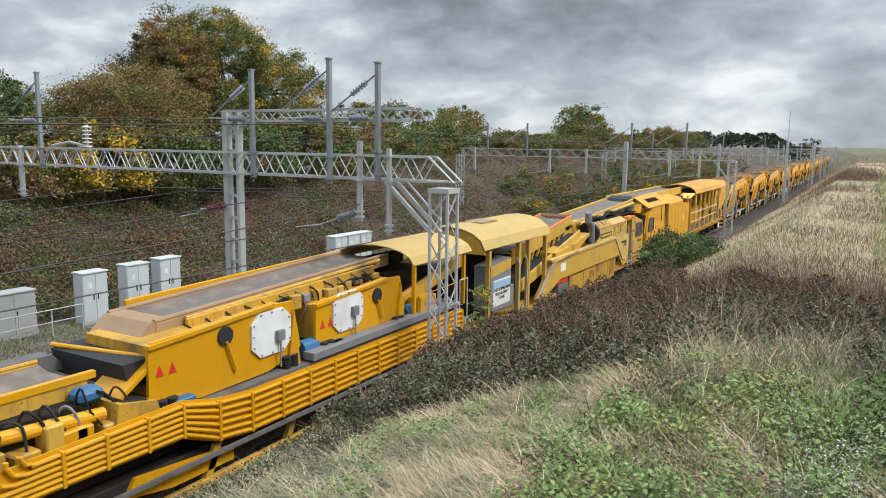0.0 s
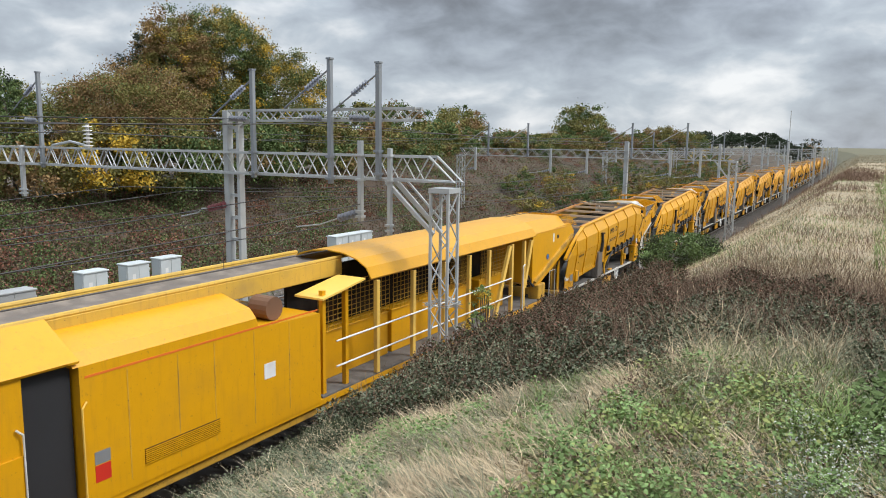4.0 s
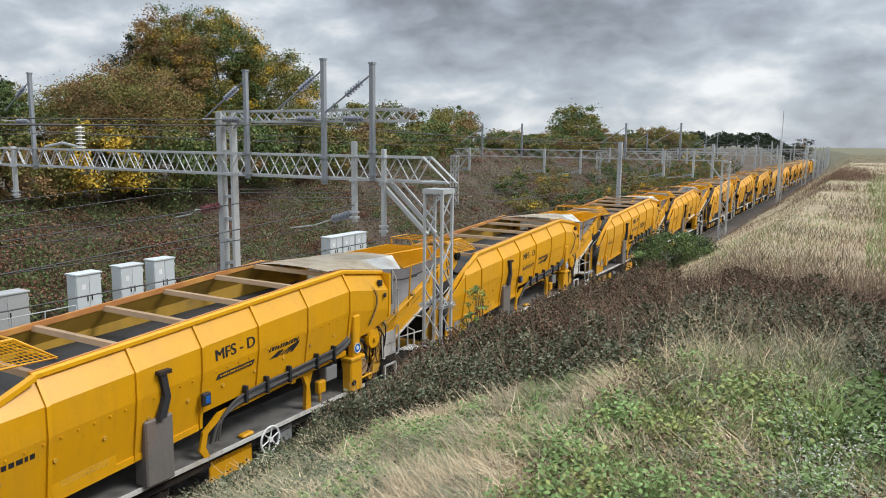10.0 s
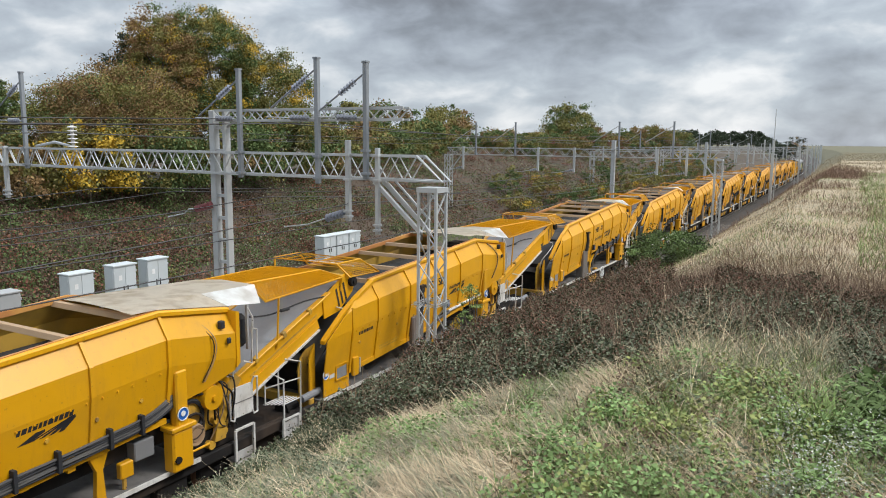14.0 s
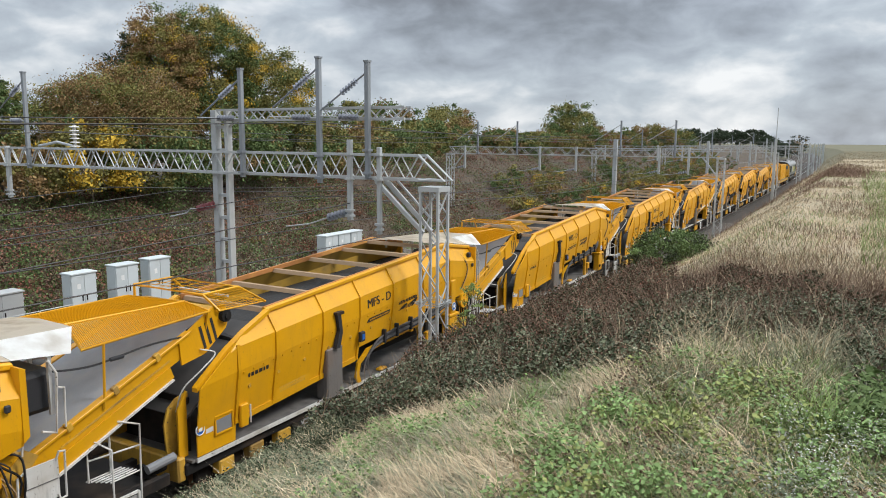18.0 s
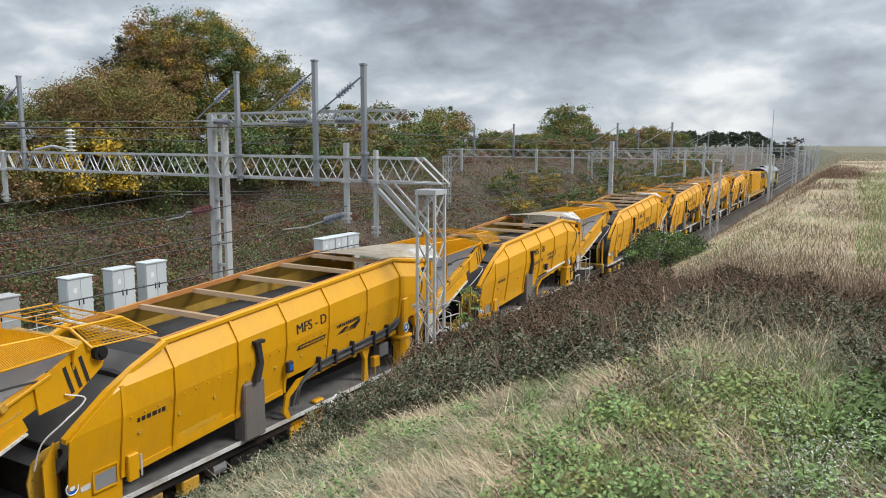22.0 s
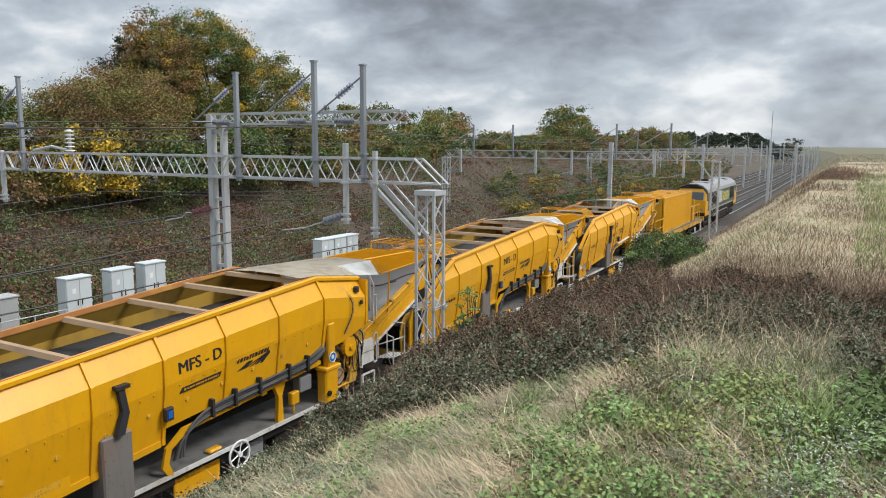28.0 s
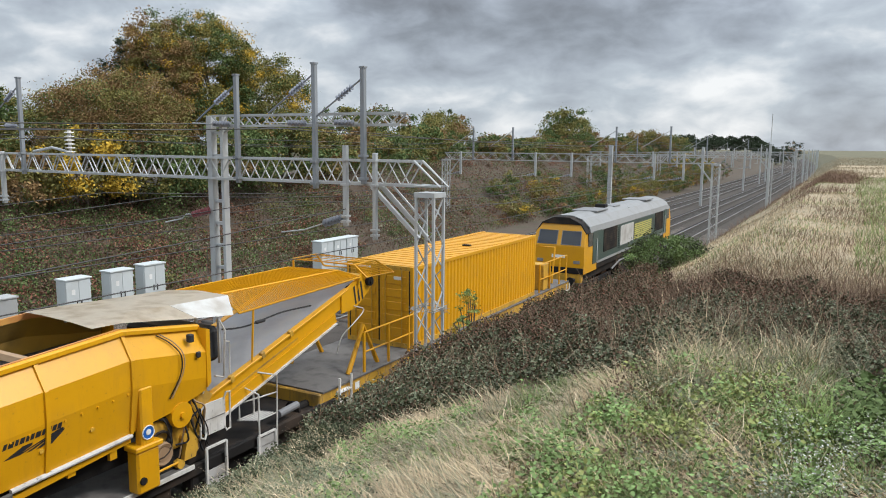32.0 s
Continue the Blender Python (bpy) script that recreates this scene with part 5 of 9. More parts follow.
    for y0, z0, z1 in ((5.47, .30, 1.38), (6.97, .45, 1.10)):
        for dy in (0, .54):
            part("step_stringer", bar(B(), (1.44, y0 + dy, z0), (1.44, y0 + dy, z1), 0.024, square=True), WHITEGRIME, w)
        part("step_bar", bar(B(), (1.44, y0, z1), (1.44, y0 + .54, z1), .022, square=True), WHITEGRIME, w)
        for z in (z0 + .06, z0 + .36):
            part("step", box(B(), 1.15, 1.42, y0, y0 + .54, z, z + .035), DECK, w)
        part("step_shield", box(B(), 1.40, 1.42, y0 + .03, y0 + .51, z0, z0 + .58), GALV, w, "dirty pale step plate")
    rail_frame(w, [(1.05, 6.80, 1.45), (1.05, 6.80, 2.28), (1.42, 7.02, 2.06), (1.42, 7.02, .6)], .022)
    rail_frame(w, [(1.05, 7.25, 2.46), (1.42, 7.62, 2.34), (1.42, 7.58, .55)], .022)
    rail_frame(w, [(1.05, 7.25, 2.46), (1.05, 7.25, 1.45)], .022)
    rail_frame(w, [(1.05, 6.80, 1.85), (1.42, 7.60, 1.95)], .018)
    for k in range(6):
        part("grating_bar", bar(B(), (1.0 + .08 * k, 6.78 + .04 * k, 1.46), (1.0 + .08 * k, 7.5 + .02 * k, 1.46), .016, 4), WHITEGRIME, w, "pale step grating")
    part("pipe_stub", bar(B(), (1.2, 7.9, 1.28), (1.25, 8.5, 1.34), .09, 10), GREYPAINT, w, "grey pipe stub")
    for ob in w.children:
        if ob not in rear_from:
            ob.matrix_basis = pose(0, -cut, 0) @ ob.matrix_basis
    KINK.pop()
    return w


TRAIN = []   # (thing, position along the train)
D_AT = [76.95, 91.95, 106.88, 122.1, 137.18, 152.0, 167.35, 182.64, 197.98, 213.43, 228.8, 244.2, 259.2, 274.08, 288.82]
first = hopper_wagon("MFS - D")
sb = hopper_wagon("MFS - SB", 1.6)
for k, s in enumerate(D_AT):
    if k in (0, 10):
        ob = first if k == 0 else sb
    else:
        ob = copy_thing(sb if k in (5, 14) else first, Matrix.Identity(4))
    TRAIN.append((ob, s))


# ---- the machine cars at the head of the train; local y is the position along the train ----
def arch_roof(y0, y1, edge, top, half, th=0.03, n=8, x_top=0.25):
    """A curved sheet roof, as an outline drawn out along the car."""
    pts = []
    for i in range(n + 1):
        a = math.pi * (0.04 + 0.92 * i / n)
        pts.append((half * math.cos(a) * (1 if math.cos(a) > 0 else 1), edge + (top - edge) * math.sin(a) ** 0.8))
    inner = [(x * .985, z - th) for x, z in reversed(pts)]
    return extrude_y(B(), pts + inner, y0, y1)


def belt_run(parent, name, a, b, half, material=BELTBROWN, edge=OCHRE, x0=0.0, depth=0.3, label="brown dusty conveyor belt", orange=False):
    """A trough belt between two points (y, z) with side frames and rollers."""
    L = math.hypot(b[0] - a[0], b[1] - a[1])
    ang = math.degrees(math.atan2(b[1] - a[1], b[0] - a[0]))
    cv = part(name, extrude_y(B(), [(-half, .06), (-half * .6, -.02), (half * .6, -.02), (half, .06), (half * .6, -.05), (-half * .6, -.05)], 0, L), material, parent, label)
    cv.matrix_basis = pose(x0, a[0], a[1], ang, 0, 0)
    for s in (-1, 1):
        part("side_frame", box(B(), s * (half + .06) - .05, s * (half + .06) + .05, 0, L, -depth, .09, .015), edge, cv, "yellow conveyor side frame")
        part("edge_tube", bar(B(), (s * (half + .06), 0, .12), (s * (half + .06), L, .12), 0.055, 8), ORANGE_EDGE if orange else edge, cv)
    k = max(2, int(L / .6))
    for i in range(k):
        y = L * (i + .5) / k
        part("roller", bar(B(), (-half, y, -.14), (half, y, -.14), 0.05, 6), DARK, cv)
    return cv


def grille(parent, x, y0, y1, z0, z1, n, lean=0.0, material=DARK, slat=YELLOW_PALE):
    g = part("grille", box(B(), x - .012, x + .006, y0, y1, z0, z1), material, parent, "dark ventilation grille")
    h = (z1 - z0) / n
    for k in range(n):
        z = z0 + k * h
        part("slat", box(B(), x + .004, x + .022, y0, y1, z, z + h * .5), slat, g)
    return g


def flat_side(y, z, x):
    return pose(x, y, z, 90, 0, 90)


def side_emblem(parent, y, z, x, s=1.0):
    bm = B()
    for i in range(4):
        a = i * 0.20
        vs = [bm.verts.new(((p[0] - .3) * s, (p[1]) * s, 0)) for p in ((-.02 + a, -.25), (.06 + a, -.25), (.62, .0 + .03 * (3 - i)), (.56, .03 * (3 - i)))]
        bm.faces.new(vs)
    bm.faces.new([bm.verts.new((u * s, v * s, 0)) for u, v in ((-.62, -.02), (.42, -.02), (.42, .12), (-.62, .12))])
    ob = new("emblem", finish("emblem", bm, BLACKPAINT))
    ob.parent = parent
    ob.matrix_basis = flat_side(y, z, x)
    ob["label"] = "black emblem of a strip over swept bars"


def strip_sign(parent, y, z, x, w, h):
    p = part("maker_strip", box(B(), x, x + .006, y - w / 2, y + w / 2, z - h / 2, z + h / 2), BLACKPAINT, parent, "plain black maker's strip")
    bars_mark(p, 0, 0, w * .86, h * .45, 1, YELLOW_PALE, flat_side(y, z, x + .01), "yellow bars of lettering")


def hose_bundle(parent, pts, n=4, r=0.022, spread=0.09, seed=1):
    rg = random.Random(seed)
    for k in range(n):
        q = [(p[0] + rg.uniform(-spread, spread), p[1] + rg.uniform(-spread, spread), p[2] + rg.uniform(-spread, spread)) for p in pts]
        part("hose", hose_path(B(), q, r, 5), BLACK, parent, "black hydraulic hose")


def screening_car():
    w = thing("screening_car", "yellow ballast screening car with vibrating screens and pipe-railed sides", "rail vehicle")
    part("underframe", box(B(), -1.2, 1.2, -6.0, 20.4, 0.75, 1.3, .03), DARK, w, "dark underframe")
    part("lower_bracket", prism(B(), [(8.0, 1.0), (8.2, 1.32), (10.6, 1.1), (10.6, .8), (9.0, .82)], 1.2, 1.3), YELLOW, w, "yellow bracket below the side")
    part("lower_beam", box(B(), 1.2, 1.32, 3.0, 14.5, .42, .66, .02), YELLOW_DIRTY, w, "dirty yellow lower beam")
    part("centre_spine", box(B(), -.9, .9, -6.0, 20.0, 1.3, 2.3, .05), DARK, w, "dark machinery spine")
    for y in (-1.5, 18.6):
        bogie(w, y)
    for y, s in ((5.2, 1), (9.8, 1), (12.2, 1)):
        part("lower_strut", prism(B(), [(y, .6), (y + .18, .6), (y + .5, 1.3), (y + .3, 1.3)], 1.18, 1.3), YELLOW_DIRTY, w)
    # side of horizontal pipes, bay by bay
    def fence(y):
        """Lowest and highest pipe: the side rises towards the front."""
        ys = [6.0, 9.2, 10.1, 11.0, 20.4]
        return np.interp(y, ys, [1.87, 1.85, 1.48, 1.37, 1.37]), np.interp(y, ys, [2.37, 2.43, 2.21, 2.13, 2.13])

    marks = [6.2, 6.75, 7.55, 8.4, 9.2, 10.1, 11.0] + [11.95 + .93 * k for k in range(10)]
    for y, e in zip(marks, marks[1:]):
        (a0, a1), (b0, b1) = fence(y), fence(e)
        for k in range(6):
            u = k / 5
            part("pipe", bar(B(), (1.46, y + .03, a0 + (a1 - a0) * u), (1.46, e - .03, b0 + (b1 - b0) * u), .043, 8), YELLOW, w)
        part("pipe_clamp", box(B(), 1.41, 1.52, e - .04, e + .03, b0 - .06, b1 + .06, .01), YELLOW, w)
        part("side_sheet", prism(B(), [(y, a0 - .09), (e, b0 - .09), (e, b1 + .1), (y, a1 + .1)], 1.385, 1.42), YELLOW, w)
    for k in range(6):
        z, v = 1.87 + k * .1, 5.05 + .2 * k
        part("bent_pipe", path(B(), [(1.46, 6.3, z), (1.46, v + .3, z), (1.46, v + .1, z + .06), (1.46, v, z + .22), (1.46, v, 2.5 + .02 * k)], .043, 8), YELLOW, w)
    part("side_sheet", box(B(), 1.385, 1.42, -5.5, 6.2, 1.6, 2.46, .01), YELLOW, w)
    for y in (-3.2, -.6, 1.9, 4.4):
        part("sheet_rib", box(B(), 1.42, 1.47, y, y + .12, 1.6, 2.46), YELLOW, w)
    part("pale_sill", box(B(), 1.44, 1.52, -4.0, 19.8, 1.16, 1.24), DECK, w, "pale worn lower sill")
    part("cable_tray", box(B(), 1.16, 1.5, 13.0, 19.7, 2.34, 2.54, .015), GREYPAINT, w, "grey cable tray along the side")
    part("walkway", box(B(), .8, 1.4, 8.5, 19.6, 2.22, 2.3), DECK, w)
    # two screens: side plates, white covers, springs, motors
    for y0, y1, zb, zt, wy in ((8.7, 12.95, 2.6, 3.84, 11.95), (13.5, 17.45, 2.62, 3.74, 14.75)):
        sc = part("screen_side", prism(B(), [(y0, zb), (y0 + .02, zt - .22), (y0 + .1, zt - .12), (y1 - .9, zt), (y1 - .25, zt - .02), (y1, zb + .1), (y1 - .2, zb - .05), (y1 - 1.1, zb - .25), (y0 + 1.2, zb - .28)], 1.06, 1.14), YELLOW, w, "yellow screen side plate")
        part("screen_body", prism(B(), [(y0 + .2, zb), (y0 + .2, zt - .25), (y1 - .3, zt - .1), (y1 - .3, zb)], -1.0, 1.0), YELLOW_DIRTY, w, "grimy screen box")
        part("screen_flange", prism(B(), [(y0, zt - .24), (y0, zt - .16), (y1 - .9, zt + .04), (y1 - .9, zt - .04)], 1.02, 1.2), YELLOW, sc)
        oc = [(wy + .62 * a, (zb + zt) / 2 + .02 + .5 * b) for a, b in ((-1, .55), (-.6, 1), (.6, 1), (1, .55), (1, -.55), (.6, -1), (-.6, -1), (-1, -.55))]
        cv = part("white_cover", prism(B(), oc, 1.14, 1.19), WHITE, sc, "white octagonal bearing cover")
        for a, b in ((-.9, .5), (-.55, .9), (0, .92), (.55, .9), (.9, .5), (.92, 0), (.9, -.5), (.55, -.9), (0, -.92), (-.55, -.9), (-.9, -.5), (-.92, 0)):
            part("bolt", disc(B(), (1.2, wy + .62 * a, (zb + zt) / 2 + .02 + .5 * b), .022, "x", .02, 6), GREYPAINT, cv)
        part("junction_box", box(B(), 1.19, 1.3, wy + .1, wy + .32, zb + .42, zb + .66, .01), GREYPAINT, cv)
        part("conduit", bar(B(), (1.25, wy + .2, zb - .2), (1.25, wy + .2, zb + .45), .025), GREYPAINT, cv)
        part("round_damper", disc(B(), (1.16, wy - 1.35 if y0 < 10 else wy + 1.3, zt - .38), .2, "x", .05, 16), BLACK, sc, "round black damper")
        part("damper_arm", bar(B(), (1.2, wy - 1.35 if y0 < 10 else wy + 1.3, zt - .5), (1.2, wy - 1.1 if y0 < 10 else wy + 1.5, zb + .05), .03), YELLOW, sc)
        for yy in (y0 + .35, y1 - .45):
            for dy in (-.12, .12):
                bm = B()
                for k in range(5):
                    disc(bm, (1.2, yy + dy, zb - .32 + k * .07), .11, "z", .045, 10)
                part("spring", bm, BLACK, sc, "black coil spring")
        part("drive_motor", bar(B(), (1.0, y1 + .1, zb - .05), (1.0, y1 + .65, zb - .05), .2, 12), BLUE, w, "blue electric motor")
        part("motor_box", box(B(), 1.05, 1.35, y0 + .45, y0 + .95, zb - .35, zb - .08, .03), BLUE, w, "blue vibration motor")
        for yy in (y0 + .25, y0 + .55):
            bm = B()
            bm.faces.new([bm.verts.new((1.146, yy + a, zt - .72 + b)) for a, b in ((-.1, -.1), (.1, -.1), (0, .14))])
            part("warning_triangle", bm, RED, sc, "red warning triangle")
        part("bracket", prism(B(), [(y1 - .5, zb - .3), (y1 - .1, zb - .3), (y1 - .3, zt - .2)], 1.14, 1.22), YELLOW, sc)
    part("chute_plate", prism(B(), [(8.1, 2.84), (8.17, 2.80), (9.0, 3.34), (8.95, 3.40)], .2, 1.1), YELLOW, w, "tilted yellow chute plate")
    cb = part("chute_box", prism(B(), [(7.85, 2.35), (8.85, 2.35), (8.75, 2.66), (7.95, 2.82)], .5, 1.3), YELLOW_DIRTY, w, "yellow chute box")
    # black plate on the closed box paints the opening's shade
    part("chute_opening", prism(B(), [(8.08, 2.80), (8.62, 2.69), (8.62, 2.705), (8.08, 2.815)], .62, 1.2), BLACK, cb, "black plate painting the shade of a square opening")
    # conveyors over the screens
    belt_run(w, "top_conveyor", (9.6, 3.72), (17.9, 4.06), .66, edge=BEAMBROWN, x0=-.5, depth=.2, label="mud-brown conveyor belt over the screens")
    part("belt_scraper_strip", prism(B(), [(10.0, 3.80), (14.5, 3.98), (14.5, 3.99), (10.0, 3.81)], -.35, -.05), DECK, w, "pale dusty strip along the belt")
    part("pipe_run", bar(B(), (.34, 10.3, 3.78), (.34, 17.3, 4.08), .05, 8), YELLOW_DIRTY, w, "yellow conduit beside the belt")
    rg = random.Random(12)
    for k in range(16):
        y = 10.2 + k * .43
        zc = 3.45 + .04 * (y - 10)
        part("clutter_box", box(B(), .45, .45 + rg.uniform(.12, .3), y, y + rg.uniform(.15, .38), zc - rg.uniform(.05, .25), zc + rg.uniform(.05, .2), .02), rg.choice([YELLOW_DIRTY, DARK, OCHRE, RUST, GREYPAINT]), w, "grimy fitting below the conveyor")
    for k in range(12):
        y = 10.1 + k * .56
        zc = 3.62 + .04 * (y - 10)
        part("hose", hose_path(B(), [(.5, y, zc + .1), (.68, y + rg.uniform(0, .2), zc - .05), (.72, y + rg.uniform(-.1, .3), zc - .35), (.6, y + rg.uniform(0, .4), zc - .6)], rg.uniform(.016, .03), 5), rg.choice([BLACK, DARK, GREYPAINT]), w, "hanging hydraulic hose")
    part("belt_tip", prism(B(), [(9.15, 3.55), (9.5, 3.84), (9.95, 3.86), (9.9, 3.5)], -1.22, .25), BEAMBROWN, w, "brown worn belt tip")
    part("back_rail", prism(B(), [(10.1, 3.78), (17.7, 4.02), (17.7, 4.2), (10.1, 4.0)], -1.42, -1.3), YELLOW, w, "bright yellow back rail")
    part("support_beam", prism(B(), [(10.2, 3.55), (16.8, 3.82), (16.8, 4.02), (10.2, 3.8)], .42, .52), YELLOW_DIRTY, w, "yellow conveyor support beam")
    # solid black block stands for the cavity's shade and its rubber sheet
    part("black_hopper", prism(B(), [(8.35, 3.36), (9.7, 3.42), (9.7, 2.95), (8.45, 2.85)], -1.3, .9), BLACK, w, "black block painting the feed hopper's dark cavity and hanging rubber")
    part("hopper_rim", bar(B(), (-1.35, 8.4, 3.42), (.95, 9.0, 3.36), .05, 8), YELLOW, w)
    for k in range(7):
        y = 9.3 + k * 1.1
        part("stand", bar(B(), (.3, y, 2.6), (.3, y + .15, 3.45 + .05 * k), .05, square=True), YELLOW_DIRTY, w)
    hose_bundle(w, [(.55, 10.2, 3.3), (.55, 10.9, 3.62), (.55, 12.0, 3.5), (.55, 13.2, 3.7), (.55, 14.4, 3.62), (.55, 15.6, 3.78), (.5, 16.6, 3.72)], 5, spread=.06, seed=4)
    hose_bundle(w, [(.9, 3.2, 2.5), (1.0, 4.0, 3.2), (.9, 4.9, 2.6), (.8, 5.6, 3.1), (.9, 6.3, 2.7)], 6, seed=5)
    # low front part
    belt_run(w, "front_conveyor", (-5.5, 3.05), (7.9, 3.12), .7, x0=-.3, label="brown dusty front conveyor belt", edge=YELLOW_DIRTY)
    part("front_yellow_rail", prism(B(), [(-5.0, 3.34), (8.05, 3.30), (8.05, 3.17), (-5.0, 3.20)], .42, .54), YELLOW, w, "bright yellow side rail of the front belt")
    rg = random.Random(7)
    for k in range(12):
        y = 4.4 + k * .33
        part("hose", hose_path(B(), [(.75, y, 2.55), (.95, y + .08, 2.95 + rg.uniform(0, .25)), (1.12, y + rg.uniform(.1, .4), 2.85 + rg.uniform(-.2, .2)), (1.15, y + rg.uniform(.2, .5), 2.35)], rg.uniform(.02, .032), 5), rg.choice([BLACK, DARK, GREYPAINT]), w, "looping hydraulic hose")
    for k in range(10):
        y = 3.0 + k * .52
        part("clutter_box", box(B(), .7, 1.25, y, y + rg.uniform(.2, .5), 2.3, 2.45 + rg.uniform(0, .4), .03), rg.choice([YELLOW, YELLOW_DIRTY, DARK, OCHRE, YELLOW]), w, "grimy hydraulic fitting")
    part("yellow_cylinder", bar(B(), (1.0, 6.0, 2.80), (1.05, 7.8, 2.66), .12, 12), YELLOW, w, "yellow hydraulic cylinder")
    part("front_casing", prism(B(), [(-5.5, 2.3), (8.2, 2.3), (8.2, 2.5), (7.4, 2.9), (-5.5, 2.95)], .3, .9), DARK, w, "dark grimy casing")
    part("front_dust_cover", prism(B(), [(-5, 3.30), (8.2, 3.30), (8.6, 2.95), (-5, 2.95)], -1.45, -1.05), DECK, w, "dusty grey cover")
    for k in range(9):
        y = -3.5 + k * .95
        part("front_stay", bar(B(), (1.05, y, 2.2), (1.05, y + .2, 2.95), .045, square=True), YELLOW if k % 3 else DARK, w)
    part("front_bracket", box(B(), .95, 1.25, 6.9, 7.5, 2.4, 2.62, .03), YELLOW, w)
    part("blue_gearbox", box(B(), .55, .95, 7.45, 7.95, 2.85, 3.12, .08), BLUE, w, "grimy blue gearbox")
    # hood over the transfer point
    part("hood_roof", arch_roof(17.5, 21.05, 3.88, 4.5, 1.44), OCHRE_PALE, w, "pale yellow curved hood")
    # a dark board added to give the hood's inside its shade
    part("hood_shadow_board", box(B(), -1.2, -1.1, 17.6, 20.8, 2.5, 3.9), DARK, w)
    for y in (17.7, 20.7):
        for s in (-1, 1):
            part("hood_post", bar(B(), (s * 1.3, y, 2.3), (s * 1.3, y, 4.0), .05, square=True), YELLOW, w)
    belt_run(w, "transfer_conveyor", (16.6, 2.6), (21.6, 3.7), .7, edge=YELLOW_DIRTY, label="dark transfer conveyor under the hood")
    part("hood_casing", prism(B(), [(17.0, 2.5), (19.6, 2.5), (20.4, 3.3), (19.8, 3.6), (17.0, 3.7)], -1.0, .4), DARK, w, "dark casing under the hood")
    part("yellow_box", box(B(), .9, 1.35, 18.0, 18.9, 2.5, 2.95, .02), YELLOW, w, "small yellow equipment box")
    # end platform
    rail_frame(w, [(1.4, 17.8, 2.4), (1.4, 17.8, 3.05), (1.4, 19.9, 3.1), (1.4, 20.0, 2.4)], material=YELLOW, label="yellow tubular handrail")
    rail_frame(w, [(1.42, 20.25, 1.2), (1.42, 20.25, 3.15), (1.42, 20.75, 3.15), (1.42, 20.75, 1.0)], label="pale tubular handrail")
    part("end_platform", box(B(), .3, 1.4, 19.8, 21.2, 1.55, 1.62), DECK, w, "grey end platform")
    for k in range(3):
        part("step", box(B(), 1.1, 1.5, 20.5, 21.1, .55 + k * .38, .6 + k * .38), DECK, w)
    part("end_box", box(B(), 1.0, 1.45, 20.55, 21.15, 1.25, 1.75, .02), GREYPAINT, w, "pale grey end box")
    buffers(w, 21.0, 1)
    return w


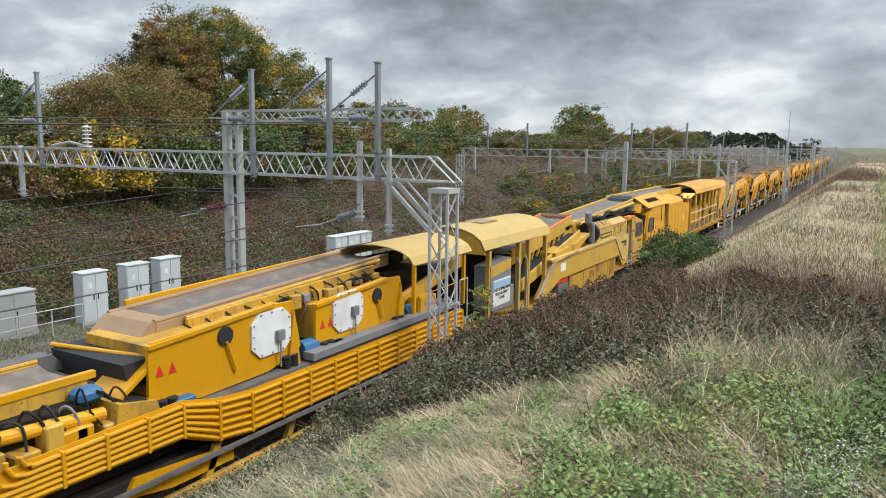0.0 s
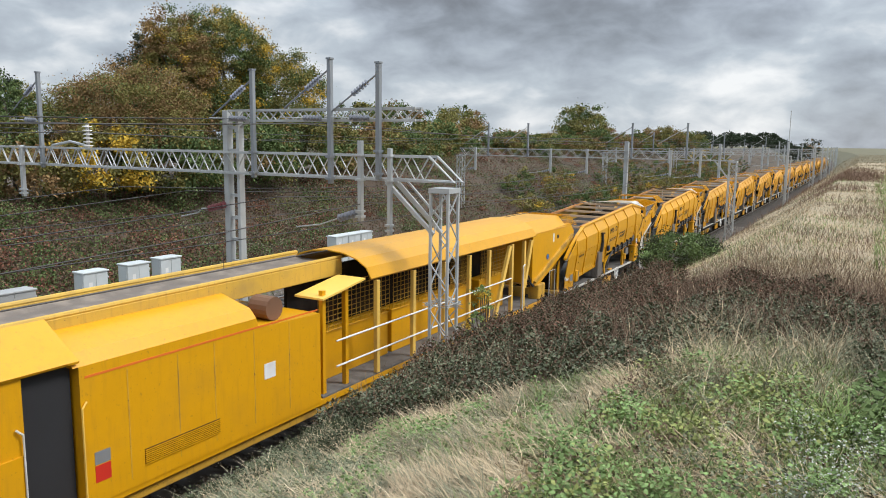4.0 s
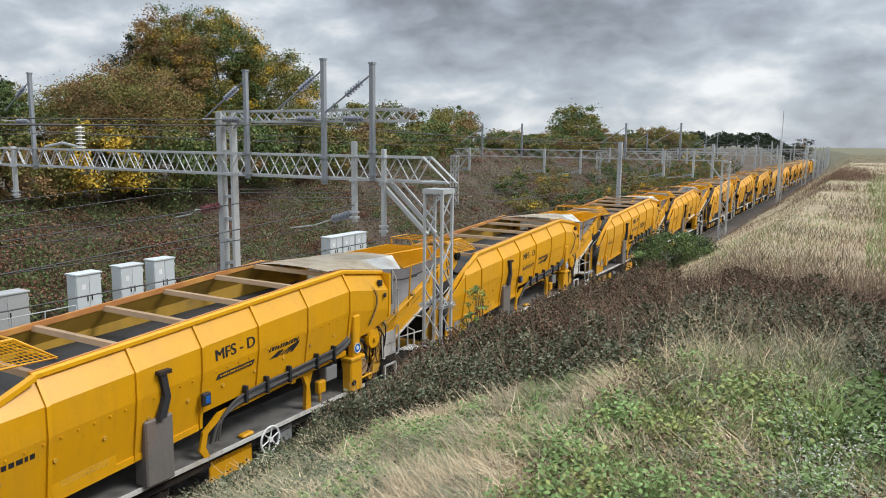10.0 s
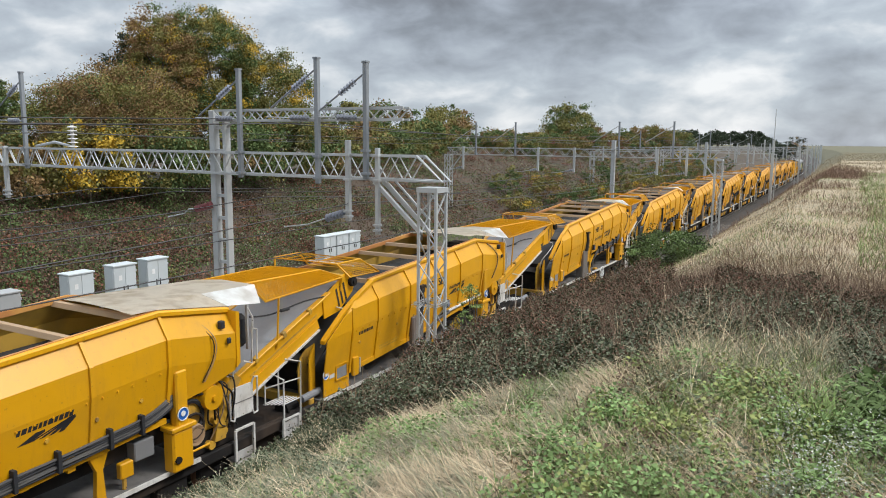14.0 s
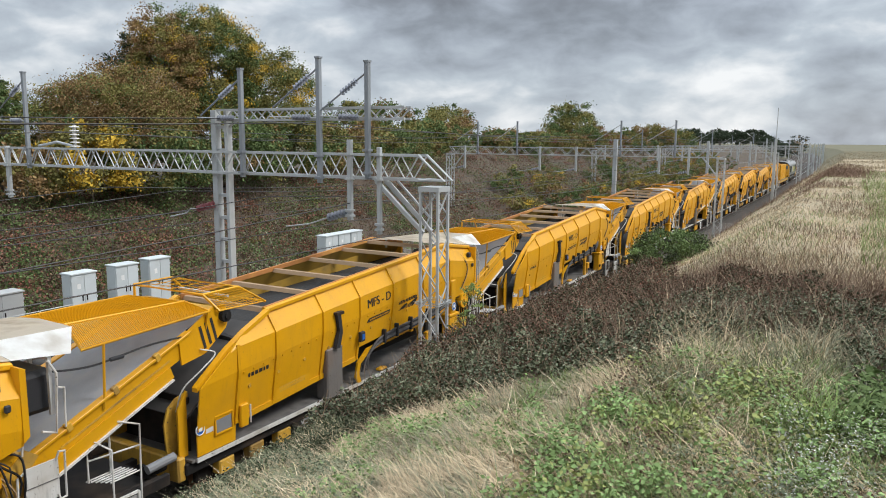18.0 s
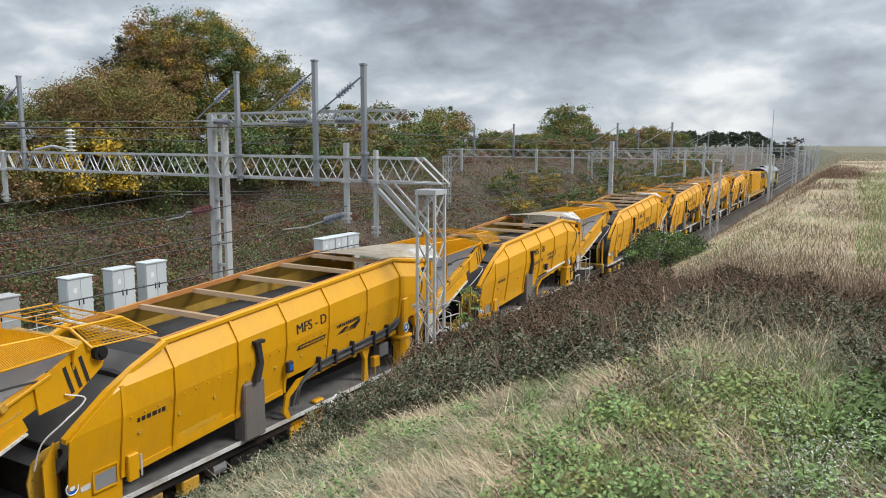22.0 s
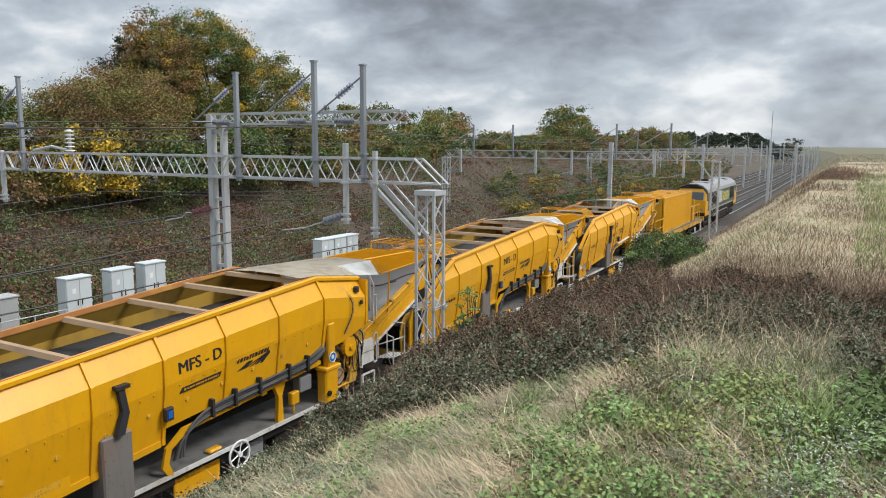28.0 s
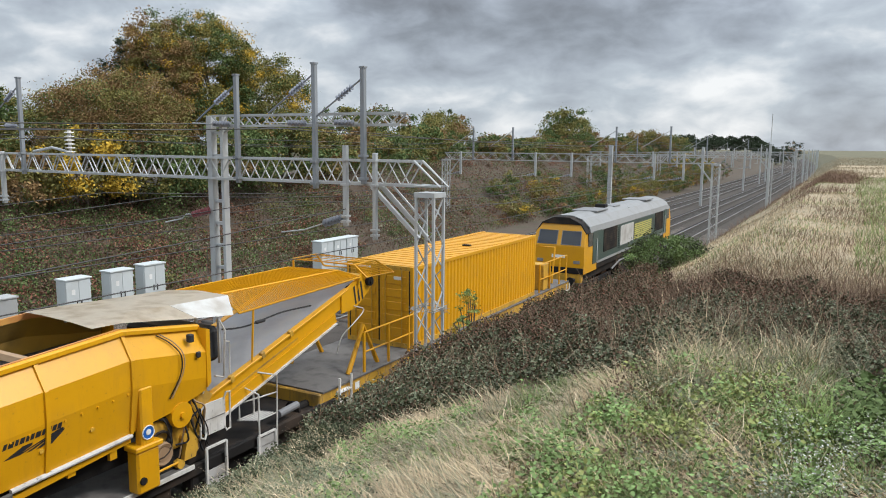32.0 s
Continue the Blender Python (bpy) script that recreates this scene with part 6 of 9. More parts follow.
def power_car():
    w = thing("excavating_car", "faded yellow excavating car with hood, conveyors, engine housing and cab", "rail vehicle")
    part("underframe", box(B(), -1.25, 1.25, 21.9, 42.3, .85, 1.15, .03), YELLOW_DIRTY, w, "yellow sole bar")
    part("inner_machinery", box(B(), -1.1, .6, 22.6, 33.0, 1.15, 2.3, .05), DARK, w, "dark inner machinery")
    for y in (24.2, 39.6):
        bogie(w, y)
    buffers(w, 21.9, -1)
    # hood
    part("hood_roof", arch_roof(21.95, 27.85, 3.72, 4.62, 1.45), OCHRE_PALE, w, "pale yellow curved hood")
    part("hood_gable", extrude_y(B(), [(-1.4, 3.72), (1.42, 3.72), (1.2, 4.18), (.6, 4.5), (-.6, 4.5), (-1.2, 4.18)], 22.0, 22.05), OCHRE, w, "yellow hood end plate")
    part("hood_hatch", box(B(), -.35, .45, 23.6, 24.9, 4.60, 4.635), BEAMBROWN, w, "brown rusted hatch patch")
    for y in (22.5, 25.0, 25.9, 27.6):
        part("hood_post", box(B(), 1.22, 1.38, y - .08, y + .08, 1.15, 3.8, .01), OCHRE, w)
        part("hood_post", box(B(), -1.38, -1.22, y - .08, y + .08, 1.15, 3.8, .01), OCHRE, w)
    # dark sheet added behind the posts, painting shade under the hood
    part("back_wall", box(B(), -1.1, -1.0, 22.4, 27.8, 1.2, 3.7), DARK, w, "dark wall added as shade under the hood")
    # water tank with its notice
    tk = part("water_tank", prism(B(), [(22.5, 1.68), (24.15, 1.68), (24.15, 3.38), (22.5, 3.25)], .75, 1.40), GREYPAINT, w, "grey and yellow water tank")
    part("tank_top", prism(B(), [(22.5, 2.85), (22.5, 3.25), (24.15, 3.38), (24.15, 3.0)], 1.40, 1.41), OCHRE, tk)
    part("notice", box(B(), 1.402, 1.414, 22.7, 24.1, 1.78, 2.72), WHITE, tk, "white notice panel with black lettering")
    part("notice_band", box(B(), 1.414, 1.418, 22.7, 24.1, 2.42, 2.66), mat("pale_blue_band", (.30, .45, .58), .5, spread=.1, bump=0), tk, "pale blue header band")
    letters("lettering", "DUST SUPPRESSION\nWATER SUPPLY\nTANK", 0.155, BLACKPAINT, tk, flat_side(23.4, 2.2, 1.42), "black lettering")
    part("tank_ledge", box(B(), 1.1, 1.48, 22.6, 24.3, 1.6, 1.68, .01), DECK, w)
    rail_frame(w, [(1.42, 24.85, 1.3), (1.42, 24.85, 3.1), (1.36, 24.75, 3.3)])
    rail_frame(w, [(1.42, 25.6, 1.3), (1.42, 25.6, 3.1), (1.36, 25.5, 3.3)])
    for k in range(3):
        part("step", box(B(), 1.15, 1.5, 24.8, 25.5, .5 + k * .35, .56 + k * .35), DECK, w)
    part("valve_block", box(B(), .9, 1.3, 24.3, 24.7, 1.5, 2.3, .03), GREYPAINT, w)
    part("red_boxes", box(B(), 1.0, 1.3, 29.2, 30.4, 1.5, 2.0, .02), RED, w, "faded red equipment boxes")
    part("pale_boxes", box(B(), 1.0, 1.32, 29.2, 30.4, 1.0, 1.48, .02), DECK, w, "dusty grey equipment boxes")
    # conveyors climbing from the hood
    belt_run(w, "rising_conveyor", (26.2, 3.15), (32.9, 4.02), .72, x0=-.35, orange=True, label="grey belt rising from the hood", depth=.45)
    belt_run(w, "lower_conveyor", (25.6, 2.0), (32.4, 3.4), .72, x0=.25, label="dark lower belt climbing beside it", material=BLACK, depth=.3)
    bm = B()
    for k in range(11):
        y = 27 + k * .6
        bar(bm, (.45, y, 2.85 + k * .08 - .35), (.45, y + .3, 2.9 + k * .08 + .05), .04, square=True)
    part("truss", bm, YELLOW_DIRTY, w, "yellow truss of the rising conveyor")
    belt_run(w, "long_conveyor", (32.0, 3.60), (43.3, 4.18), .72, x0=-.35, label="long grey belt along the top", depth=.4)
    part("belt_head", bar(B(), (-1.1, 32.95, 3.98), (.4, 32.95, 3.98), .2, 12), RUST, w, "rusty belt head drum")
    hose_bundle(w, [(.72, 34.2, 3.78), (.75, 35.5, 3.9), (.75, 36.6, 3.75), (.74, 37.6, 3.98), (.72, 39.0, 3.85), (.7, 40.4, 4.0), (.7, 41.2, 3.85), (.6, 42.4, 4.0)], 8, seed=8, spread=.12)
    part("hose_tray", box(B(), .5, .95, 33.8, 42.0, 3.68, 3.74), DARK, w)
    part("pale_tube", bar(B(), (.62, 33.5, 3.72), (.62, 42.6, 4.12), .085, 8), OCHRE_PALE, w)
    # deep side beam
    part("side_beam", prism(B(), [(26.6, 1.35), (28.25, 2.62), (33.0, 2.70), (37.0, 2.70), (37.6, 1.95), (39.1, 1.45), (39.1, 1.15), (38.3, 1.15), (37.6, 1.75), (29.2, 1.78), (27.6, 1.3)], 1.28, 1.40), OCHRE, w, "deep yellow side beam")
    part("beam_flange", prism(B(), [(28.0, 2.66), (28.0, 2.76), (36.9, 2.80), (36.9, 2.70)], 1.22, 1.47), OCHRE_PALE, w)
    for k in range(4):
        part("pipe", path(B(), [(1.42 + k * .03, 26.5 + k * .1, 1.35), (1.42 + k * .03, 28.1 + k * .1, 2.55 + k * .04), (1.42 + k * .03, 31.0, 2.66 + k * .05)], .03, 6), YELLOW_DIRTY if k % 2 else GREYPAINT, w)
    part("lower_casing", prism(B(), [(30.6, .72), (37.2, .72), (37.4, 1.68), (30.6, 1.68)], 1.05, 1.30), YELLOW_DIRTY, w, "lower yellow casing panels")
    for y in (32.4, 34.3, 36.0):
        part("casing_seam", box(B(), 1.30, 1.306, y, y + .03, .75, 1.66), DARK, w)
    grille(w, 1.305, 33.3, 34.0, 1.15, 1.5, 7, slat=YELLOW_DIRTY)
    grille(w, 1.305, 36.4, 37.1, .9, 1.6, 10, slat=YELLOW_DIRTY)
    part("beam_window", box(B(), 1.401, 1.405, 29.2, 29.8, 2.1, 2.45), WHITE, w, "faded white notice")
    part("low_step_plate", prism(B(), [(29.0, 2.66), (31.6, 2.7), (33.2, 3.25), (33.2, 3.35), (31.4, 3.05), (29.0, 2.9)], .5, 1.25), YELLOW_DIRTY, w, "dirty sloping cover")
    # engine housing
    eh = part("engine_housing", prism(B(), [(34.15, 2.72), (34.15, 3.4), (39.15, 3.48), (39.15, 2.3), (38.3, 2.2), (37.2, 2.72)], -.2, 1.30), OCHRE_PALE, w, "pale yellow engine housing")
    part("housing_slope", extrude_y(B(), [(1.31, 3.44), (.85, 3.74), (-.2, 3.74), (-.2, 3.4)], 34.15, 39.1), OCHRE_PALE, eh, "sloping pale housing top")
    part("orange_line", box(B(), 1.32, 1.327, 34.2, 39.1, 3.41, 3.45), ORANGE_EDGE, eh, "orange edge line")
    for y0, y1 in ((34.3, 35.35), (35.5, 36.6)):
        g = part("roof_grille", extrude_y(B(), [(1.27, 3.475), (.93, 3.70), (.92, 3.69), (1.26, 3.465)], y0, y1), DARK, eh, "dark grille on the sloping top")
        for k in range(6):
            u = k / 6
            x, z = 1.27 - .34 * u, 3.48 + .225 * u
            part("slat", extrude_y(B(), [(x, z), (x - .03, z + .02), (x - .02, z + .035), (x + .01, z + .015)], y0, y1), OCHRE_PALE, g)
    grille(eh, 1.31, 36.85, 37.85, 2.85, 3.32, 9)
    grille(eh, 1.31, 38.0, 38.95, 2.95, 3.36, 9)
    strip_sign(eh, 35.58, 3.02, 1.305, 1.75, .24)
    side_emblem(eh, 38.35, 2.36, 1.45, .85)
    part("slanted_cover", prism(B(), [(36.8, 2.72), (39.1, 2.75), (39.1, 1.65), (38.75, 1.32), (38.1, 1.5), (37.3, 2.25)], 1.40, 1.44), OCHRE_PALE, w, "pale slanted cover plate")
    part("exhaust_pipe", path(B(), [(1.15, 33.2, 4.3), (1.15, 33.25, 3.9), (1.15, 33.75, 3.6), (1.15, 33.85, 2.85)], .16, 12), GREYPAINT, w, "dull grey exhaust pipe")
    part("exhaust_fan", disc(B(), (1.0, 34.0, 3.25), .48, "y", .24, 18), BLACK, w, "black fan housing")
    # cab
    cb = part("cab", prism(B(), [(39.95, 1.3), (39.95, 3.52), (40.5, 3.56), (41.95, 3.25), (42.1, 3.15), (42.3, 1.95), (42.3, 1.3)], -1.3, 1.36), OCHRE, w, "yellow driving cab")
    part("cab_back", box(B(), -1.3, .55, 39.15, 39.95, 1.3, 3.5), YELLOW_DIRTY, cb, "amber wall inside the open door")
    part("lintel", box(B(), .55, 1.34, 39.15, 39.95, 3.45, 3.56, .01), YELLOW, cb)
    part("cab_roof_line", prism(B(), [(39.2, 3.565), (39.2, 3.60), (40.5, 3.61), (40.5, 3.575)], 1.0, 1.38), ORANGE_EDGE, cb)
    part("door_floor", box(B(), .5, 1.36, 39.15, 39.95, 1.3, 1.4), DECK, cb)
    part("cab_window", prism(B(), [(40.72, 2.40), (40.72, 3.08), (40.85, 3.16), (41.85, 3.12), (41.95, 3.0), (41.95, 2.46), (41.8, 2.38)], 1.36, 1.372), GLASSDARK, cb, "dark tinted cab window")
    part("window_rim", path(B(), [(1.375, y, z) for y, z in ((40.72, 2.40), (40.72, 3.08), (40.85, 3.16), (41.85, 3.12), (41.95, 3.0), (41.95, 2.46), (41.8, 2.38), (40.72, 2.40))], .022, 5), BLACK, cb)
    part("windscreen", prism(B(), [(42.31, 2.1), (42.12, 3.12), (42.15, 3.14), (42.34, 2.12)], -1.1, 1.15), GLASSDARK, cb, "dark windscreen")
    letters("lettering", "CAB A", 0.19, BLACKPAINT, cb, flat_side(40.22, 2.76, 1.364), "black lettering")
    bars_mark(cb, 0, 0, .75, .13, 1, BLACKPAINT, flat_side(41.6, 2.12, 1.364), "black number bars")
    part("grey_hatch", box(B(), 1.36, 1.368, 40.0, 40.45, 1.85, 2.25), GREYPAINT, cb)
    part("red_label", box(B(), 1.36, 1.367, 40.0, 40.4, 1.62, 1.80), RED, cb)
    rail_frame(w, [(1.42, 39.15, .9), (1.42, 39.15, 3.0), (1.4, 39.05, 3.2)], label="white handrail")
    rail_frame(w, [(1.42, 39.95, .9), (1.42, 39.95, 2.9), (1.4, 39.85, 3.0)], label="white handrail")
    for k in range(3):
        part("step", box(B(), 1.2, 1.5, 39.25, 39.9, .35 + k * .35, .42 + k * .35), DECK, w)
    part("cab_sill", box(B(), 1.36, 1.42, 40.2, 42.25, 1.5, 1.56), DECK, cb)
    part("wiper", bar(B(), (1.375, 40.4, 3.45), (1.38, 40.5, 3.0), .015), BLACK, cb)
    buffers(w, 42.4, 1)
    return w


def generator_car():
    w = thing("conveyor_power_car", "yellow power car with cab, container-like body and hooded walkway", "rail vehicle")
    part("underframe", box(B(), -1.25, 1.25, 42.95, 68.4, .85, 1.2, .03), YELLOW_DIRTY, w, "yellow sole bar")
    part("sole_lip", box(B(), 1.25, 1.36, 43.2, 68.2, 1.1, 1.26, .01), YELLOW, w)
    for y in (46.2, 65.2):
        bogie(w, y)
    part("buffer_beam", box(B(), -1.2, 1.2, 42.6, 43.0, .55, 1.05, .03), YELLOW_DIRTY, w)
    buffers(w, 42.8, -1)
    cb = part("cab", prism(B(), [(43.0, 1.2), (43.0, 2.35), (43.35, 3.45), (44.3, 3.78), (47.25, 3.85), (47.25, 1.15)], -1.3, 1.36), YELLOW, w, "yellow driving cab")
    part("windscreen", prism(B(), [(42.98, 2.4), (43.3, 3.36), (43.27, 3.38), (42.94, 2.42)], -1.1, 1.2), GLASSDARK, cb, "dark windscreen")
    part("windscreen_frame", path(B(), [(1.25, 42.95, 2.35), (1.25, 43.3, 3.42), (-1.15, 43.3, 3.42), (-1.15, 42.95, 2.35), (1.25, 42.95, 2.35)], .035), YELLOW, cb)
    part("cab_window", prism(B(), [(43.3, 2.40), (43.5, 3.05), (43.65, 3.20), (44.6, 3.16), (44.62, 2.45), (44.5, 2.40)], 1.36, 1.372), GLASSDARK, cb, "dark tinted cab window")
    part("window_rim", path(B(), [(1.375, 43.3, 2.40), (1.375, 43.5, 3.05), (1.375, 43.65, 3.20), (1.375, 44.6, 3.16), (1.375, 44.62, 2.45), (1.375, 44.5, 2.40), (1.375, 43.3, 2.40)], .022, 5), BLACK, cb)
    part("side_panel", prism(B(), [(44.85, 1.25), (44.85, 2.3), (45.2, 2.5), (47.2, 2.55), (47.2, 1.25)], 1.36, 1.40), YELLOW, cb, "bolted lower side panel")
    strip_sign(cb, 45.85, 1.98, 1.402, 1.72, .22)
    bars_mark(cb, 0, 0, .5, .13, 1, BLACKPAINT, flat_side(45.85, 2.32, 1.405), "short black lettering bars")
    side_emblem(cb, 45.9, 1.62, 1.402, .9)
    bars_mark(cb, 0, 0, .75, .14, 1, BLACKPAINT, flat_side(43.85, 2.0, 1.365), "black number bars")
    bars_mark(cb, 0, 0, .6, .05, 2, BLACKPAINT, flat_side(44.3, 1.6, 1.365), "rows of small data lettering")
    for y, z in ((45.2, 1.4), (46.9, 1.75)):
        # holes are black plates, their inner shade painted on the panel
        part("access_hole", box(B(), 1.401, 1.406, y, y + .22, z, z + .12), BLACK, cb)
    part("hatch", box(B(), 1.36, 1.372, 45.5, 45.75, 2.95, 3.4), YELLOW, cb)
    hose_bundle(w, [(1.37, 46.3, 3.7), (1.38, 46.3, 3.2), (1.38, 46.45, 2.8)], 2, .015, .05, 9)
    # raised roof flaps, hinged along the belt and leaning out over the side
    def flap(y0, y1, xa, za, xb, zb, label):
        part("roof_flap", extrude_y(B(), [(xa, za), (xb, zb), (xb - .01, zb - .04), (xa - .01, za - .04)], y0, y1), YELLOW, w, label)

    flap(43.1, 44.3, .5, 4.42, 1.42, 3.84, "drooping yellow roof flap")
    flap(44.2, 47.3, .5, 4.42, .78, 4.26, "raised yellow roof flap")
    flap(44.3, 48.0, 1.02, 4.05, 1.42, 3.84, "long yellow roof flap")
    flap(46.9, 48.2, .5, 4.42, 1.42, 3.84, "raised yellow roof flap")
    for y in (45.0, 46.2):
        part("flap_stay", bar(B(), (.8, y, 4.22), (1.05, y + .25, 4.02), .02), DARK, w)
    part("roof_truss", box(B(), .2, .9, 43.8, 48.0, 3.85, 4.1), DARK, w)
    part("nose_plate", prism(B(), [(42.75, 3.55), (43.6, 3.6), (44.0, 4.1), (43.2, 4.1)], .2, 1.0), YELLOW, w, "yellow conveyor nose plate")
    # black disc paints the dark of a hole on the solid plate
    part("nose_hole", disc(B(), (1.01, 43.35, 3.85), .11, "x", .02, 14), BLACK, w)
    part("nose_cover", prism(B(), [(42.5, 3.75), (43.1, 4.3), (44.0, 4.42), (44.0, 4.32), (43.2, 4.2), (42.65, 3.7)], -1.1, .5), BLACK, w, "black rubber nose cover")
    belt_run(w, "top_conveyor", (43.4, 4.24), (56.6, 4.28), .72, x0=-.5, label="long grey belt along the roof", depth=.35)
    # door recess and container-like module
    # solid black block: the doorway's shade is put into its colour
    part("door_recess", box(B(), -1.0, 1.2, 47.25, 48.15, 1.2, 3.8), BLACK, w, "black block painting the shade of the open door")
    rail_frame(w, [(1.42, 47.2, 1.0), (1.42, 47.2, 2.9), (1.4, 47.1, 3.0)])
    rail_frame(w, [(1.42, 48.2, 1.0), (1.42, 48.2, 3.0), (1.4, 48.3, 3.1)], material=YELLOW_PALE, label="pale yellow handrail")
    for k in range(2):
        part("step", box(B(), 1.2, 1.5, 47.35, 48.05, .5 + k * .38, .56 + k * .38), DECK, w)
    md = part("module", prism(B(), [(48.2, 1.22), (48.2, 3.72), (52.3, 3.72), (52.35, 3.5), (54.4, 3.42), (54.4, 1.22)], -1.3, 1.38), YELLOW, w, "yellow container-like power module")
    part("module_roof", extrude_y(B(), [(-1.3, 3.6), (1.38, 3.72), (1.2, 3.92), (.35, 4.15), (-1.1, 4.12)], 48.1, 52.3), YELLOW, md, "sloping yellow module roof")
    part("orange_line", box(B(), 1.38, 1.386, 48.3, 54.3, 3.50, 3.54), ORANGE_EDGE, md)
    for y in (49.1, 50.2, 51.1, 52.2, 53.3):
        part("panel_seam", box(B(), 1.38, 1.385, y, y + .02, 1.4, 3.45), YELLOW_DIRTY, md)
    grille(md, 1.382, 49.4, 51.2, 1.55, 1.85, 8, slat=YELLOW)
    part("notice", box(B(), 1.381, 1.386, 52.5, 52.85, 2.3, 2.65), WHITE, md, "small white notice")
    part("red_label", box(B(), 1.381, 1.386, 48.4, 48.7, 1.6, 1.9), RED, md, "small red label")
    part("grey_label", box(B(), 1.381, 1.386, 48.4, 48.7, 1.92, 2.15), GREYPAINT, md)
    part("fan_drum", bar(B(), (.6, 53.1, 3.75), (1.15, 53.1, 3.75), .27, 16), RUST, w, "rusty fan drum")
    # open gap with frames
    for y in (54.7, 55.6):
        part("gap_frame", bar(B(), (1.2, y, 1.2), (1.2, y, 3.9), .06, square=True), YELLOW, w)
    part("gap_plate", prism(B(), [(54.5, 3.7), (56.2, 3.95), (56.2, 4.0), (54.5, 3.75)], .5, 1.4), YELLOW_PALE, w)
    # hooded walkway
    part("hood_roof", arch_roof(56.4, 67.3, 3.80, 4.6, 1.46), YELLOW, w, "long yellow curved hood")
    part("walkway_deck", box(B(), -1.3, 1.36, 54.5, 68.0, 1.26, 1.31), DECK, w, "dusty brown walkway deck")
    for y in (56.8, 58.6, 60.4, 62.0, 63.45, 65.3, 66.4):
        part("hood_post", box(B(), 1.28, 1.40, y - .07, y + .07, 1.31, 3.85, .01), YELLOW_PALE, w)
        part("hood_post", box(B(), -1.40, -1.28, y - .07, y + .07, 1.31, 3.85, .01), YELLOW_PALE, w)
    part("diagonal_post", prism(B(), [(63.9, 1.31), (64.1, 1.31), (65.25, 3.8), (65.05, 3.8)], 1.28, 1.38), YELLOW_PALE, w)
    part("diagonal_post", prism(B(), [(66.4, 2.0), (66.6, 2.0), (67.2, 3.8), (67.0, 3.8)], 1.28, 1.38), YELLOW_PALE, w)
    for z in (1.95, 2.6):
        part("rail_bar", bar(B(), (1.40, 55.0, z), (1.40, 65.2, z), .025), WHITE, w, "pale tubular rail")
    part("rear_rail", path(B(), [(1.42, 66.2, 1.0), (1.42, 66.2, 2.9), (1.4, 66.4, 2.95)], .025), WHITE, w)
    for y0, y1 in ((55.2, 58.4), (58.6, 61.8), (62.0, 63.3), (64.2, 66.2)):
        part("inner_locker", box(B(), .1, .6, y0, y1, 1.31, 2.6, .02), YELLOW, w, "yellow inner locker")
        part("mesh_screen", mesh_panel(B(), (.65, y0, 2.6), (.65, y1, 2.6), (.65, y1, 3.8), (.65, y0, 3.8), 16, 9, .01), YELLOW_DIRTY, w, "wire mesh screen")
    # added dark sheet: shade of the hooded walkway put into its colour
    part("inner_wall", box(B(), -.3, -.2, 55.0, 66.5, 1.3, 4.1), DARK, w, "dark wall added as shade under the hood")
    # enclosed discharge conveyor
    part("discharge_chute", prism(B(), [(67.45, 2.0), (67.45, 3.95), (71.5, 4.07), (72.0, 3.7), (71.9, 3.2), (68.4, 1.95), (67.9, 1.85)], -1.22, 1.25), YELLOW, w, "enclosed yellow discharge conveyor")
    part("chute_lid", extrude_y(B(), [(-1.22, 4.0), (1.27, 3.98), (.85, 4.42), (-.85, 4.42)], 67.4, 71.0), YELLOW, w, "folded yellow chute lid")
    part("chute_ladder", prism(B(), [(67.6, 2.1), (67.75, 2.0), (71.8, 3.45), (71.7, 3.6)], 1.25, 1.33), YELLOW_DIRTY, w)
    part("blue_sign", disc(B(), (1.262, 69.0, 2.9), .12, "x", .012, 16), SIGNBLUE, w, "round blue sign")
    part("white_notice", box(B(), 1.252, 1.258, 69.55, 69.68, 3.45, 3.8), WHITE, w)
    part("dark_slot", box(B(), 1.252, 1.258, 70.0, 70.2, 3.55, 3.7), BLACK, w)
    part("chute_flap", box(B(), -1.0, 1.0, 71.5, 72.1, 3.6, 3.66), BLACK, w)
    part("mesh_hood", mesh_panel(mesh_panel(B(), (-1.1, 70.9, 4.42), (-1.1, 72.0, 4.38), (1.0, 72.0, 4.38), (1.0, 70.9, 4.42), 12, 18, .008), (1.0, 70.9, 4.42), (1.0, 72.0, 4.38), (1.25, 72.3, 3.95), (1.25, 71.1, 3.95), 12, 6, .008), YELLOW, w, "yellow mesh hood")
    hose_bundle(w, [(1.1, 67.2, 2.4), (1.2, 67.6, 1.9), (1.0, 68.0, 2.3), (1.1, 68.3, 1.7)], 5, .03, .1, 12)
    part("end_bracket", box(B(), .9, 1.35, 67.9, 68.6, 1.3, 1.9, .03), YELLOW_DIRTY, w)
    for k in range(3):
        part("step", box(B(), 1.15, 1.5, 67.6, 68.3, .35 + k * .36, .42 + k * .36), YELLOW_DIRTY, w)
    part("white_step_plate", box(B(), 1.36, 1.4, 66.5, 67.1, .5, .9), WHITE, w)
    # pale access rails on the coupling side
    rail_frame(w, [(1.36, 69.6, .35), (1.36, 69.6, 2.3), (1.36, 69.0, 2.3), (1.36, 69.0, 1.2)])
    buffers(w, 68.4, 1)
    return w


TRAIN.append((screening_car(), 0.0))
TRAIN.append((power_car(), 0.0))
TRAIN.append((generator_car(), 0.0))


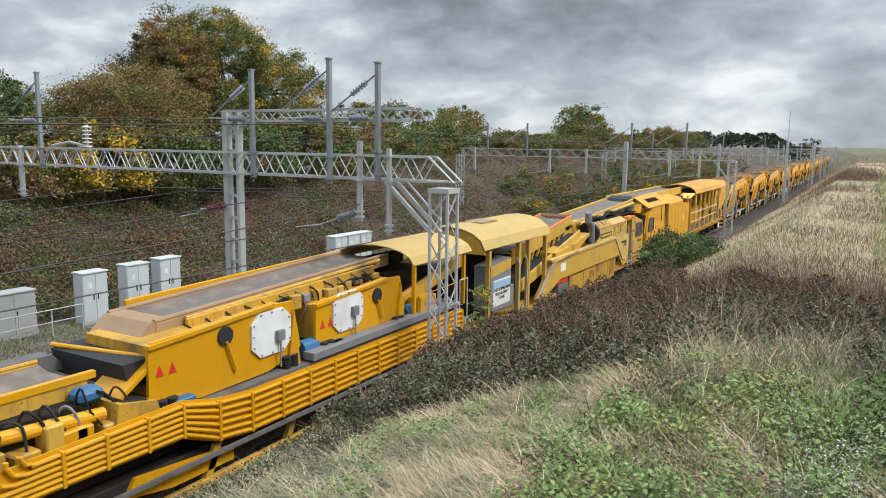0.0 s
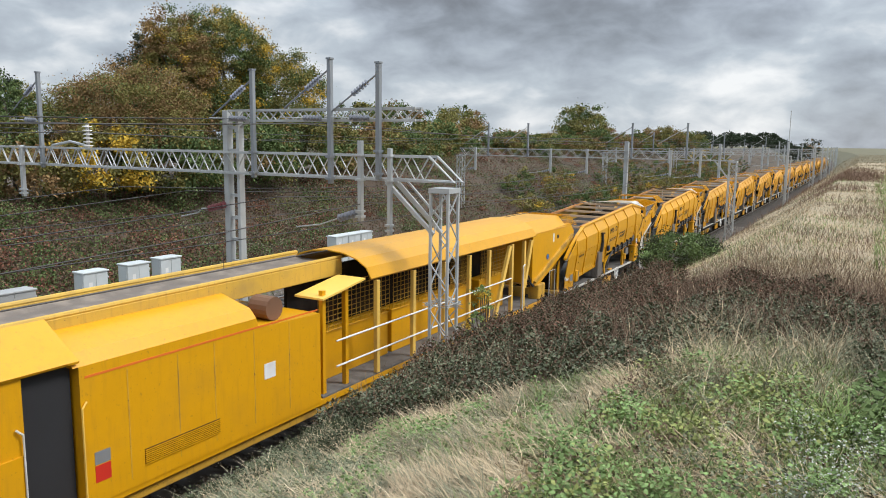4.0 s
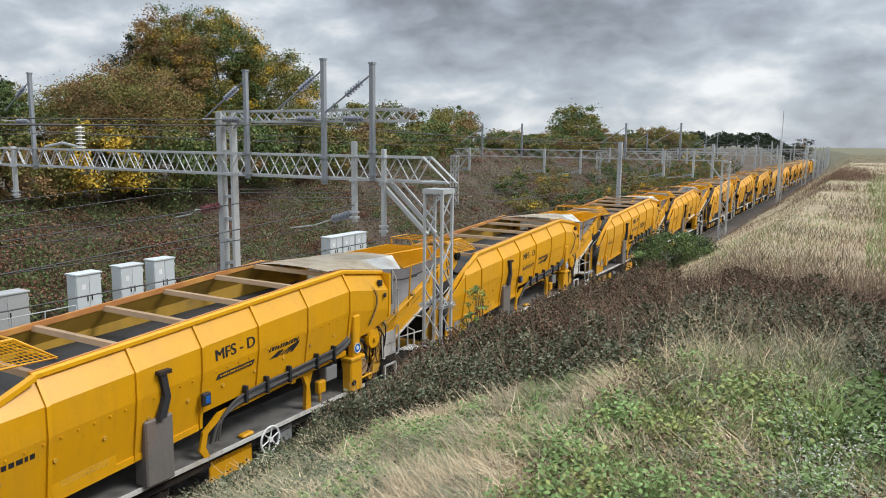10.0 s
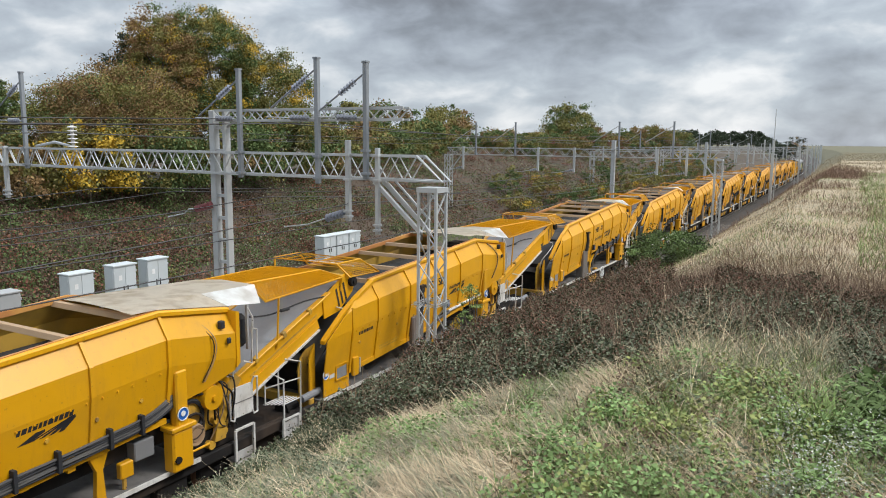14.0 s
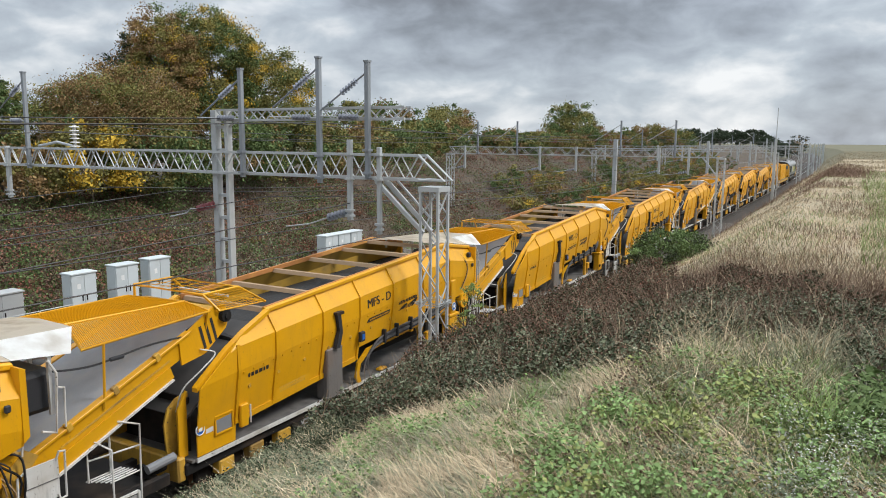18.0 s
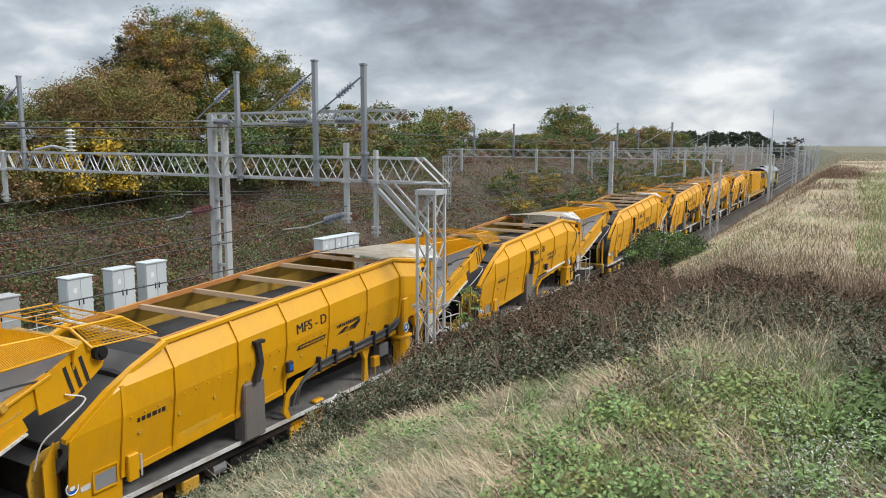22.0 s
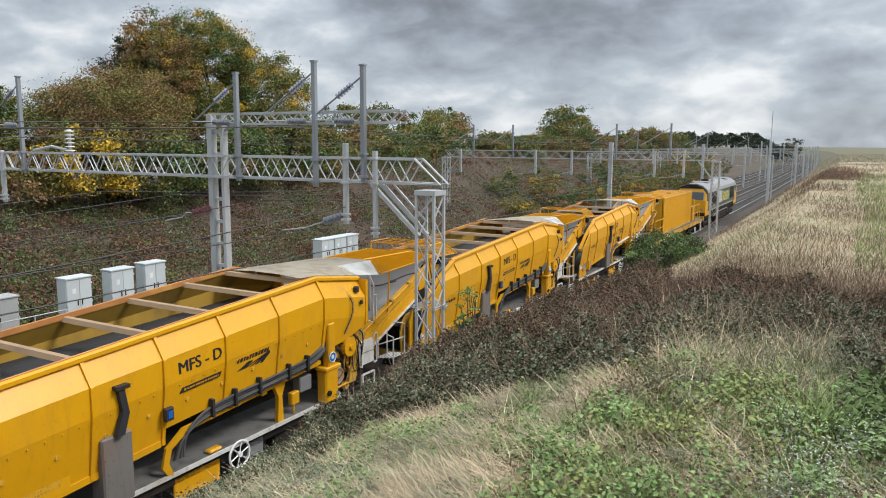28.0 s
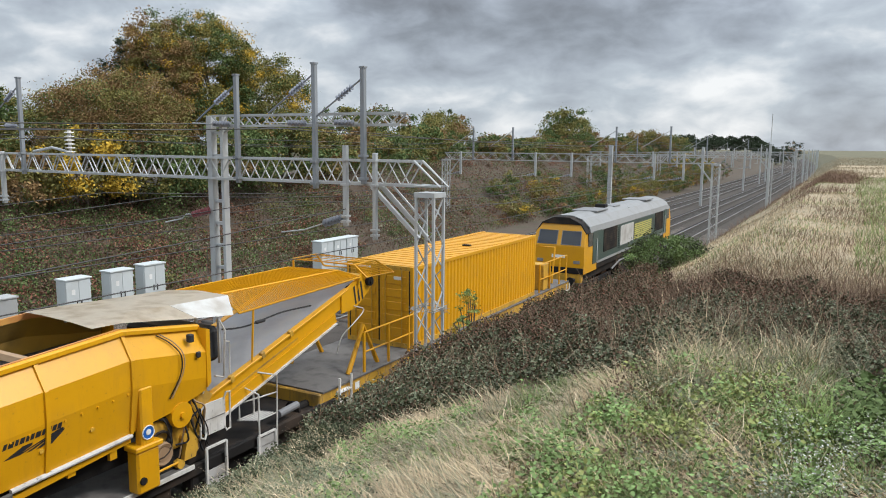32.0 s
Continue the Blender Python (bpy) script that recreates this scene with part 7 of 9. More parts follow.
def container_wagon():
    """Flat wagon that carries a generator container; its deck runs on under the last conveyor."""
    w = thing("flat_wagon", "dirty yellow flat wagon with end railings carrying a container", "wagon")
    part("frame", box(B(), -1.3, 1.3, -4.6, 13.8, 0.95, 1.35, .03), YELLOW_DIRTY, w, "long yellow flat frame")
    part("deck", box(B(), -1.34, 1.34, -4.5, 13.7, 1.35, 1.39), DECK, w, "dusty brown deck")
    for yc in (-2.4, 11.4):
        bogie(w, yc)
    buffers(w, -4.6, -1)
    buffers(w, 13.8, 1)
    part("air_tank", bar(B(), (1.0, -2.4, .75), (1.0, -0.6, .75), 0.2, 14), YELLOW_DIRTY, w, "yellow air reservoir")
    for y in (-3.4, 10.9):
        bm = B()
        ring(bm, (1.42, y, .62 if y > 0 else .5), 0.24, 0.022, "x")
        for a in range(3):
            c, s = math.cos(a * math.pi / 3) * .24, math.sin(a * math.pi / 3) * .24
            bar(bm, (1.42, y - c, .62 - s), (1.42, y + c, .62 + s), 0.012, 4)
        if y > 0:
            part("handbrake_wheel", bm, WHITE, w, "white handbrake wheel")
        else:
            bm.free()
    # railings at the conveyor end and at the loco end
    for y in (-2.6, -1.4, -0.3):
        part("railing_post", bar(B(), (1.25, y, 1.35), (1.25, y, 2.5), 0.03, square=True), YELLOW, w)
    for z in (1.95, 2.5):
        part("rail_bar", bar(B(), (1.25, -2.6, z), (1.25, 0.0, z), 0.025), YELLOW, w)
    for y in (10.2, 11.4, 12.6, 13.5):
        part("railing_post", bar(B(), (1.25, y, 1.35), (1.25, y, 2.6), 0.03, square=True), YELLOW, w)
    for z in (1.95, 2.6):
        part("rail_bar", bar(B(), (1.25, 10.2, z), (1.25, 13.5, z), 0.025), YELLOW, w)
    part("end_cabinet", box(B(), .5, 1.2, 10.8, 11.5, 1.39, 2.5, .02), YELLOW_DIRTY, w, "small yellow equipment cabinet")
    part("end_frame", path(B(), [(.9, 12.6, 1.4), (.9, 12.9, 3.0), (-.9, 12.9, 3.0), (-.9, 12.6, 1.4)], 0.05), YELLOW, w)
    # prop that bears the conveyor's end
    for s in (-1, 1):
        part("prop", path(B(), [(s * 1.0, -1.6, 1.39), (s * 1.0, -2.3, 2.6), (s * 1.0, -3.0, 1.39)], 0.07, 6), YELLOW, w, "yellow A-shaped conveyor prop")
    bm = B()
    for y in (-3.9, -3.4):
        bar(bm, (1.4, y, .45), (1.4, y, 1.6), 0.025, square=True)
    for z in (.5, .85, 1.2):
        box(bm, 1.15, 1.42, -3.9, -3.4, z, z + .04)
    part("steps", bm, WHITE, w, "pale access steps")
    bm = B()
    for y in (13.2, 13.6):
        bar(bm, (1.4, y, .3), (1.4, y, 1.3), 0.02, square=True)
    for z in (.4, .7, 1.0):
        bar(bm, (1.4, 13.2, z), (1.4, 13.6, z), 0.02)
    part("ladder", bm, WHITE, w, "short white ladder")
    part("side_label", box(B(), 1.302, 1.306, -3.1, -2.9, 1.05, 1.25), WHITE, w)
    return w


def container():
    """Corrugated container in the train's yellow; y from 0 to 9.7, z from 0."""
    L, W2, H2 = 9.75, 1.22, 2.52
    c = thing("container", "yellow corrugated steel container with double end doors", "container")
    for s in (1, -1):
        bm = B()
        pts, y, k = [], 0.12, 0
        while y < L - .12:
            pts += [(s * (W2 - .01), y), (s * (W2 - .01), y + .075), (s * (W2 - .05), y + .11), (s * (W2 - .05), y + .185)]
            y += .235
        pts.append((s * (W2 - .01), L - .1))
        lo = [bm.verts.new((x, y, .14)) for x, y in pts]
        hi = [bm.verts.new((x, y, H2 - .1)) for x, y in pts]
        for i in range(len(pts) - 1):
            bm.faces.new((lo[i], lo[i + 1], hi[i + 1], hi[i]))
        part("corrugated_side", bm, YELLOW, c)
        for y in (0.06, L - .06):
            part("corner_post", box(B(), s * W2 - (.13 if s > 0 else 0), s * W2 + (0 if s > 0 else .13), y - .07, y + .07, 0, H2, .01), YELLOW, c)
        part("bottom_rail", box(B(), s * W2 - .06, s * W2 + .004, .1, L - .1, 0.0, .15), YELLOW_DIRTY, c)
        part("top_rail", box(B(), s * W2 - .05, s * W2 + .01, .1, L - .1, H2 - .11, H2 - .01), YELLOW, c)
    bm = B()
    box(bm, -W2 + .05, W2 - .05, .05, L - .05, H2 - .06, H2 - .02)
    roof = part("roof", bm, YELLOW, c, "sun-faded corrugated roof")
    for k in range(24):
        part("roof_rib", box(B(), -W2 + .1, W2 - .1, .2 + k * .4, .36 + k * .4, H2 - .02, H2 - .004), YELLOW, roof)
    part("vent", box(B(), .2, .5, 5.1, 5.25, H2 - .004, H2 + .05), DARK, c)
    for s in (-1, 1):
        d = part("door", box(B(), min(s * .02, s * 1.1), max(s * .02, s * 1.1), -.01, .05, .14, H2 - .12, .01), YELLOW, c)
        for z in (.35, .75, 1.15, 1.55, 1.95):
            part("door_panel", box(B(), min(s * .12, s * 1.0), max(s * .12, s * 1.0), -.035, -.008, z, z + .26, .015), YELLOW, d)
        for x in (.25, .85):
            part("lock_rod", bar(B(), (s * x, -.06, .1), (s * x, -.06, H2 - .1), .018), YELLOW_DIRTY, d)
        part("door_gasket", box(B(), s * 1.1 - .02, s * 1.1 + .02, -.02, -.012, .14, H2 - .12), DARK, d)
    part("door_gasket", box(B(), -.02, .02, -.02, -.012, .14, H2 - .12), DARK, c)
    part("end_header", box(B(), -W2 + .1, W2 - .1, -.02, .06, H2 - .12, H2), YELLOW_DIRTY, c)
    part("end_panel", box(B(), -W2 + .1, W2 - .1, L - .06, L - .01, .1, H2 - .05), YELLOW, c)
    part("end_sill", box(B(), -W2 + .1, W2 - .1, -.02, .06, 0, .14), YELLOW_DIRTY, c)
    part("data_plate", box(B(), .55, .85, -.04, -.036, 2.1, 2.2), WHITE, c)
    return c


# the pale grey base colour paints the sky's reflection into the glass
CABGLASS = mat("painted_sky_cab_glass", (0.13, 0.14, 0.155), 0.1, spread=0.2, bump=0)


def locomotive():
    """Six-axle freight diesel, cab with yellow front at y = 0, body to y = 20."""
    w = thing("locomotive", "dark green and yellow diesel locomotive with a dusty grey roof", "locomotive")
    part("frame", box(B(), -1.3, 1.3, 0.3, 20.0, 1.0, 1.3, .03), DARK, w)
    for yc in (3.6, 16.8):
        bogie(w, yc, 1.9, .5, axles=3)
    part("fuel_tank", box(B(), -1.25, 1.25, 7.0, 13.4, .35, 1.0, .08), DARK, w, "dark fuel tank")
    buffers(w, 0.2, -1)
    buffers(w, 20.1, 1)
    roof = [(-1.32, 2.95), (-1.25, 3.25), (-.85, 3.62), (-.35, 3.78), (.35, 3.78), (.85, 3.62), (1.25, 3.25), (1.32, 2.95)]
    body = [(-1.32, 1.3)] + roof + [(1.32, 1.3)]
    part("body", extrude_y(B(), body, 2.4, 17.6), LOCOGREEN, w, "dark green bodyside")
    sk = 0.012
    part("roof", extrude_y(B(), [(x * 1.012, z + sk) for x, z in roof] + [(x * .98, z - .03) for x, z in reversed(roof)], 1.3, 18.9), LOCOROOF, w, "dusty grey curved roof")
    for y0, y1, s in ((0.35, 2.4, -1), (17.6, 19.65, 1)):
        e = 0.22
        bm = B()
        face = y0 if s < 0 else y1
        back = y1 if s < 0 else y0
        lo = [(-1.32, 1.0), (1.32, 1.0), (1.32, 2.35), (-1.32, 2.35)]
        hi = [(-1.32, 2.35), (1.32, 2.35), (1.30, 3.0), (1.0, 3.42), (-1.0, 3.42), (-1.30, 3.0)]
        extrude_y(bm, lo, min(face, back), max(face, back))
        a = [bm.verts.new((x * (1 if z < 2.4 else .98), face - s * (0 if z < 2.4 else .35 * (z - 2.35)), z)) for x, z in hi]
        b = [bm.verts.new((x, back, z)) for x, z in hi]
        bm.faces.new(a)
        bm.faces.new(b[::-1])
        for i in range(len(hi)):
            j = (i + 1) % len(hi)
            bm.faces.new((a[j], a[i], b[i], b[j]))
        cab = part("cab", bm, YELLOW, w, "yellow cab front")
        part("cab_roof", extrude_y(B(), [(-1.33, 2.98), (-1.02, 3.46), (-.4, 3.74), (.4, 3.74), (1.02, 3.46), (1.33, 2.98), (1.3, 2.95), (1.0, 3.40), (-1.0, 3.40), (-1.3, 2.95)], min(face - s * .3, back), max(face - s * .3, back)), DARK if s < 0 else LOCOROOF, w, "dark cab roof dome")
        for sx_ in (-1, 1):
            q = []
            for x, z in ((.12, 2.42), (1.12, 2.42), (1.08, 3.08), (.12, 3.08)):
                q.append((sx_ * x, face - s * .35 * (z - 2.35) + s * .012, z))
            bm = B()
            bm.faces.new([bm.verts.new(p) for p in q])
            bmesh.ops.solidify(bm, geom=bm.faces, thickness=0.01)
            wd = part("windscreen", bm, CABGLASS, cab, "cab windscreen with the sky's reflection painted into its grey")
            part("window_frame", path(B(), q + [q[0]], 0.03, 5), GREYPAINT, wd)
            part("light_cluster", box(B(), sx_ * .95 - .16, sx_ * .95 + .16, face - .03, face + .03, 1.5, 1.66, .01), GREYPAINT, cab)
            part("side_window", box(B(), sx_ * 1.325 - .01, sx_ * 1.325 + .01, min(face - s * .6, face - s * 1.3), max(face - s * .6, face - s * 1.3), 2.3, 2.95), GLASSDARK, cab)
            part("cab_door", box(B(), sx_ * 1.328 - .012, sx_ * 1.328 + .012, min(back, back - s * -.7), max(back, back + s * .7) if s > 0 else max(back, back + .7), 1.35, 3.0), LOCOGREEN, w, "green cab side door")
            part("handrail", bar(B(), (sx_ * 1.37, back + s * .1, 1.4), (sx_ * 1.37, back + s * .1, 2.6), .018), WHITE, w)
        part("marker_strip", box(B(), -.35, .35, face - .012, face + .012, 1.75, 1.9), WHITE, cab, "pale number strip")
        part("front_skirt", box(B(), -1.2, 1.2, min(face, face - s * .3), max(face, face - s * .3), .55, 1.0, .03), YELLOW_DIRTY, w)
    # bodyside: louvred grilles, yellow panel, stripe
    for s in (1, -1):
        for y0, y1, z0, z1 in ((3.5, 6.0, 1.75, 2.95), (14.9, 17.2, 1.75, 2.95)):
            g = part("grille", box(B(), s * 1.328 - .01, s * 1.328 + .01, y0, y1, z0, z1), DARK, w, "dark radiator grille")
            bm = B()
            for k in range(9):
                z = z0 + .06 + k * (z1 - z0 - .1) / 9
                box(bm, s * 1.34 - .012, s * 1.34 + .012, y0, y1, z, z + .05)
            part("slats", bm, DARK, g)
        bm = B()
        for k in range(13):
            z = 1.65 + k * .1
            box(bm, s * 1.335 - .014, s * 1.335 + .014, 6.3, 14.6, z, z + .055)
        part("louvres", bm, LOCOGREEN, w, "long rows of bodyside louvres")
        part("side_panel", box(B(), s * 1.346 - .012, s * 1.35 + .012, 10.2, 13.8, 1.75, 2.75), LOCOGREEN, w, "plain bodyside panel")
        part("solebar", box(B(), s * 1.33 - .012, s * 1.33 + .012, 2.4, 17.6, 1.30, 1.42), LOCOROOF, w, "pale solebar strip")
    for y0, y1, x0, x1 in ((4.2, 6.2, -.7, .7), (8.2, 9.4, -.5, .5), (14.4, 16.4, -.8, .8)):
        part("roof_fan", box(B(), x0, x1, y0, y1, 3.76, 3.84, .02), GREYPAINT, w, "grey roof fan housing")
    part("exhaust", box(B(), -.3, .3, 7.0, 7.5, 3.78, 3.98, .03), DARK, w, "sooty exhaust stack")
    LIME = mat("pale_lime_panel_paint", (0.50, 0.46, 0.10), 0.5, spread=0.15, dirt=(0.25, 0.22, 0.08), dirt_amount=0.4)
    for s in (1, -1):
        for k in range(8):
            part("panel_louvre", box(B(), s * 1.352 - .014, s * 1.352 + .014, 9.6, 13.8, 1.78 + k * .12, 1.85 + k * .12), LIME, w, "pale lime louvre of the bodyside panel")
        part("silver_panel", box(B(), s * 1.350 - .012, s * 1.350 + .012, 6.6, 9.4, 1.75, 2.85), GALV, w, "dusty silver bodyside panel")
    part("roof_seam", path(B(), [(-1.3, 10.0, 3.0), (-.85, 10.0, 3.65), (.85, 10.0, 3.65), (1.3, 10.0, 3.0)], 0.02, 4), DARK, w)
    # the body stands high over its bogies
    for ob in w.children:
        if not ob.name.startswith(("bogie", "buffer", "coupling", "fuel_tank")):
            ob.matrix_basis = pose(0, 0, 0.34) @ ob.matrix_basis
    part("bogie_skirt", box(B(), -1.1, 1.1, .5, 19.5, .9, 1.36, .04), DARK, w, "dark underframe above the bogies")
    part("air_pipe", path(B(), [(1.2, 5.6, .9), (1.25, 7.0, 1.2), (1.25, 13.5, 1.2), (1.2, 14.6, .9)], .05, 6), GREYPAINT, w, "grey pipe along the underframe")
    return w


cw = container_wagon()
TRAIN.append((cw, 301.1))
ct = container()
TRAIN.append((ct, 301.1))
lo = locomotive()
TRAIN.append((lo, 316.6))


# ---- vegetation ----
RNG = np.random.default_rng(11)


def gz_many(x, y):
    return np.array([ground_z(a, b) for a, b in zip(x, y)])


def blades(name, x, y, height, width, lean, material, label, category="grass", bend_to=None, root=0.6):
    """Tapering blades rooted on the ground, each bent once."""
    n = len(x)
    z = gz_many(x, y) - 0.02
    a = RNG.uniform(0, 2 * np.pi, n)
    if bend_to is not None:
        a = bend_to + RNG.normal(0, 0.9, n)
    h = height * RNG.uniform(0.5, 1.35, n)
    le = np.clip(lean * RNG.uniform(0.5, 1.4, n), 0, 1.45)
    w = width * RNG.uniform(0.6, 1.3, n)
    dx, dy = np.cos(a), np.sin(a)
    px, py = -np.sin(a + RNG.uniform(-1, 1, n)), np.cos(a + RNG.uniform(-1, 1, n))
    base = np.c_[x, y, z]
    side = np.c_[px, py, np.zeros(n)] * w[:, None] * 0.5
    m = base + np.c_[dx * np.sin(le * root), dy * np.sin(le * root), np.cos(le * root)] * (h * .55)[:, None]
    tip = m + np.c_[dx * np.sin(le * 1.25), dy * np.sin(le * 1.25), np.cos(le * 1.25)] * (h * .5)[:, None]
    v = np.stack([base - side, base + side, m + side * .8, m - side * .8, tip], 1).reshape(-1, 3)
    o = np.arange(n)[:, None] * 5
    f = np.concatenate([o + np.array([[0, 1, 2]]), o + np.array([[0, 2, 3]]), o + np.array([[3, 2, 4]])])
    return tagged(new(name, mesh_np(name, v, f, material)), label, category, kind="stuff")


def leaf_verts(c, size, flat=0.0, rng=RNG):
    """Folded diamond leaves with random facing; flat: how far they lie level."""
    n = len(c)
    d = rng.normal(0, 1, (n, 3))
    d[:, 2] *= 1 - flat
    d /= np.linalg.norm(d, axis=1)[:, None] + 1e-9
    up = rng.normal(0, 1, (n, 3))
    up[:, 2] += 2.2 * flat
    s = np.cross(d, up)
    s /= np.linalg.norm(s, axis=1)[:, None] + 1e-9
    nn = np.cross(s, d)
    L = (size * rng.uniform(0.6, 1.4, n))[:, None]
    return np.stack([c - d * L * .5, c + s * L * .32 + nn * L * .1, c + d * L * .5, c - s * L * .32 + nn * L * .1], 1).reshape(-1, 3)


def leaves(name, c, size, material, label="", category="", flat=0.0, kind="stuff", parent=None):
    v = leaf_verts(c, size, flat)
    f = np.arange(len(v)).reshape(-1, 4)
    ob = new(name, mesh_np(name, v, f, material))
    if parent is not None:
        ob.parent = parent
        return ob
    return tagged(ob, label, category, kind=kind)


def scatter(n, xa, xb, ya, yb, keep):
    out = np.zeros((0, 2))
    while len(out) < n:
        p = np.c_[RNG.uniform(xa, xb, n), RNG.uniform(ya, yb, n)]
        out = np.r_[out, p[keep(p[:, 0], p[:, 1])]]
    return out[:n, 0], out[:n, 1]


def pat(x, y, s, o):
    return np.array([noise.noise(Vector((a * s, b * s, o))) for a, b in zip(x, y)])


def is_bramble(x, y):
    """The dark thicket on the shoulder of the bank, from the mast out to the field."""
    front = np.interp(x, [4.0, 5.8, 7.4, 9.3, 10.3, 11.0, 12.4, 13.0, 18.0], [10.3, 9.6, 9.3, 8.4, 9.2, 10.8, 11.0, 9.4, 10.5])
    back = np.interp(x, [4.0, 7.0, 8.0, 9.0, 10.0, 13.0, 18.0], [24.5, 24.0, 20.0, 17.3, 16.3, 16.2, 17.0])
    n = pat(x, y, 0.5, 2.0) * 1.4 + pat(x, y, 1.7, 4.0) * 0.5
    return (y > front + n) & (y < back + n) & (x > 3.9)


def is_green(x, y):
    """The weedy top of the bank beside the straw slope."""
    return (x > 10.15 + 0.9 * pat(x, y, 0.6, 5.0)) & ~is_bramble(x, y) & (y < 11.5)


def fore(x, y):
    return ~is_bramble(x, y) & ~is_green(x, y) & (x > 5.3 + 0.9 * pat(x, y, 0.7, 6.0))


def tuft(x, y, s, o, cut):
    """Keep where a fine pattern is high: blades grow in tufts with bare gaps."""
    return pat(x, y, s, o) + RNG.normal(0, 0.16, len(x)) > cut


def swirl(x, y):
    return -2.4 + 2.6 * pat(x, y, 0.8, 91.0) + 1.2 * pat(x, y, 2.2, 92.0)


x, y = scatter(24000, 3.4, 11.0, 4.4, 12.5, lambda a, b: fore(a, b) & tuft(a, b, 1.5, 93.0, -0.05))
blades("straw_grass", x, y, 0.38, 0.010, 1.45, STRAW, "flattened pale straw-coloured dead grass on the bank", root=0.9, bend_to=swirl(x, y))
x, y = scatter(4200, 3.4, 12.5, 4.4, 11.5, lambda a, b: ~is_bramble(a, b) & tuft(a, b, 1.5, 93.0, 0.0))
blades("straw_stalks", x, y, 0.50, 0.008, 1.42, STRAWPALE, "long bleached straw stalks lying over the grass", root=0.85)
x, y = scatter(15000, 3.2, 11.0, 4.4, 12.5, fore)
blades("dead_grass", x, y, 0.42, 0.011, 1.4, STRAWDULL, "dull brown dead grass on the bank", root=0.85, bend_to=swirl(x, y) + 0.8)
x, y = scatter(12000, 3.2, 11.0, 4.4, 12.5, lambda a, b: fore(a, b) & tuft(a, b, 0.9, 94.0, 0.0))
blades("grey_grass", x, y, 0.40, 0.011, 1.4, GREYGRASS, "grey-green old grass lying on the bank", root=0.85, bend_to=swirl(x, y) - 0.7)
# shorter blades in a dark tone, low among the straw
x, y = scatter(12000, 3.2, 15.0, 4.4, 12.5, lambda a, b: ~is_bramble(a, b) & tuft(a, b, 1.3, 95.0, 0.1))
blades("dark_thatch", x, y, 0.26, 0.012, 1.2, DARKTHATCH, "short dark dead stems low in the grass")
x, y = scatter(7000, 3.2, 11.5, 4.4, 12.5, lambda a, b: fore(a, b) & tuft(a, b, 0.8, 9.0, 0.12))
blades("green_grass", x, y, 0.30, 0.009, 0.9, GRASSGREEN, "green grass blades growing through the dead grass")
x, y = scatter(15000, 9.0, 15.5, 4.6, 11.0, lambda a, b: is_green(a, b) & tuft(a, b, 1.5, 96.0, 0.16))
blades("green_grass", x, y, 0.36, 0.011, 1.0, GRASSGREEN, "lush green grass tufts on the top of the bank")
x, y = scatter(25000, 9.0, 15.5, 4.6, 11.5, lambda a, b: is_green(a, b) & tuft(a, b, 0.9, 97.0, -0.1))
blades("straw_grass", x, y, 0.42, 0.010, 1.42, STRAW, "pale dead grass among green weeds", root=0.85, bend_to=swirl(x, y))
x, y = scatter(11000, 9.0, 15.5, 4.6, 11.0, lambda a, b: is_green(a, b) & tuft(a, b, 1.1, 99.0, -0.05))
blades("dead_grass", x, y, 0.42, 0.010, 1.35, STRAWDULL, "pinkish-brown dead grass among the weeds", root=0.85, bend_to=swirl(x, y) + 0.5)
x, y = scatter(8000, 9.0, 15.5, 4.6, 11.0, is_green)
blades("grey_grass", x, y, 0.32, 0.009, 1.2, GREYGRASS, "grey-green old grass among the weeds", bend_to=swirl(x, y) + 1)


# the same grass goes on round the standpoint
x, y = scatter(16000, 3.4, 20.0, -8.0, 4.5, lambda a, b: tuft(a, b, 1.1, 93.0, -0.1))
blades("straw_grass", x, y, 0.42, 0.012, 1.3, STRAW, "flattened straw-coloured grass on the bank top", root=0.85, bend_to=swirl(x, y))
x, y = scatter(9000, 3.4, 20.0, -8.0, 4.5, lambda a, b: tuft(a, b, 0.9, 96.0, 0.0))
blades("green_grass", x, y, 0.30, 0.012, 0.9, GRASSGREEN, "green grass on the bank top")


# weeds: upright stalks with leaves in whorls
def weeds(name, n, xa, xb, ya, yb, keep, tall, per, size, material, label, flat=0.55):
    x, y = scatter(n, xa, xb, ya, yb, keep)
    z = gz_many(x, y)
    h = tall * RNG.uniform(0.5, 1.3, n)
    k = RNG.uniform(0.15, 1.0, (n, per))
    a = RNG.uniform(0, 6.28, (n, per))
    r = 0.18 * RNG.uniform(0.02, 1, (n, per)) ** 0.6
    c = np.stack([x[:, None] + r * np.cos(a), y[:, None] + r * np.sin(a), z[:, None] + h[:, None] * k], -1).reshape(-1, 3)
    return leaves(name, c, size, material, label, "weeds", flat)


weeds("green_weeds", 150, 9.9, 14.0, 4.8, 9.4, lambda a, b: is_green(a, b) & tuft(a, b, 1.0, 3.0, 0.14), 0.40, 80, 0.048, GREENLEAF, "leafy green nettles and weeds on the bank top", 0.65)
weeds("yellow_weeds", 46, 10.0, 14.0, 5.0, 9, lambda a, b: is_green(a, b) & tuft(a, b, 0.9, 98.0, 0.22), 0.42, 70, 0.050, YELLOWLEAF, "yellow-green weeds on the bank top", 0.6)
weeds("green_weeds", 130, 6.5, 11.0, 4.8, 9.0, lambda a, b: fore(a, b) & tuft(a, b, 0.7, 13.0, 0.26), 0.30, 60, 0.045, GREENLEAF, "scattered green weeds among dead grass", 0.6)
x = 12.4 + RNG.normal(0, 0.16, 420)
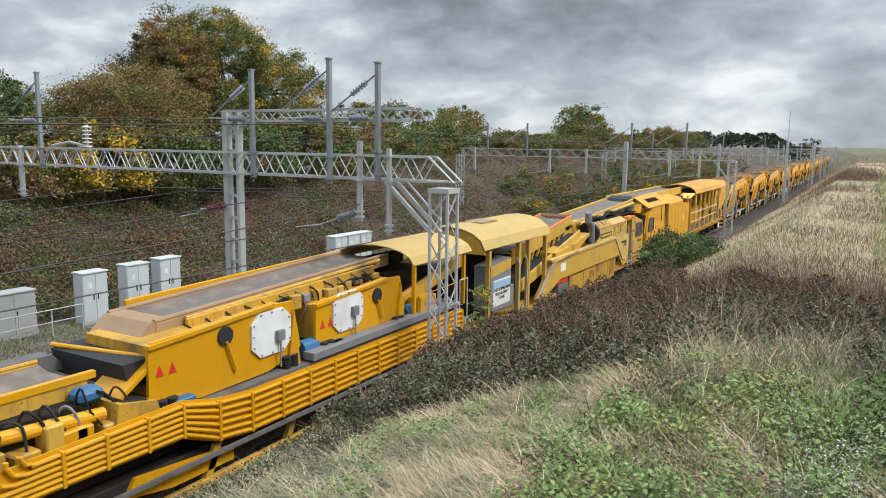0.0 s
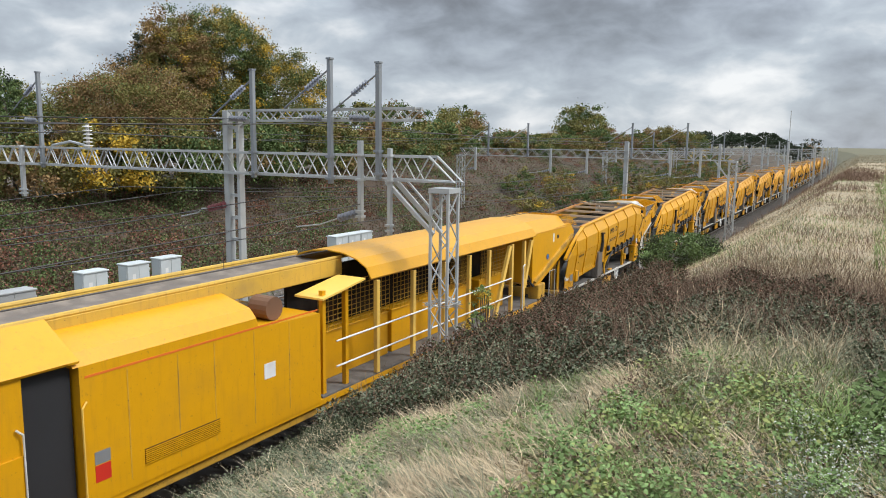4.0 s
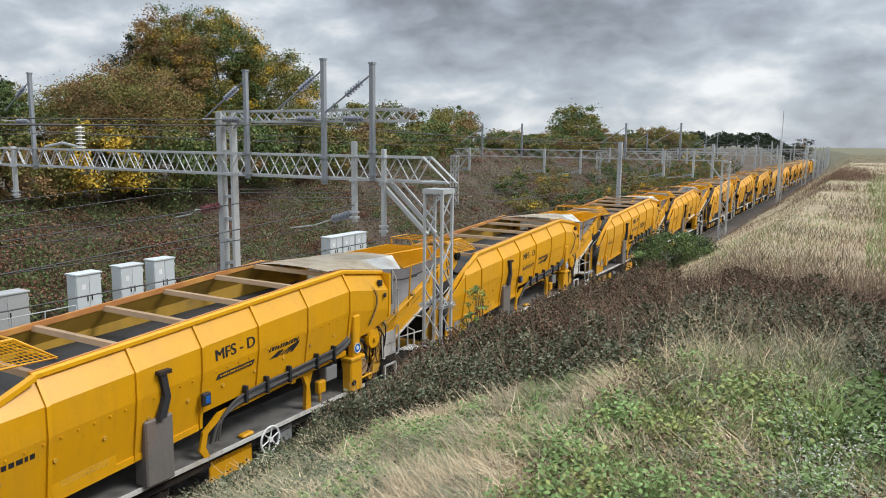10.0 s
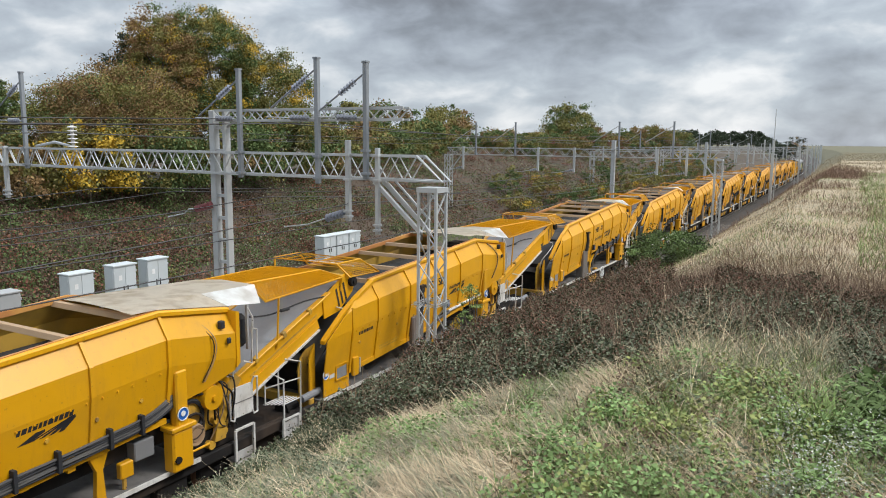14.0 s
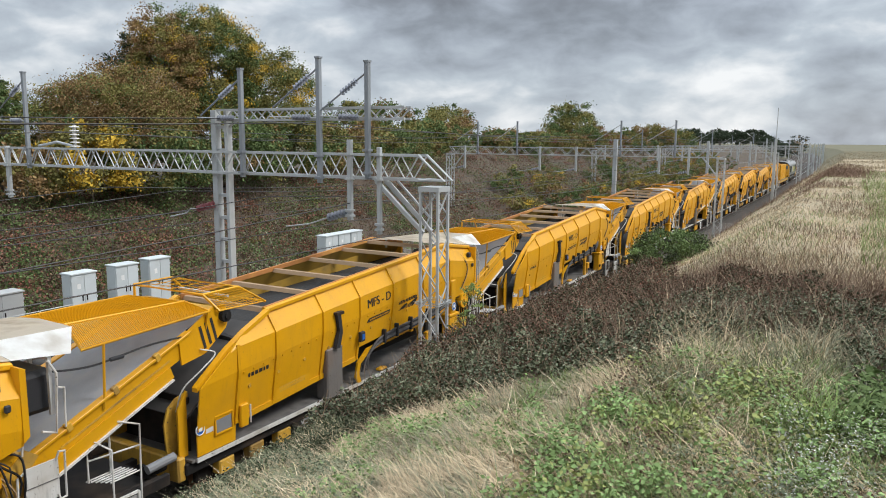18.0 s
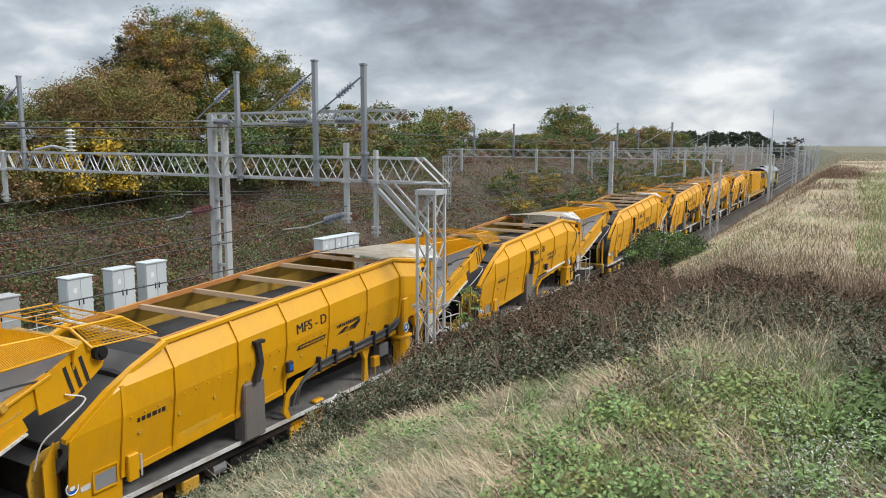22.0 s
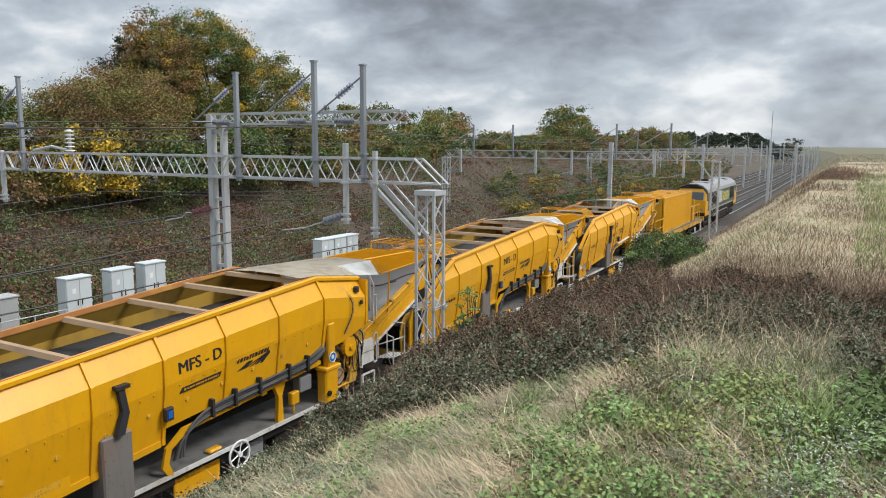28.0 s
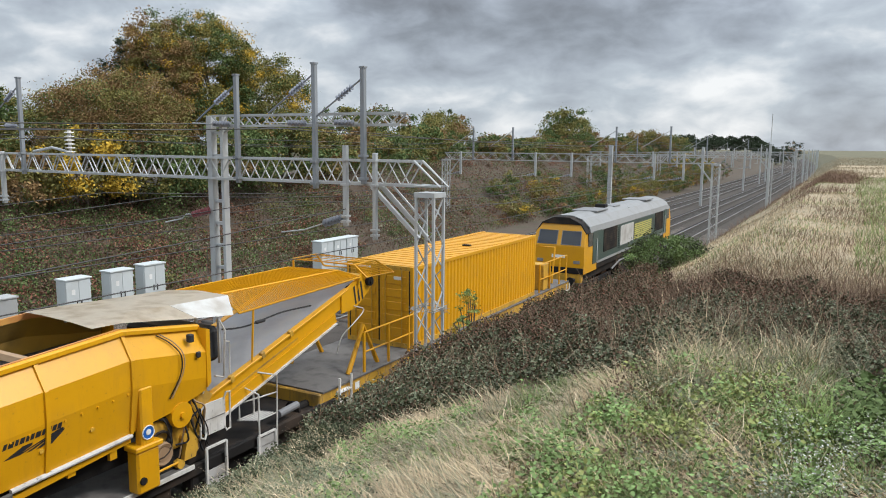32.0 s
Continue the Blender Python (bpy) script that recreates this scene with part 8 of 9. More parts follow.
y = 7.75 + RNG.normal(0, 0.16, 420)
blades("green_grass_tuft", x, y, 0.62, 0.014, 0.9, GRASSGREEN, "tall tuft of arching green grass on the bank top")
weeds("dark_weeds", 60, 12.6, 14.2, 7.6, 9.6, lambda a, b: a > 12.5, 0.40, 80, 0.075, LEAFGREEN, "dark green broad-leaved weeds on the bank top", 0.6)
weeds("low_bramble", 200, 9.6, 16.0, 4.8, 11.5, lambda a, b: is_green(a, b) & tuft(a, b, 0.9, 15.0, 0.0), 0.32, 60, 0.038, BRAMBLEGREY, "grey-green bramble shoots among the grass", 0.55)
weeds("low_bramble", 110, 9.6, 16.0, 4.8, 11.5, lambda a, b: is_green(a, b) & tuft(a, b, 0.9, 16.0, 0.1), 0.30, 55, 0.038, BRAMBLEBROWN, "withered bramble shoots among the grass", 0.4)
weeds("low_bramble", 700, 4.0, 6.4, 5.0, 11.5, lambda a, b: ~is_bramble(a, b) & tuft(a, b, 0.9, 18.0, -0.15), 0.30, 60, 0.042, BRAMBLE, "dark bramble along the foot of the slope", 0.5)
weeds("low_bramble", 800, 4.4, 8.5, 5.2, 9.0, lambda a, b: ~is_bramble(a, b) & (b < 7.6 - 0.55 * (a - 6.0)) & tuft(a, b, 0.9, 17.0, -0.05), 0.26, 55, 0.036, BRAMBLEGREY, "low grey-green bramble along the foot of the slope", 0.55)
weeds("seeding_weeds", 26, 11.9, 13.2, 5.6, 7.6, lambda a, b: a > 12.0, 0.60, 90, 0.020, PALESEED, "pale fluffy seed heads on tall weeds")


# brambles: arching stems and three tones of leaf
def thicket(n, lift):
    x, y = scatter(n, 3.8, 18.0, 7.0, 25.0, is_bramble)
    z = gz_many(x, y)
    mound = 0.42 + 0.30 * pat(x, y, 0.8, 21.0) + 0.42 * pat(x, y, 2.4, 22.0)
    top = lift * np.clip(mound, 0.12, 1.0) * np.where(x > 9, 0.6, 1.0)
    return np.c_[x, y, z + top * RNG.uniform(0.15, 1.0, n) ** 0.6]


def tone(c, near):
    """Split a thicket: the near side is grey-green, the crest brown."""
    k = c[:, 1] - 0.35 * (c[:, 0] - 7.0) + 3.0 * pat(c[:, 0], c[:, 1], 0.7, 71.0)
    return c[k < 12.6] if near else c[k >= 12.6]


big = thicket(290000, 1.08)
near_c, far_c = tone(big, True), tone(big, False)
pick = RNG.uniform(0, 1, len(near_c))
leaves("bramble_thicket", near_c[pick < .42], 0.056, BRAMBLE, "dark green bramble thicket covering the shoulder of the bank", "bramble", 0.4)
leaves("bramble_thicket", near_c[(pick >= .42) & (pick < .66)], 0.055, BRAMBLEGREY, "grey-green bramble leaves in the thicket", "bramble", 0.5)
leaves("withered_bramble", near_c[(pick >= .66) & (pick < .92)], 0.045, BRAMBLEBROWN, "withered brown bramble leaves in the thicket", "bramble", 0.2)
# raised pale leaves paint the light on top of the thicket
leaves("bramble_thicket", near_c[pick >= .92] + np.array([0, 0, .06]), 0.036, BRAMBLEPALE, "pale bramble leaf tips with light painted into their colour", "bramble", 0.5)
pick = RNG.uniform(0, 1, len(far_c))
leaves("withered_bramble", far_c[pick < .62], 0.055, BRAMBLEBROWN, "withered brown bramble on the crest of the bank", "bramble", 0.2)
leaves("bramble_thicket", far_c[(pick >= .62) & (pick < .93)], 0.055, BRAMBLE, "dark green leaves among withered bramble", "bramble", 0.4)
leaves("rusty_bramble", far_c[pick >= .93], 0.05, LEAFRUST, "rust-coloured leaves among withered bramble", "bramble", 0.2)
c = thicket(4200, 1.0)
bm_v, bm_f = [], []
for p in c:
    a = RNG.uniform(0, 6.28)
    L = RNG.uniform(0.3, 0.9)
    q = p + np.array([math.cos(a) * L * .6, math.sin(a) * L * .6, RNG.uniform(0.1, 0.45)])
    w = np.array([-math.sin(a), math.cos(a), 0.2]) * 0.005
    o = len(bm_v)
    bm_v += [p - w, p + w, q + w * .5, q - w * .5]
    bm_f.append((o, o + 1, o + 2, o + 3))
tagged(new("bramble_stems", mesh_np("bramble_stems", bm_v, bm_f, STEM)), "bare brown bramble stems sticking out of the thicket", "bramble", kind="stuff")

# loose stems and leaves where the thicket thins out into the grass
x, y = scatter(5200, 6.5, 18.0, 14.5, 25.0, lambda a, b: ~is_bramble(a, b) & (RNG.uniform(0, 1, len(a)) < np.exp(-np.maximum(0, b - 16.0) / 2.2)))
blades("tall_dead_stems", x, y, 0.40, 0.010, 0.8, STEM, "brown dead stems thinning out into the grass")
x, y = scatter(2600, 6.5, 18.0, 14.5, 25.0, lambda a, b: ~is_bramble(a, b) & (RNG.uniform(0, 1, len(a)) < np.exp(-np.maximum(0, b - 16.0) / 2.5)))
blades("rusty_stems", x, y, 0.36, 0.010, 0.8, RUSTSTEM, "rust-brown stems thinning out into the grass")

# tall dry stalks in and beside the thicket
x, y = scatter(1100, 10.4, 12.3, 8.6, 11.3, lambda a, b: tuft(a, b, 0.8, 31.0, 0.12))
blades("tall_dry_grass", x, y, 0.66, 0.009, 1.05, STRAW, "tall dry pale grass stalks standing on the bank top")
x, y = scatter(2600, 10.3, 13.2, 8.4, 11.6, lambda a, b: tuft(a, b, 0.8, 31.0, -0.1))
blades("tall_dry_grass", x, y, 0.55, 0.008, 0.8, GREYGRASS, "tall grey-green grass standing on the bank top")
x, y = scatter(11000, 7.0, 18.0, 10.5, 20.0, lambda a, b: is_bramble(a, b) & tuft(a, b, 0.5, 33.0, -0.2))
blades("tall_dead_stems", x, y, 0.62, 0.008, 0.6, RUSTSTEM, "brown dead stems standing on the bank top")
x, y = scatter(450, 8.5, 18.0, 9.5, 18.0, is_bramble)
blades("tall_pale_stems", x, y, 0.62, 0.006, 0.7, STRAW, "single pale dry stems in the thicket")

# the bank further along the line
x, y = scatter(78000, 3.0, 30.0, 15, 95, lambda a, b: ~is_bramble(a, b) & (RNG.uniform(0, 1, len(a)) < 19.0 / b))
blades("dry_bank_grass", x, y, 0.22, 0.011, 1.38, BANKTAN, "tawny dry grass covering the long bank", bend_to=swirl(x * .4, y * .4))
x, y = scatter(30000, 3.2, 22.0, 14.5, 60, lambda a, b: ~is_bramble(a, b) & (RNG.uniform(0, 1, len(a)) < 19.0 / b) & (pat(a, b, 0.3, 82.0) > -0.1))
blades("dry_bank_grass", x, y, 0.24, 0.010, 1.4, STRAW, "pale straw grass along the bank", bend_to=swirl(x * .5, y * .5) + 1.0)
x, y = scatter(34000, 3.2, 28.0, 15, 90, lambda a, b: ~is_bramble(a, b) & (RNG.uniform(0, 1, len(a)) < 19.0 / b) & (pat(a, b, 0.35, 83.0) > -0.1))
blades("grey_grass", x, y, 0.24, 0.014, 1.1, GREYGRASS, "grey-green grass in the dry bank")
x, y = scatter(9000, 3.2, 24.0, 22, 90, lambda a, b: (RNG.uniform(0, 1, len(a)) < 24.0 / b) & (pat(a, b, 0.28, 84.0) > 0.12))
blades("rusty_stems", x, y, 0.34, 0.014, 0.7, RUSTSTEM, "rust-brown weed stems in the dry bank grass")
x, y = scatter(15000, 5.0, 34.0, 20, 70, lambda a, b: (pat(a, b, 0.16, 81.0) + 0.03 * (a - 10) > 0.08))
blades("green_grass", x, y, 0.24, 0.016, 0.8, GRASSGREEN, "green patches in the dry bank grass")
x, y = scatter(26000, 12.7, 26.0, 19, 90, lambda a, b: (RNG.uniform(0, 1, len(a)) < 25.0 / b) & (a > 12.8 + 0.8 * pat(a, b, 0.2, 85.0)))
blades("green_grass", x, y, 0.30, 0.020, 0.8, GRASSGREEN, "green field edge beyond the bank")
x, y = scatter(34000, 2.6, 40.0, 90, 330, lambda a, b: RNG.uniform(0, 1, len(a)) < 90.0 / b)
blades("far_bank_grass", x + np.array([bend(v) for v in y]), y, 0.32, 0.045, 0.9, FARTAN, "distant tawny grass along the line")
x, y = scatter(1500, 2.9, 5.5, 34, 150, lambda a, b: pat(a, b, 0.25, 41.0) > 0.0)
blades("lineside_stems", x, y, 0.7, 0.025, 0.6, RUSTSTEM, "rust-brown dock stems at the foot of the bank")


x, y = scatter(6500, 6.5, 14.5, 45, 125, lambda a, b: (pat(a, b, 0.22, 86.0) > -0.05) & (RNG.uniform(0, 1, len(a)) < np.exp(-((a - 10.6) / 1.8) ** 2 - ((b - 86) / 22) ** 2)))
blades("rusty_stems", x, y, 0.55, 0.03, 0.8, RUSTSTEM, "stand of rust-brown dock stems along the bank top")


# ---- bushes and trees ----
def crown_points(n_clump, per, centre, radii, clump_r, seed, low=-0.75):
    """Leaf centres in clumps spread through an uneven crown."""
    rng = np.random.default_rng(seed)
    u = rng.normal(0, 1, (n_clump * 3, 3))
    u /= np.linalg.norm(u, axis=1)[:, None]
    u = u[u[:, 2] > low][:n_clump]
    bump = np.array([1 + 0.42 * noise.noise(Vector((a * 2.6 + seed, b * 2.2, c * 2.2))) for a, b, c in u])
    r = rng.uniform(0.55, 1.0, len(u)) ** 0.5 * bump
    cl = np.array(centre) + u * r[:, None] * np.array(radii)
    sz = clump_r * rng.uniform(0.6, 1.4, len(cl))
    off = rng.normal(0, 0.5, (len(cl), per, 3)) * sz[:, None, None]
    off[:, :, 2] *= 0.7
    return cl, (cl[:, None, :] + off).reshape(-1, 3)


def tree(name, x, y, height, spread, mix, label, seed, leaf=0.17, clumps=150, per=110, base=0.22, category="tree", limbs=True):
    """Trunk, limbs to the clumps and foliage in one part a tone. mix: (material, share) pairs."""
    z = ground_z(x, y) - 0.1
    rng = random.Random(seed)
    t = thing(name, label, category, "", pose(x, y, z))
    tb = B()
    p = Vector((0, 0, 0))
    r = height * 0.022
    nodes = []
    steps = 6
    for i in range(steps):
        q = Vector((rng.uniform(-.25, .25) * i * .4, rng.uniform(-.25, .25) * i * .4, height * 0.8 * (i + 1) / steps))
        r2 = r * 0.78
        rot = (q - p).to_track_quat("Z", "Y").to_matrix()
        ra = [tb.verts.new(p + rot @ Vector((r * math.cos(k * .785), r * math.sin(k * .785), 0))) for k in range(8)]
        rb = [tb.verts.new(q + rot @ Vector((r2 * math.cos(k * .785), r2 * math.sin(k * .785), 0))) for k in range(8)]
        for k in range(8):
            tb.faces.new((ra[k], ra[(k + 1) % 8], rb[(k + 1) % 8], rb[k]))
        p, r = q, r2
        nodes.append(q)
    part("trunk", tb, BARK, t, "grey-brown trunk")
    cz = height * (base + (1 - base) / 2)
    cl, pts = crown_points(clumps, per, (0, 0, cz), (spread / 2, spread / 2, height * (1 - base) / 2), spread * 0.095, seed)
    for c in cl[::max(1, len(cl) // 18)] if limbs else ():
        n0 = min(nodes, key=lambda q: abs(q.z - (c[2] - 1.2)))
        mid = n0.lerp(Vector(c), 0.55) + Vector((0, 0, -0.25))
        part("limb", path(B(), [n0, mid, Vector(c)], height * 0.0045, 5), BARK, t, "bare limb")
    owner = np.repeat(np.random.default_rng(seed + 1).uniform(0, 1, len(cl)), per)
    lo = 0.0
    for m, share in mix:
        sel = (owner >= lo) & (owner < lo + share)
        lo += share
        if sel.sum() > 3:
            leaves("foliage", pts[sel], leaf, m, parent=t)
    return t


tree("autumn_tree", -31.0, 32.6, 7.9, 9.0, [(LEAFBRONZE, .60), (LEAFOLIVE, .32), (LEAFGREEN, .08)], "broad bronze-brown autumn hawthorn on the far bank", 5, leaf=.12, clumps=440, per=250)
tree("autumn_tree", -32.0, 37.6, 12.3, 6.0, [(LEAFOLIVE, .40), (LEAFBRONZE, .40), (LEAFGOLD, .12), (LEAFGREEN, .08)], "tall golden-brown autumn tree on the far bank", 6, leaf=.13, clumps=300, per=200)
tree("autumn_tree", -31.2, 41.6, 12.7, 6.4, [(LEAFOLIVE, .36), (LEAFGREEN, .44), (LEAFGOLD, .20)], "tall green and golden autumn tree on the far bank", 21, leaf=.13, clumps=330, per=200)
tree("evergreen", -34.0, 36.0, 10.5, 3.8, [(LEAFFAR, .75), (LEAFGREEN, .25)], "dark pointed evergreen behind the autumn trees", 22, leaf=.12, clumps=240, per=70, category="tree")
tree("autumn_tree", -31.0, 47.0, 10.4, 8.0, [(LEAFOLIVE, .60), (LEAFGREEN, .28), (LEAFGOLD, .12)], "olive-green tree thinning in autumn on the far bank", 7, leaf=.14, clumps=300, per=190)
tree("autumn_tree", -36.0, 41.5, 10.8, 6.5, [(LEAFGREEN, .7), (LEAFOLIVE, .3)], "dark green tree behind the autumn trees", 8, leaf=.14, clumps=160, per=120)
tree("autumn_shrub", -27.6, 28.2, 4.8, 5.6, [(LEAFGOLD, .36), (LEAFOLIVE, .64)], "yellow-leaved autumn shrub at the foot of the trees", 9, leaf=.2, clumps=120, per=110, base=.03, category="shrub")
tree("autumn_shrub", -27.2, 33.0, 4.6, 6.5, [(LEAFGREEN, .55), (LEAFOLIVE, .35), (LEAFBRONZE, .1)], "dark green shrub below the trees", 10, leaf=.2, clumps=130, per=110, base=.02, category="shrub")
tree("autumn_shrub", -27.4, 39.5, 5.2, 7.0, [(LEAFGREEN, .6), (LEAFOLIVE, .3), (LEAFBRONZE, .1)], "dark green shrub below the trees", 12, leaf=.2, clumps=140, per=110, base=.02, category="shrub")
tree("autumn_tree", -36.0, 27.6, 7.6, 4.6, [(LEAFGREEN, .8), (LEAFOLIVE, .2)], "dark evergreen tree at the end of the tree group", 13, clumps=100, per=100)
tree("evergreen", -41.0, 29.5, 8.6, 4.6, [(LEAFGREEN, .6), (LEAFFAR, .4)], "dark evergreen beyond the end of the tree group", 23, clumps=110, per=110)
tree("autumn_shrub", -33.5, 25.6, 5.0, 5.6, [(LEAFOLIVE, .6), (LEAFGREEN, .4)], "olive shrub at the end of the tree group", 24, leaf=.18, clumps=110, per=100, base=.02, category="shrub")
tree("autumn_shrub", -28.4, 24.4, 3.4, 5.0, [(LEAFBRONZE, .5), (LEAFOLIVE, .5)], "brown autumn shrub on the far bank", 14, leaf=.2, clumps=80, per=100, base=.03, category="shrub")
tree("autumn_shrub", -28.0, 46.0, 5.6, 7.0, [(LEAFGREEN, .55), (LEAFOLIVE, .45)], "olive shrub on the far bank", 15, leaf=.2, clumps=130, per=100, base=.02, category="shrub")
tree("autumn_shrub", -30.0, 52.5, 4.6, 6.5, [(LEAFOLIVE, .5), (LEAFBRONZE, .3), (LEAFGREEN, .2)], "olive shrub on the far bank", 19, leaf=.2, clumps=90, per=100, base=.02, category="shrub")
# the green bush on the near bank and a sapling beside the track
tree("green_bush", 5.4, 33.5, 1.8, 3.8, [(LEAFGREEN, .62), (BRAMBLE, .28), (GREENLEAF, .10)], "dense green bush on the near bank", 16, leaf=.09, clumps=150, per=120, base=.02, category="bush")
tree("sapling", 3.9, 16.9, 2.7, 0.9, [(GRASSGREEN, .55), (LEAFGOLD, .25), (GREENLEAF, .2)], "slender yellow-green sapling beside the track", 17, leaf=.055, clumps=46, per=40, base=.25, category="sapling")
tree("sapling", 3.6, 18.2, 2.0, 1.2, [(GRASSGREEN, .6), (LEAFGOLD, .4)], "low yellow-green sapling beside the track", 18, leaf=.055, clumps=40, per=40, base=.15, category="sapling")
# mid-distance trees and hedges along the far bank
far_kinds = [[(LEAFOLIVE, .5), (LEAFGREEN, .5)], [(LEAFGREEN, .7), (LEAFBRONZE, .3)], [(LEAFBRONZE, .35), (LEAFOLIVE, .65)]]
for i, (tx, ty, h, sp) in enumerate([(-45, 78, 6.6, 8), (-47, 90, 7.2, 9), (-44, 101, 6.6, 9), (-50, 112, 7.6, 9), (-37, 108, 3.2, 8), (-36, 119, 3.4, 8), (-34, 131, 8.6, 9.5), (-39, 146, 8.0, 9), (-30, 175, 5.6, 9), (-27, 190, 5.2, 9), (-40, 140, 5.0, 9), (-34, 65, 4.0, 7), (-36, 80, 4.2, 8), (-32, 95, 3.2, 7)]):
    tree("autumn_tree", tx, ty, h, sp, far_kinds[i % 3] if i not in (6, 7) else [(LEAFOLIVE, .6), (LEAFGREEN, .4)], "autumn tree in the mid distance beyond the line", 40 + i, leaf=.30, clumps=90, per=70, base=.12, limbs=False)
for i in range(48):
    rg = random.Random(900 + i)
    ty = 440 + rg.uniform(-25, 40)
    tx = -112 + i * 2.0 + rg.uniform(-1.5, 1.5)
    tree("far_tree", tx, ty, rg.uniform(6.5, 9.5), rg.uniform(8, 12), [(LEAFFAR, 1.0)], "dark tree of a distant wood", 1000 + i, leaf=.8, clumps=40, per=26, base=.08, limbs=False)
for i in range(16):
    rg = random.Random(1500 + i)
    tree("lineside_shrub", -25.5 - rg.uniform(0, 9), 96 + i * 8 + rg.uniform(-3, 3), rg.uniform(2.4, 4.4), rg.uniform(4, 7), far_kinds[i % 3], "autumn shrub along the far side of the line", 1600 + i, leaf=.26, clumps=46, per=60, base=.05, category="shrub", limbs=False)
tree("far_tree", -14, 400, 12, 9, [(LEAFFAR, .7), (LEAFBRONZE, .3)], "lone bare-topped tree on the horizon", 1200, leaf=.5, clumps=60, per=30, base=.15)

for i in range(40):
    rg = random.Random(1800 + i)
    y = 56 + 2.9 * i + rg.uniform(-1.5, 1.5)
    tree("hedge_shrub", -28.0 - rg.uniform(0, 7.5), y, rg.uniform(1.8, 4.2) * (1.0 if y < 120 else 1.3), rg.uniform(3.5, 6.5), (far_kinds + [[(LEAFGREEN, .8), (LEAFOLIVE, .2)], [(LEAFRUST, .35), (LEAFOLIVE, .65)]])[i % 5], "tangled autumn shrub in the hedge along the far bank", 1900 + i, leaf=.2, clumps=44, per=64, base=.02, category="shrub", limbs=False)

for i in range(44):
    rg = random.Random(2400 + i)
    y = 72 + 3.1 * i + rg.uniform(-1.5, 1.5)
    tree("lineside_shrub", -15.6 - rg.uniform(0, 6) + bend(y), y, rg.uniform(1.5, 3.3) * (1 + i / 60), rg.uniform(3, 5.5), ([[(LEAFOLIVE, .6), (LEAFGOLD, .15), (LEAFBRONZE, .25)]] + far_kinds)[i % 4], "autumn shrub beside the far track", 2500 + i, leaf=.2, clumps=36, per=56, base=.02, category="shrub", limbs=False)

# scrub on the far bank
def bank_scrub(n, xa, xb, ya, yb, lift, zone=0.0, cut=-1.0):
    x, y = scatter(n, xa, xb, ya, yb, lambda a, b: (RNG.uniform(0, 1, len(a)) < 26.0 / np.maximum(26.0, b)) & (pat(a, b, 0.35, 51.0) > -0.35) & (pat(a, b, 0.13, zone) + RNG.normal(0, .12, len(a)) > cut))
    z = gz_many(x, y)
    return np.c_[x, y, z + lift * np.clip(0.5 + 0.7 * pat(x, y, 0.45, 52.0), 0.1, 1.2) * RNG.uniform(0, 1, n)]


leaves("bank_scrub", bank_scrub(60000, -31, -17.2, 10, 150, 0.9), 0.12, SCRUBBROWN, "withered brown scrub covering the far bank", "scrub", 0.1)
leaves("bank_scrub", bank_scrub(18000, -31, -17.2, 10, 150, 0.8, 55.0, 0.05), 0.13, LEAFRUST, "rust-red scrub leaves on the far bank", "scrub", 0.1)
leaves("bank_scrub", bank_scrub(46000, -31, -16.9, 10, 150, 0.9, 56.0, -0.02), 0.13, LEAFGREEN, "dark green scrub on the far bank", "scrub", 0.1)
leaves("bank_scrub", bank_scrub(20000, -31, -16.9, 30, 150, 0.7, 57.0, 0.0), 0.13, GREYGRASS, "grey-green grass and scrub on the far bank", "scrub", 0.1)
x, y = scatter(26000, -30, -16.6, 8, 120, lambda a, b: RNG.uniform(0, 1, len(a)) < 24.0 / np.maximum(24.0, b))
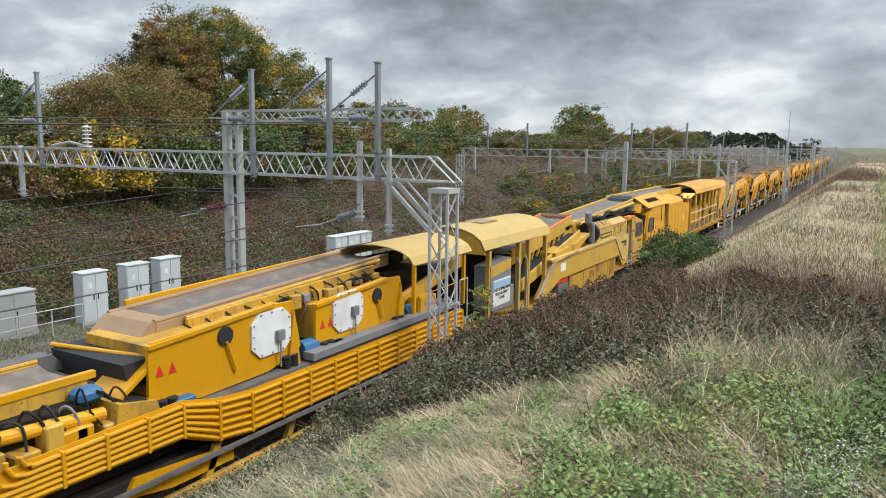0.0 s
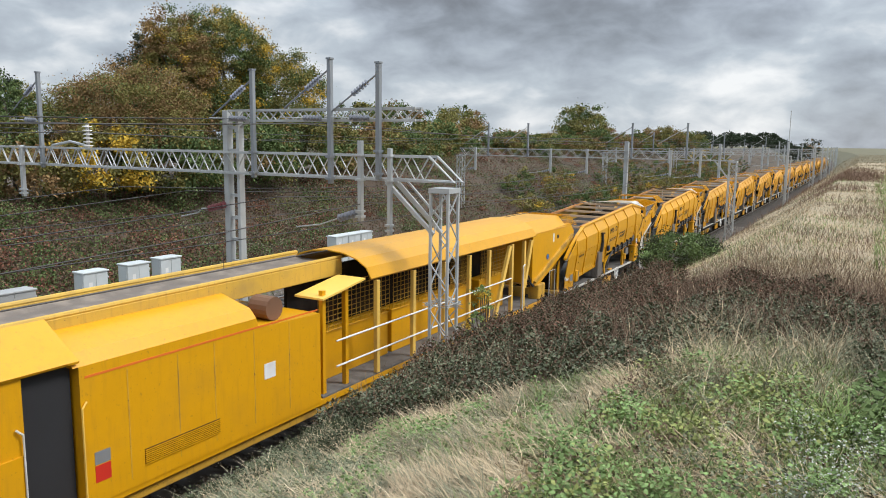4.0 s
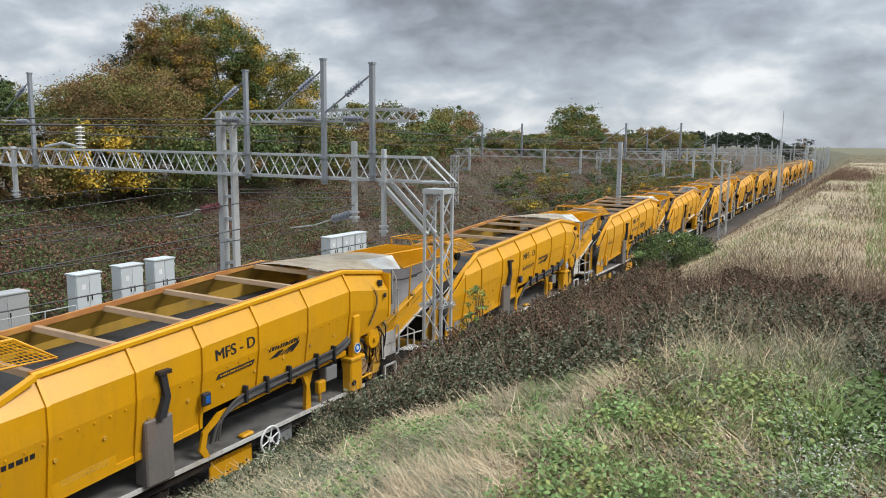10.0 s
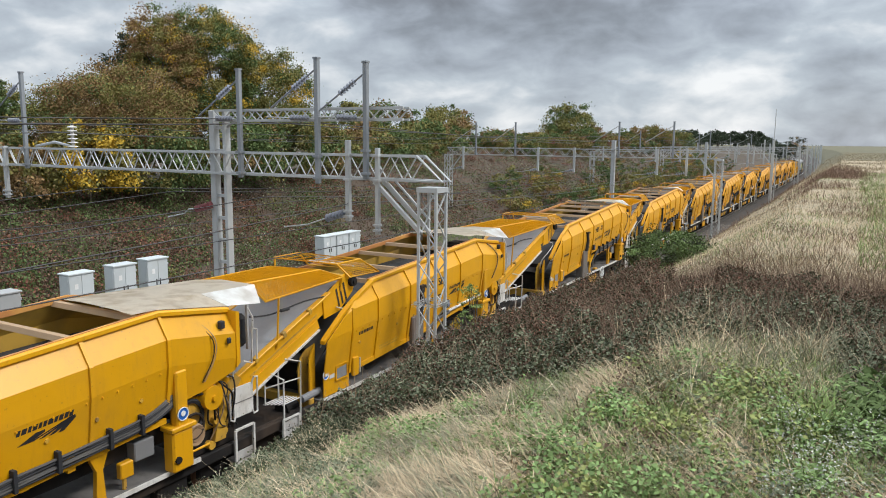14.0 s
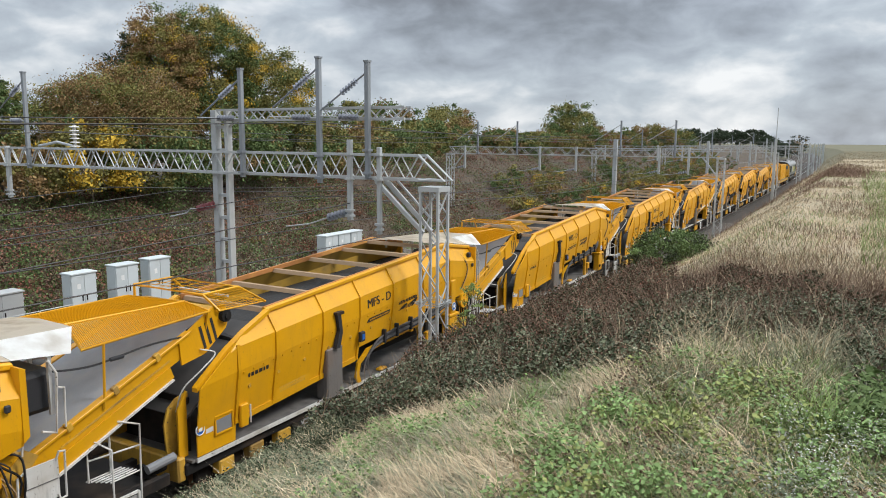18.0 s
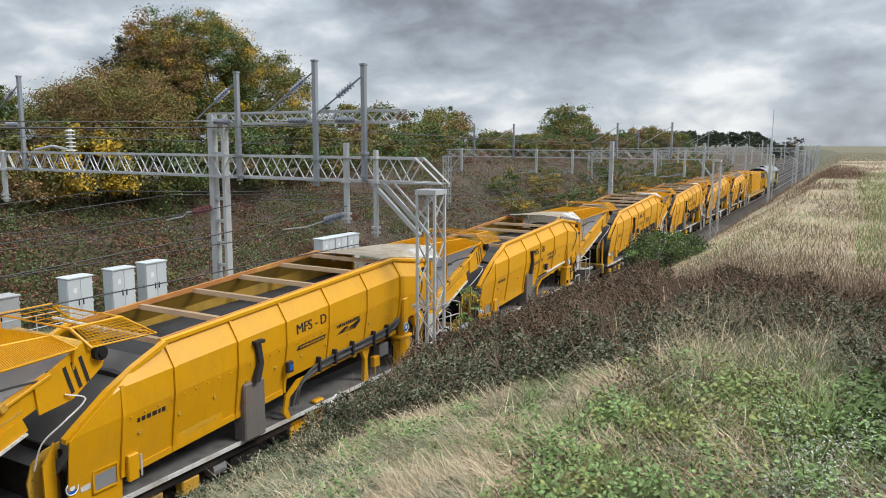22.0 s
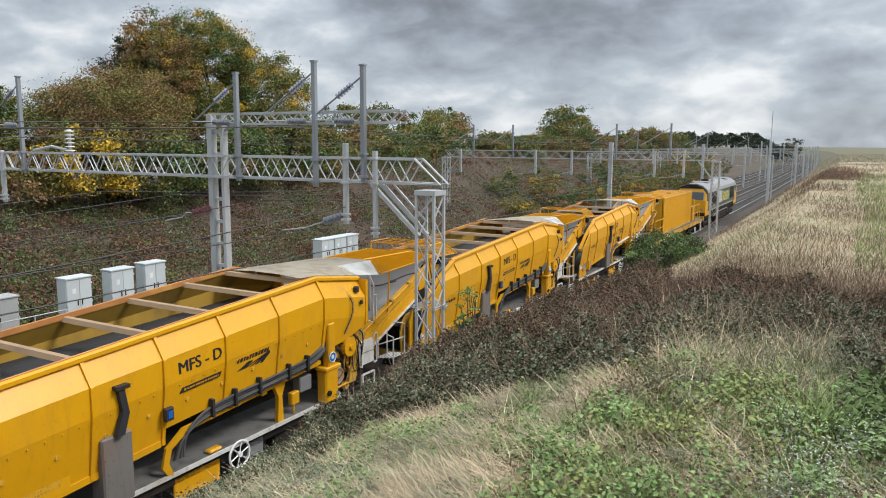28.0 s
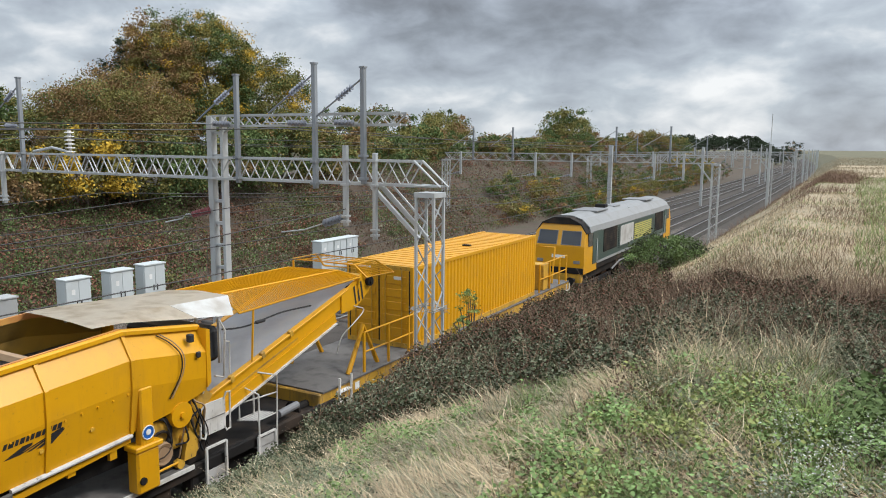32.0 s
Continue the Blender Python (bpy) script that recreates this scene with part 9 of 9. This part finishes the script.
blades("bank_dead_grass", x, y, 0.5, 0.02, 0.7, SCRUBBROWN, "dead grass and stems on the far bank")
x, y = scatter(9000, -16.9, -13.2, 8, 60, lambda a, b: pat(a, b, 0.4, 61.0) > -0.1)
blades("cess_grass", x, y, 0.22, 0.02, 0.7, GRASSGREEN, "short green grass beside the cabinets")


def lumps(name, n, per, size, r0, material, label, seed):
    rng = np.random.default_rng(seed)
    y = 12 + 110 * rng.uniform(0, 1, n) ** 1.6
    x = -17.4 - rng.uniform(0, 12.5, n)
    z = gz_many(x, y)
    r = r0 * rng.uniform(0.5, 1.5, n)
    o = rng.normal(0, .5, (n, per, 3)) * r[:, None, None]
    o[:, :, 2] = np.abs(o[:, :, 2]) * 0.8
    c = (np.c_[x, y, z][:, None, :] + o).reshape(-1, 3)
    return leaves(name, c, size, material, label, "scrub", 0.15)


lumps("scrub_clumps", 130, 170, .13, .95, LEAFGREEN, "dark green clumps of scrub on the far bank", 71)
lumps("scrub_clumps", 110, 170, .13, .9, LEAFRUST, "rust-red clumps of scrub on the far bank", 72)
lumps("scrub_clumps", 150, 150, .12, .9, BRAMBLEBROWN, "pale brown clumps of scrub on the far bank", 73)
lumps("scrub_clumps", 70, 130, .12, .8, LEAFOLIVE, "olive clumps of scrub on the far bank", 74)


# ---- movement ----
SPEED = [(0, 10.4), (2.5, 10.35), (4.5, 9.6), (6.5, 9.05), (12, 8.95), (15, 8.75), (18.5, 8.5), (22, 8.2), (26, 8.15), (29, 8.35), (32, 8.4)]


def run(t):
    """Metres gone at t: the train slows a little."""
    r = 0.0
    for (a, va), (b, vb) in zip(SPEED, SPEED[1:]):
        if t <= a:
            break
        e = min(t, b)
        ve = va + (vb - va) * (e - a) / (b - a)
        r += (va + ve) / 2 * (e - a)
    return r


def motions():
    times = [i * 1.0 for i in range(33)]
    for ob, s in TRAIN:
        z = 1.395 if ob.name.startswith("container") else 0.0
        rows = []
        for t in times:
            y = s - run(t)
            rows.append((t, pose(bend(y), y, z, 0, 0, math.degrees(-math.atan(swing(y))))))
        walk(ob, rows)


motions()
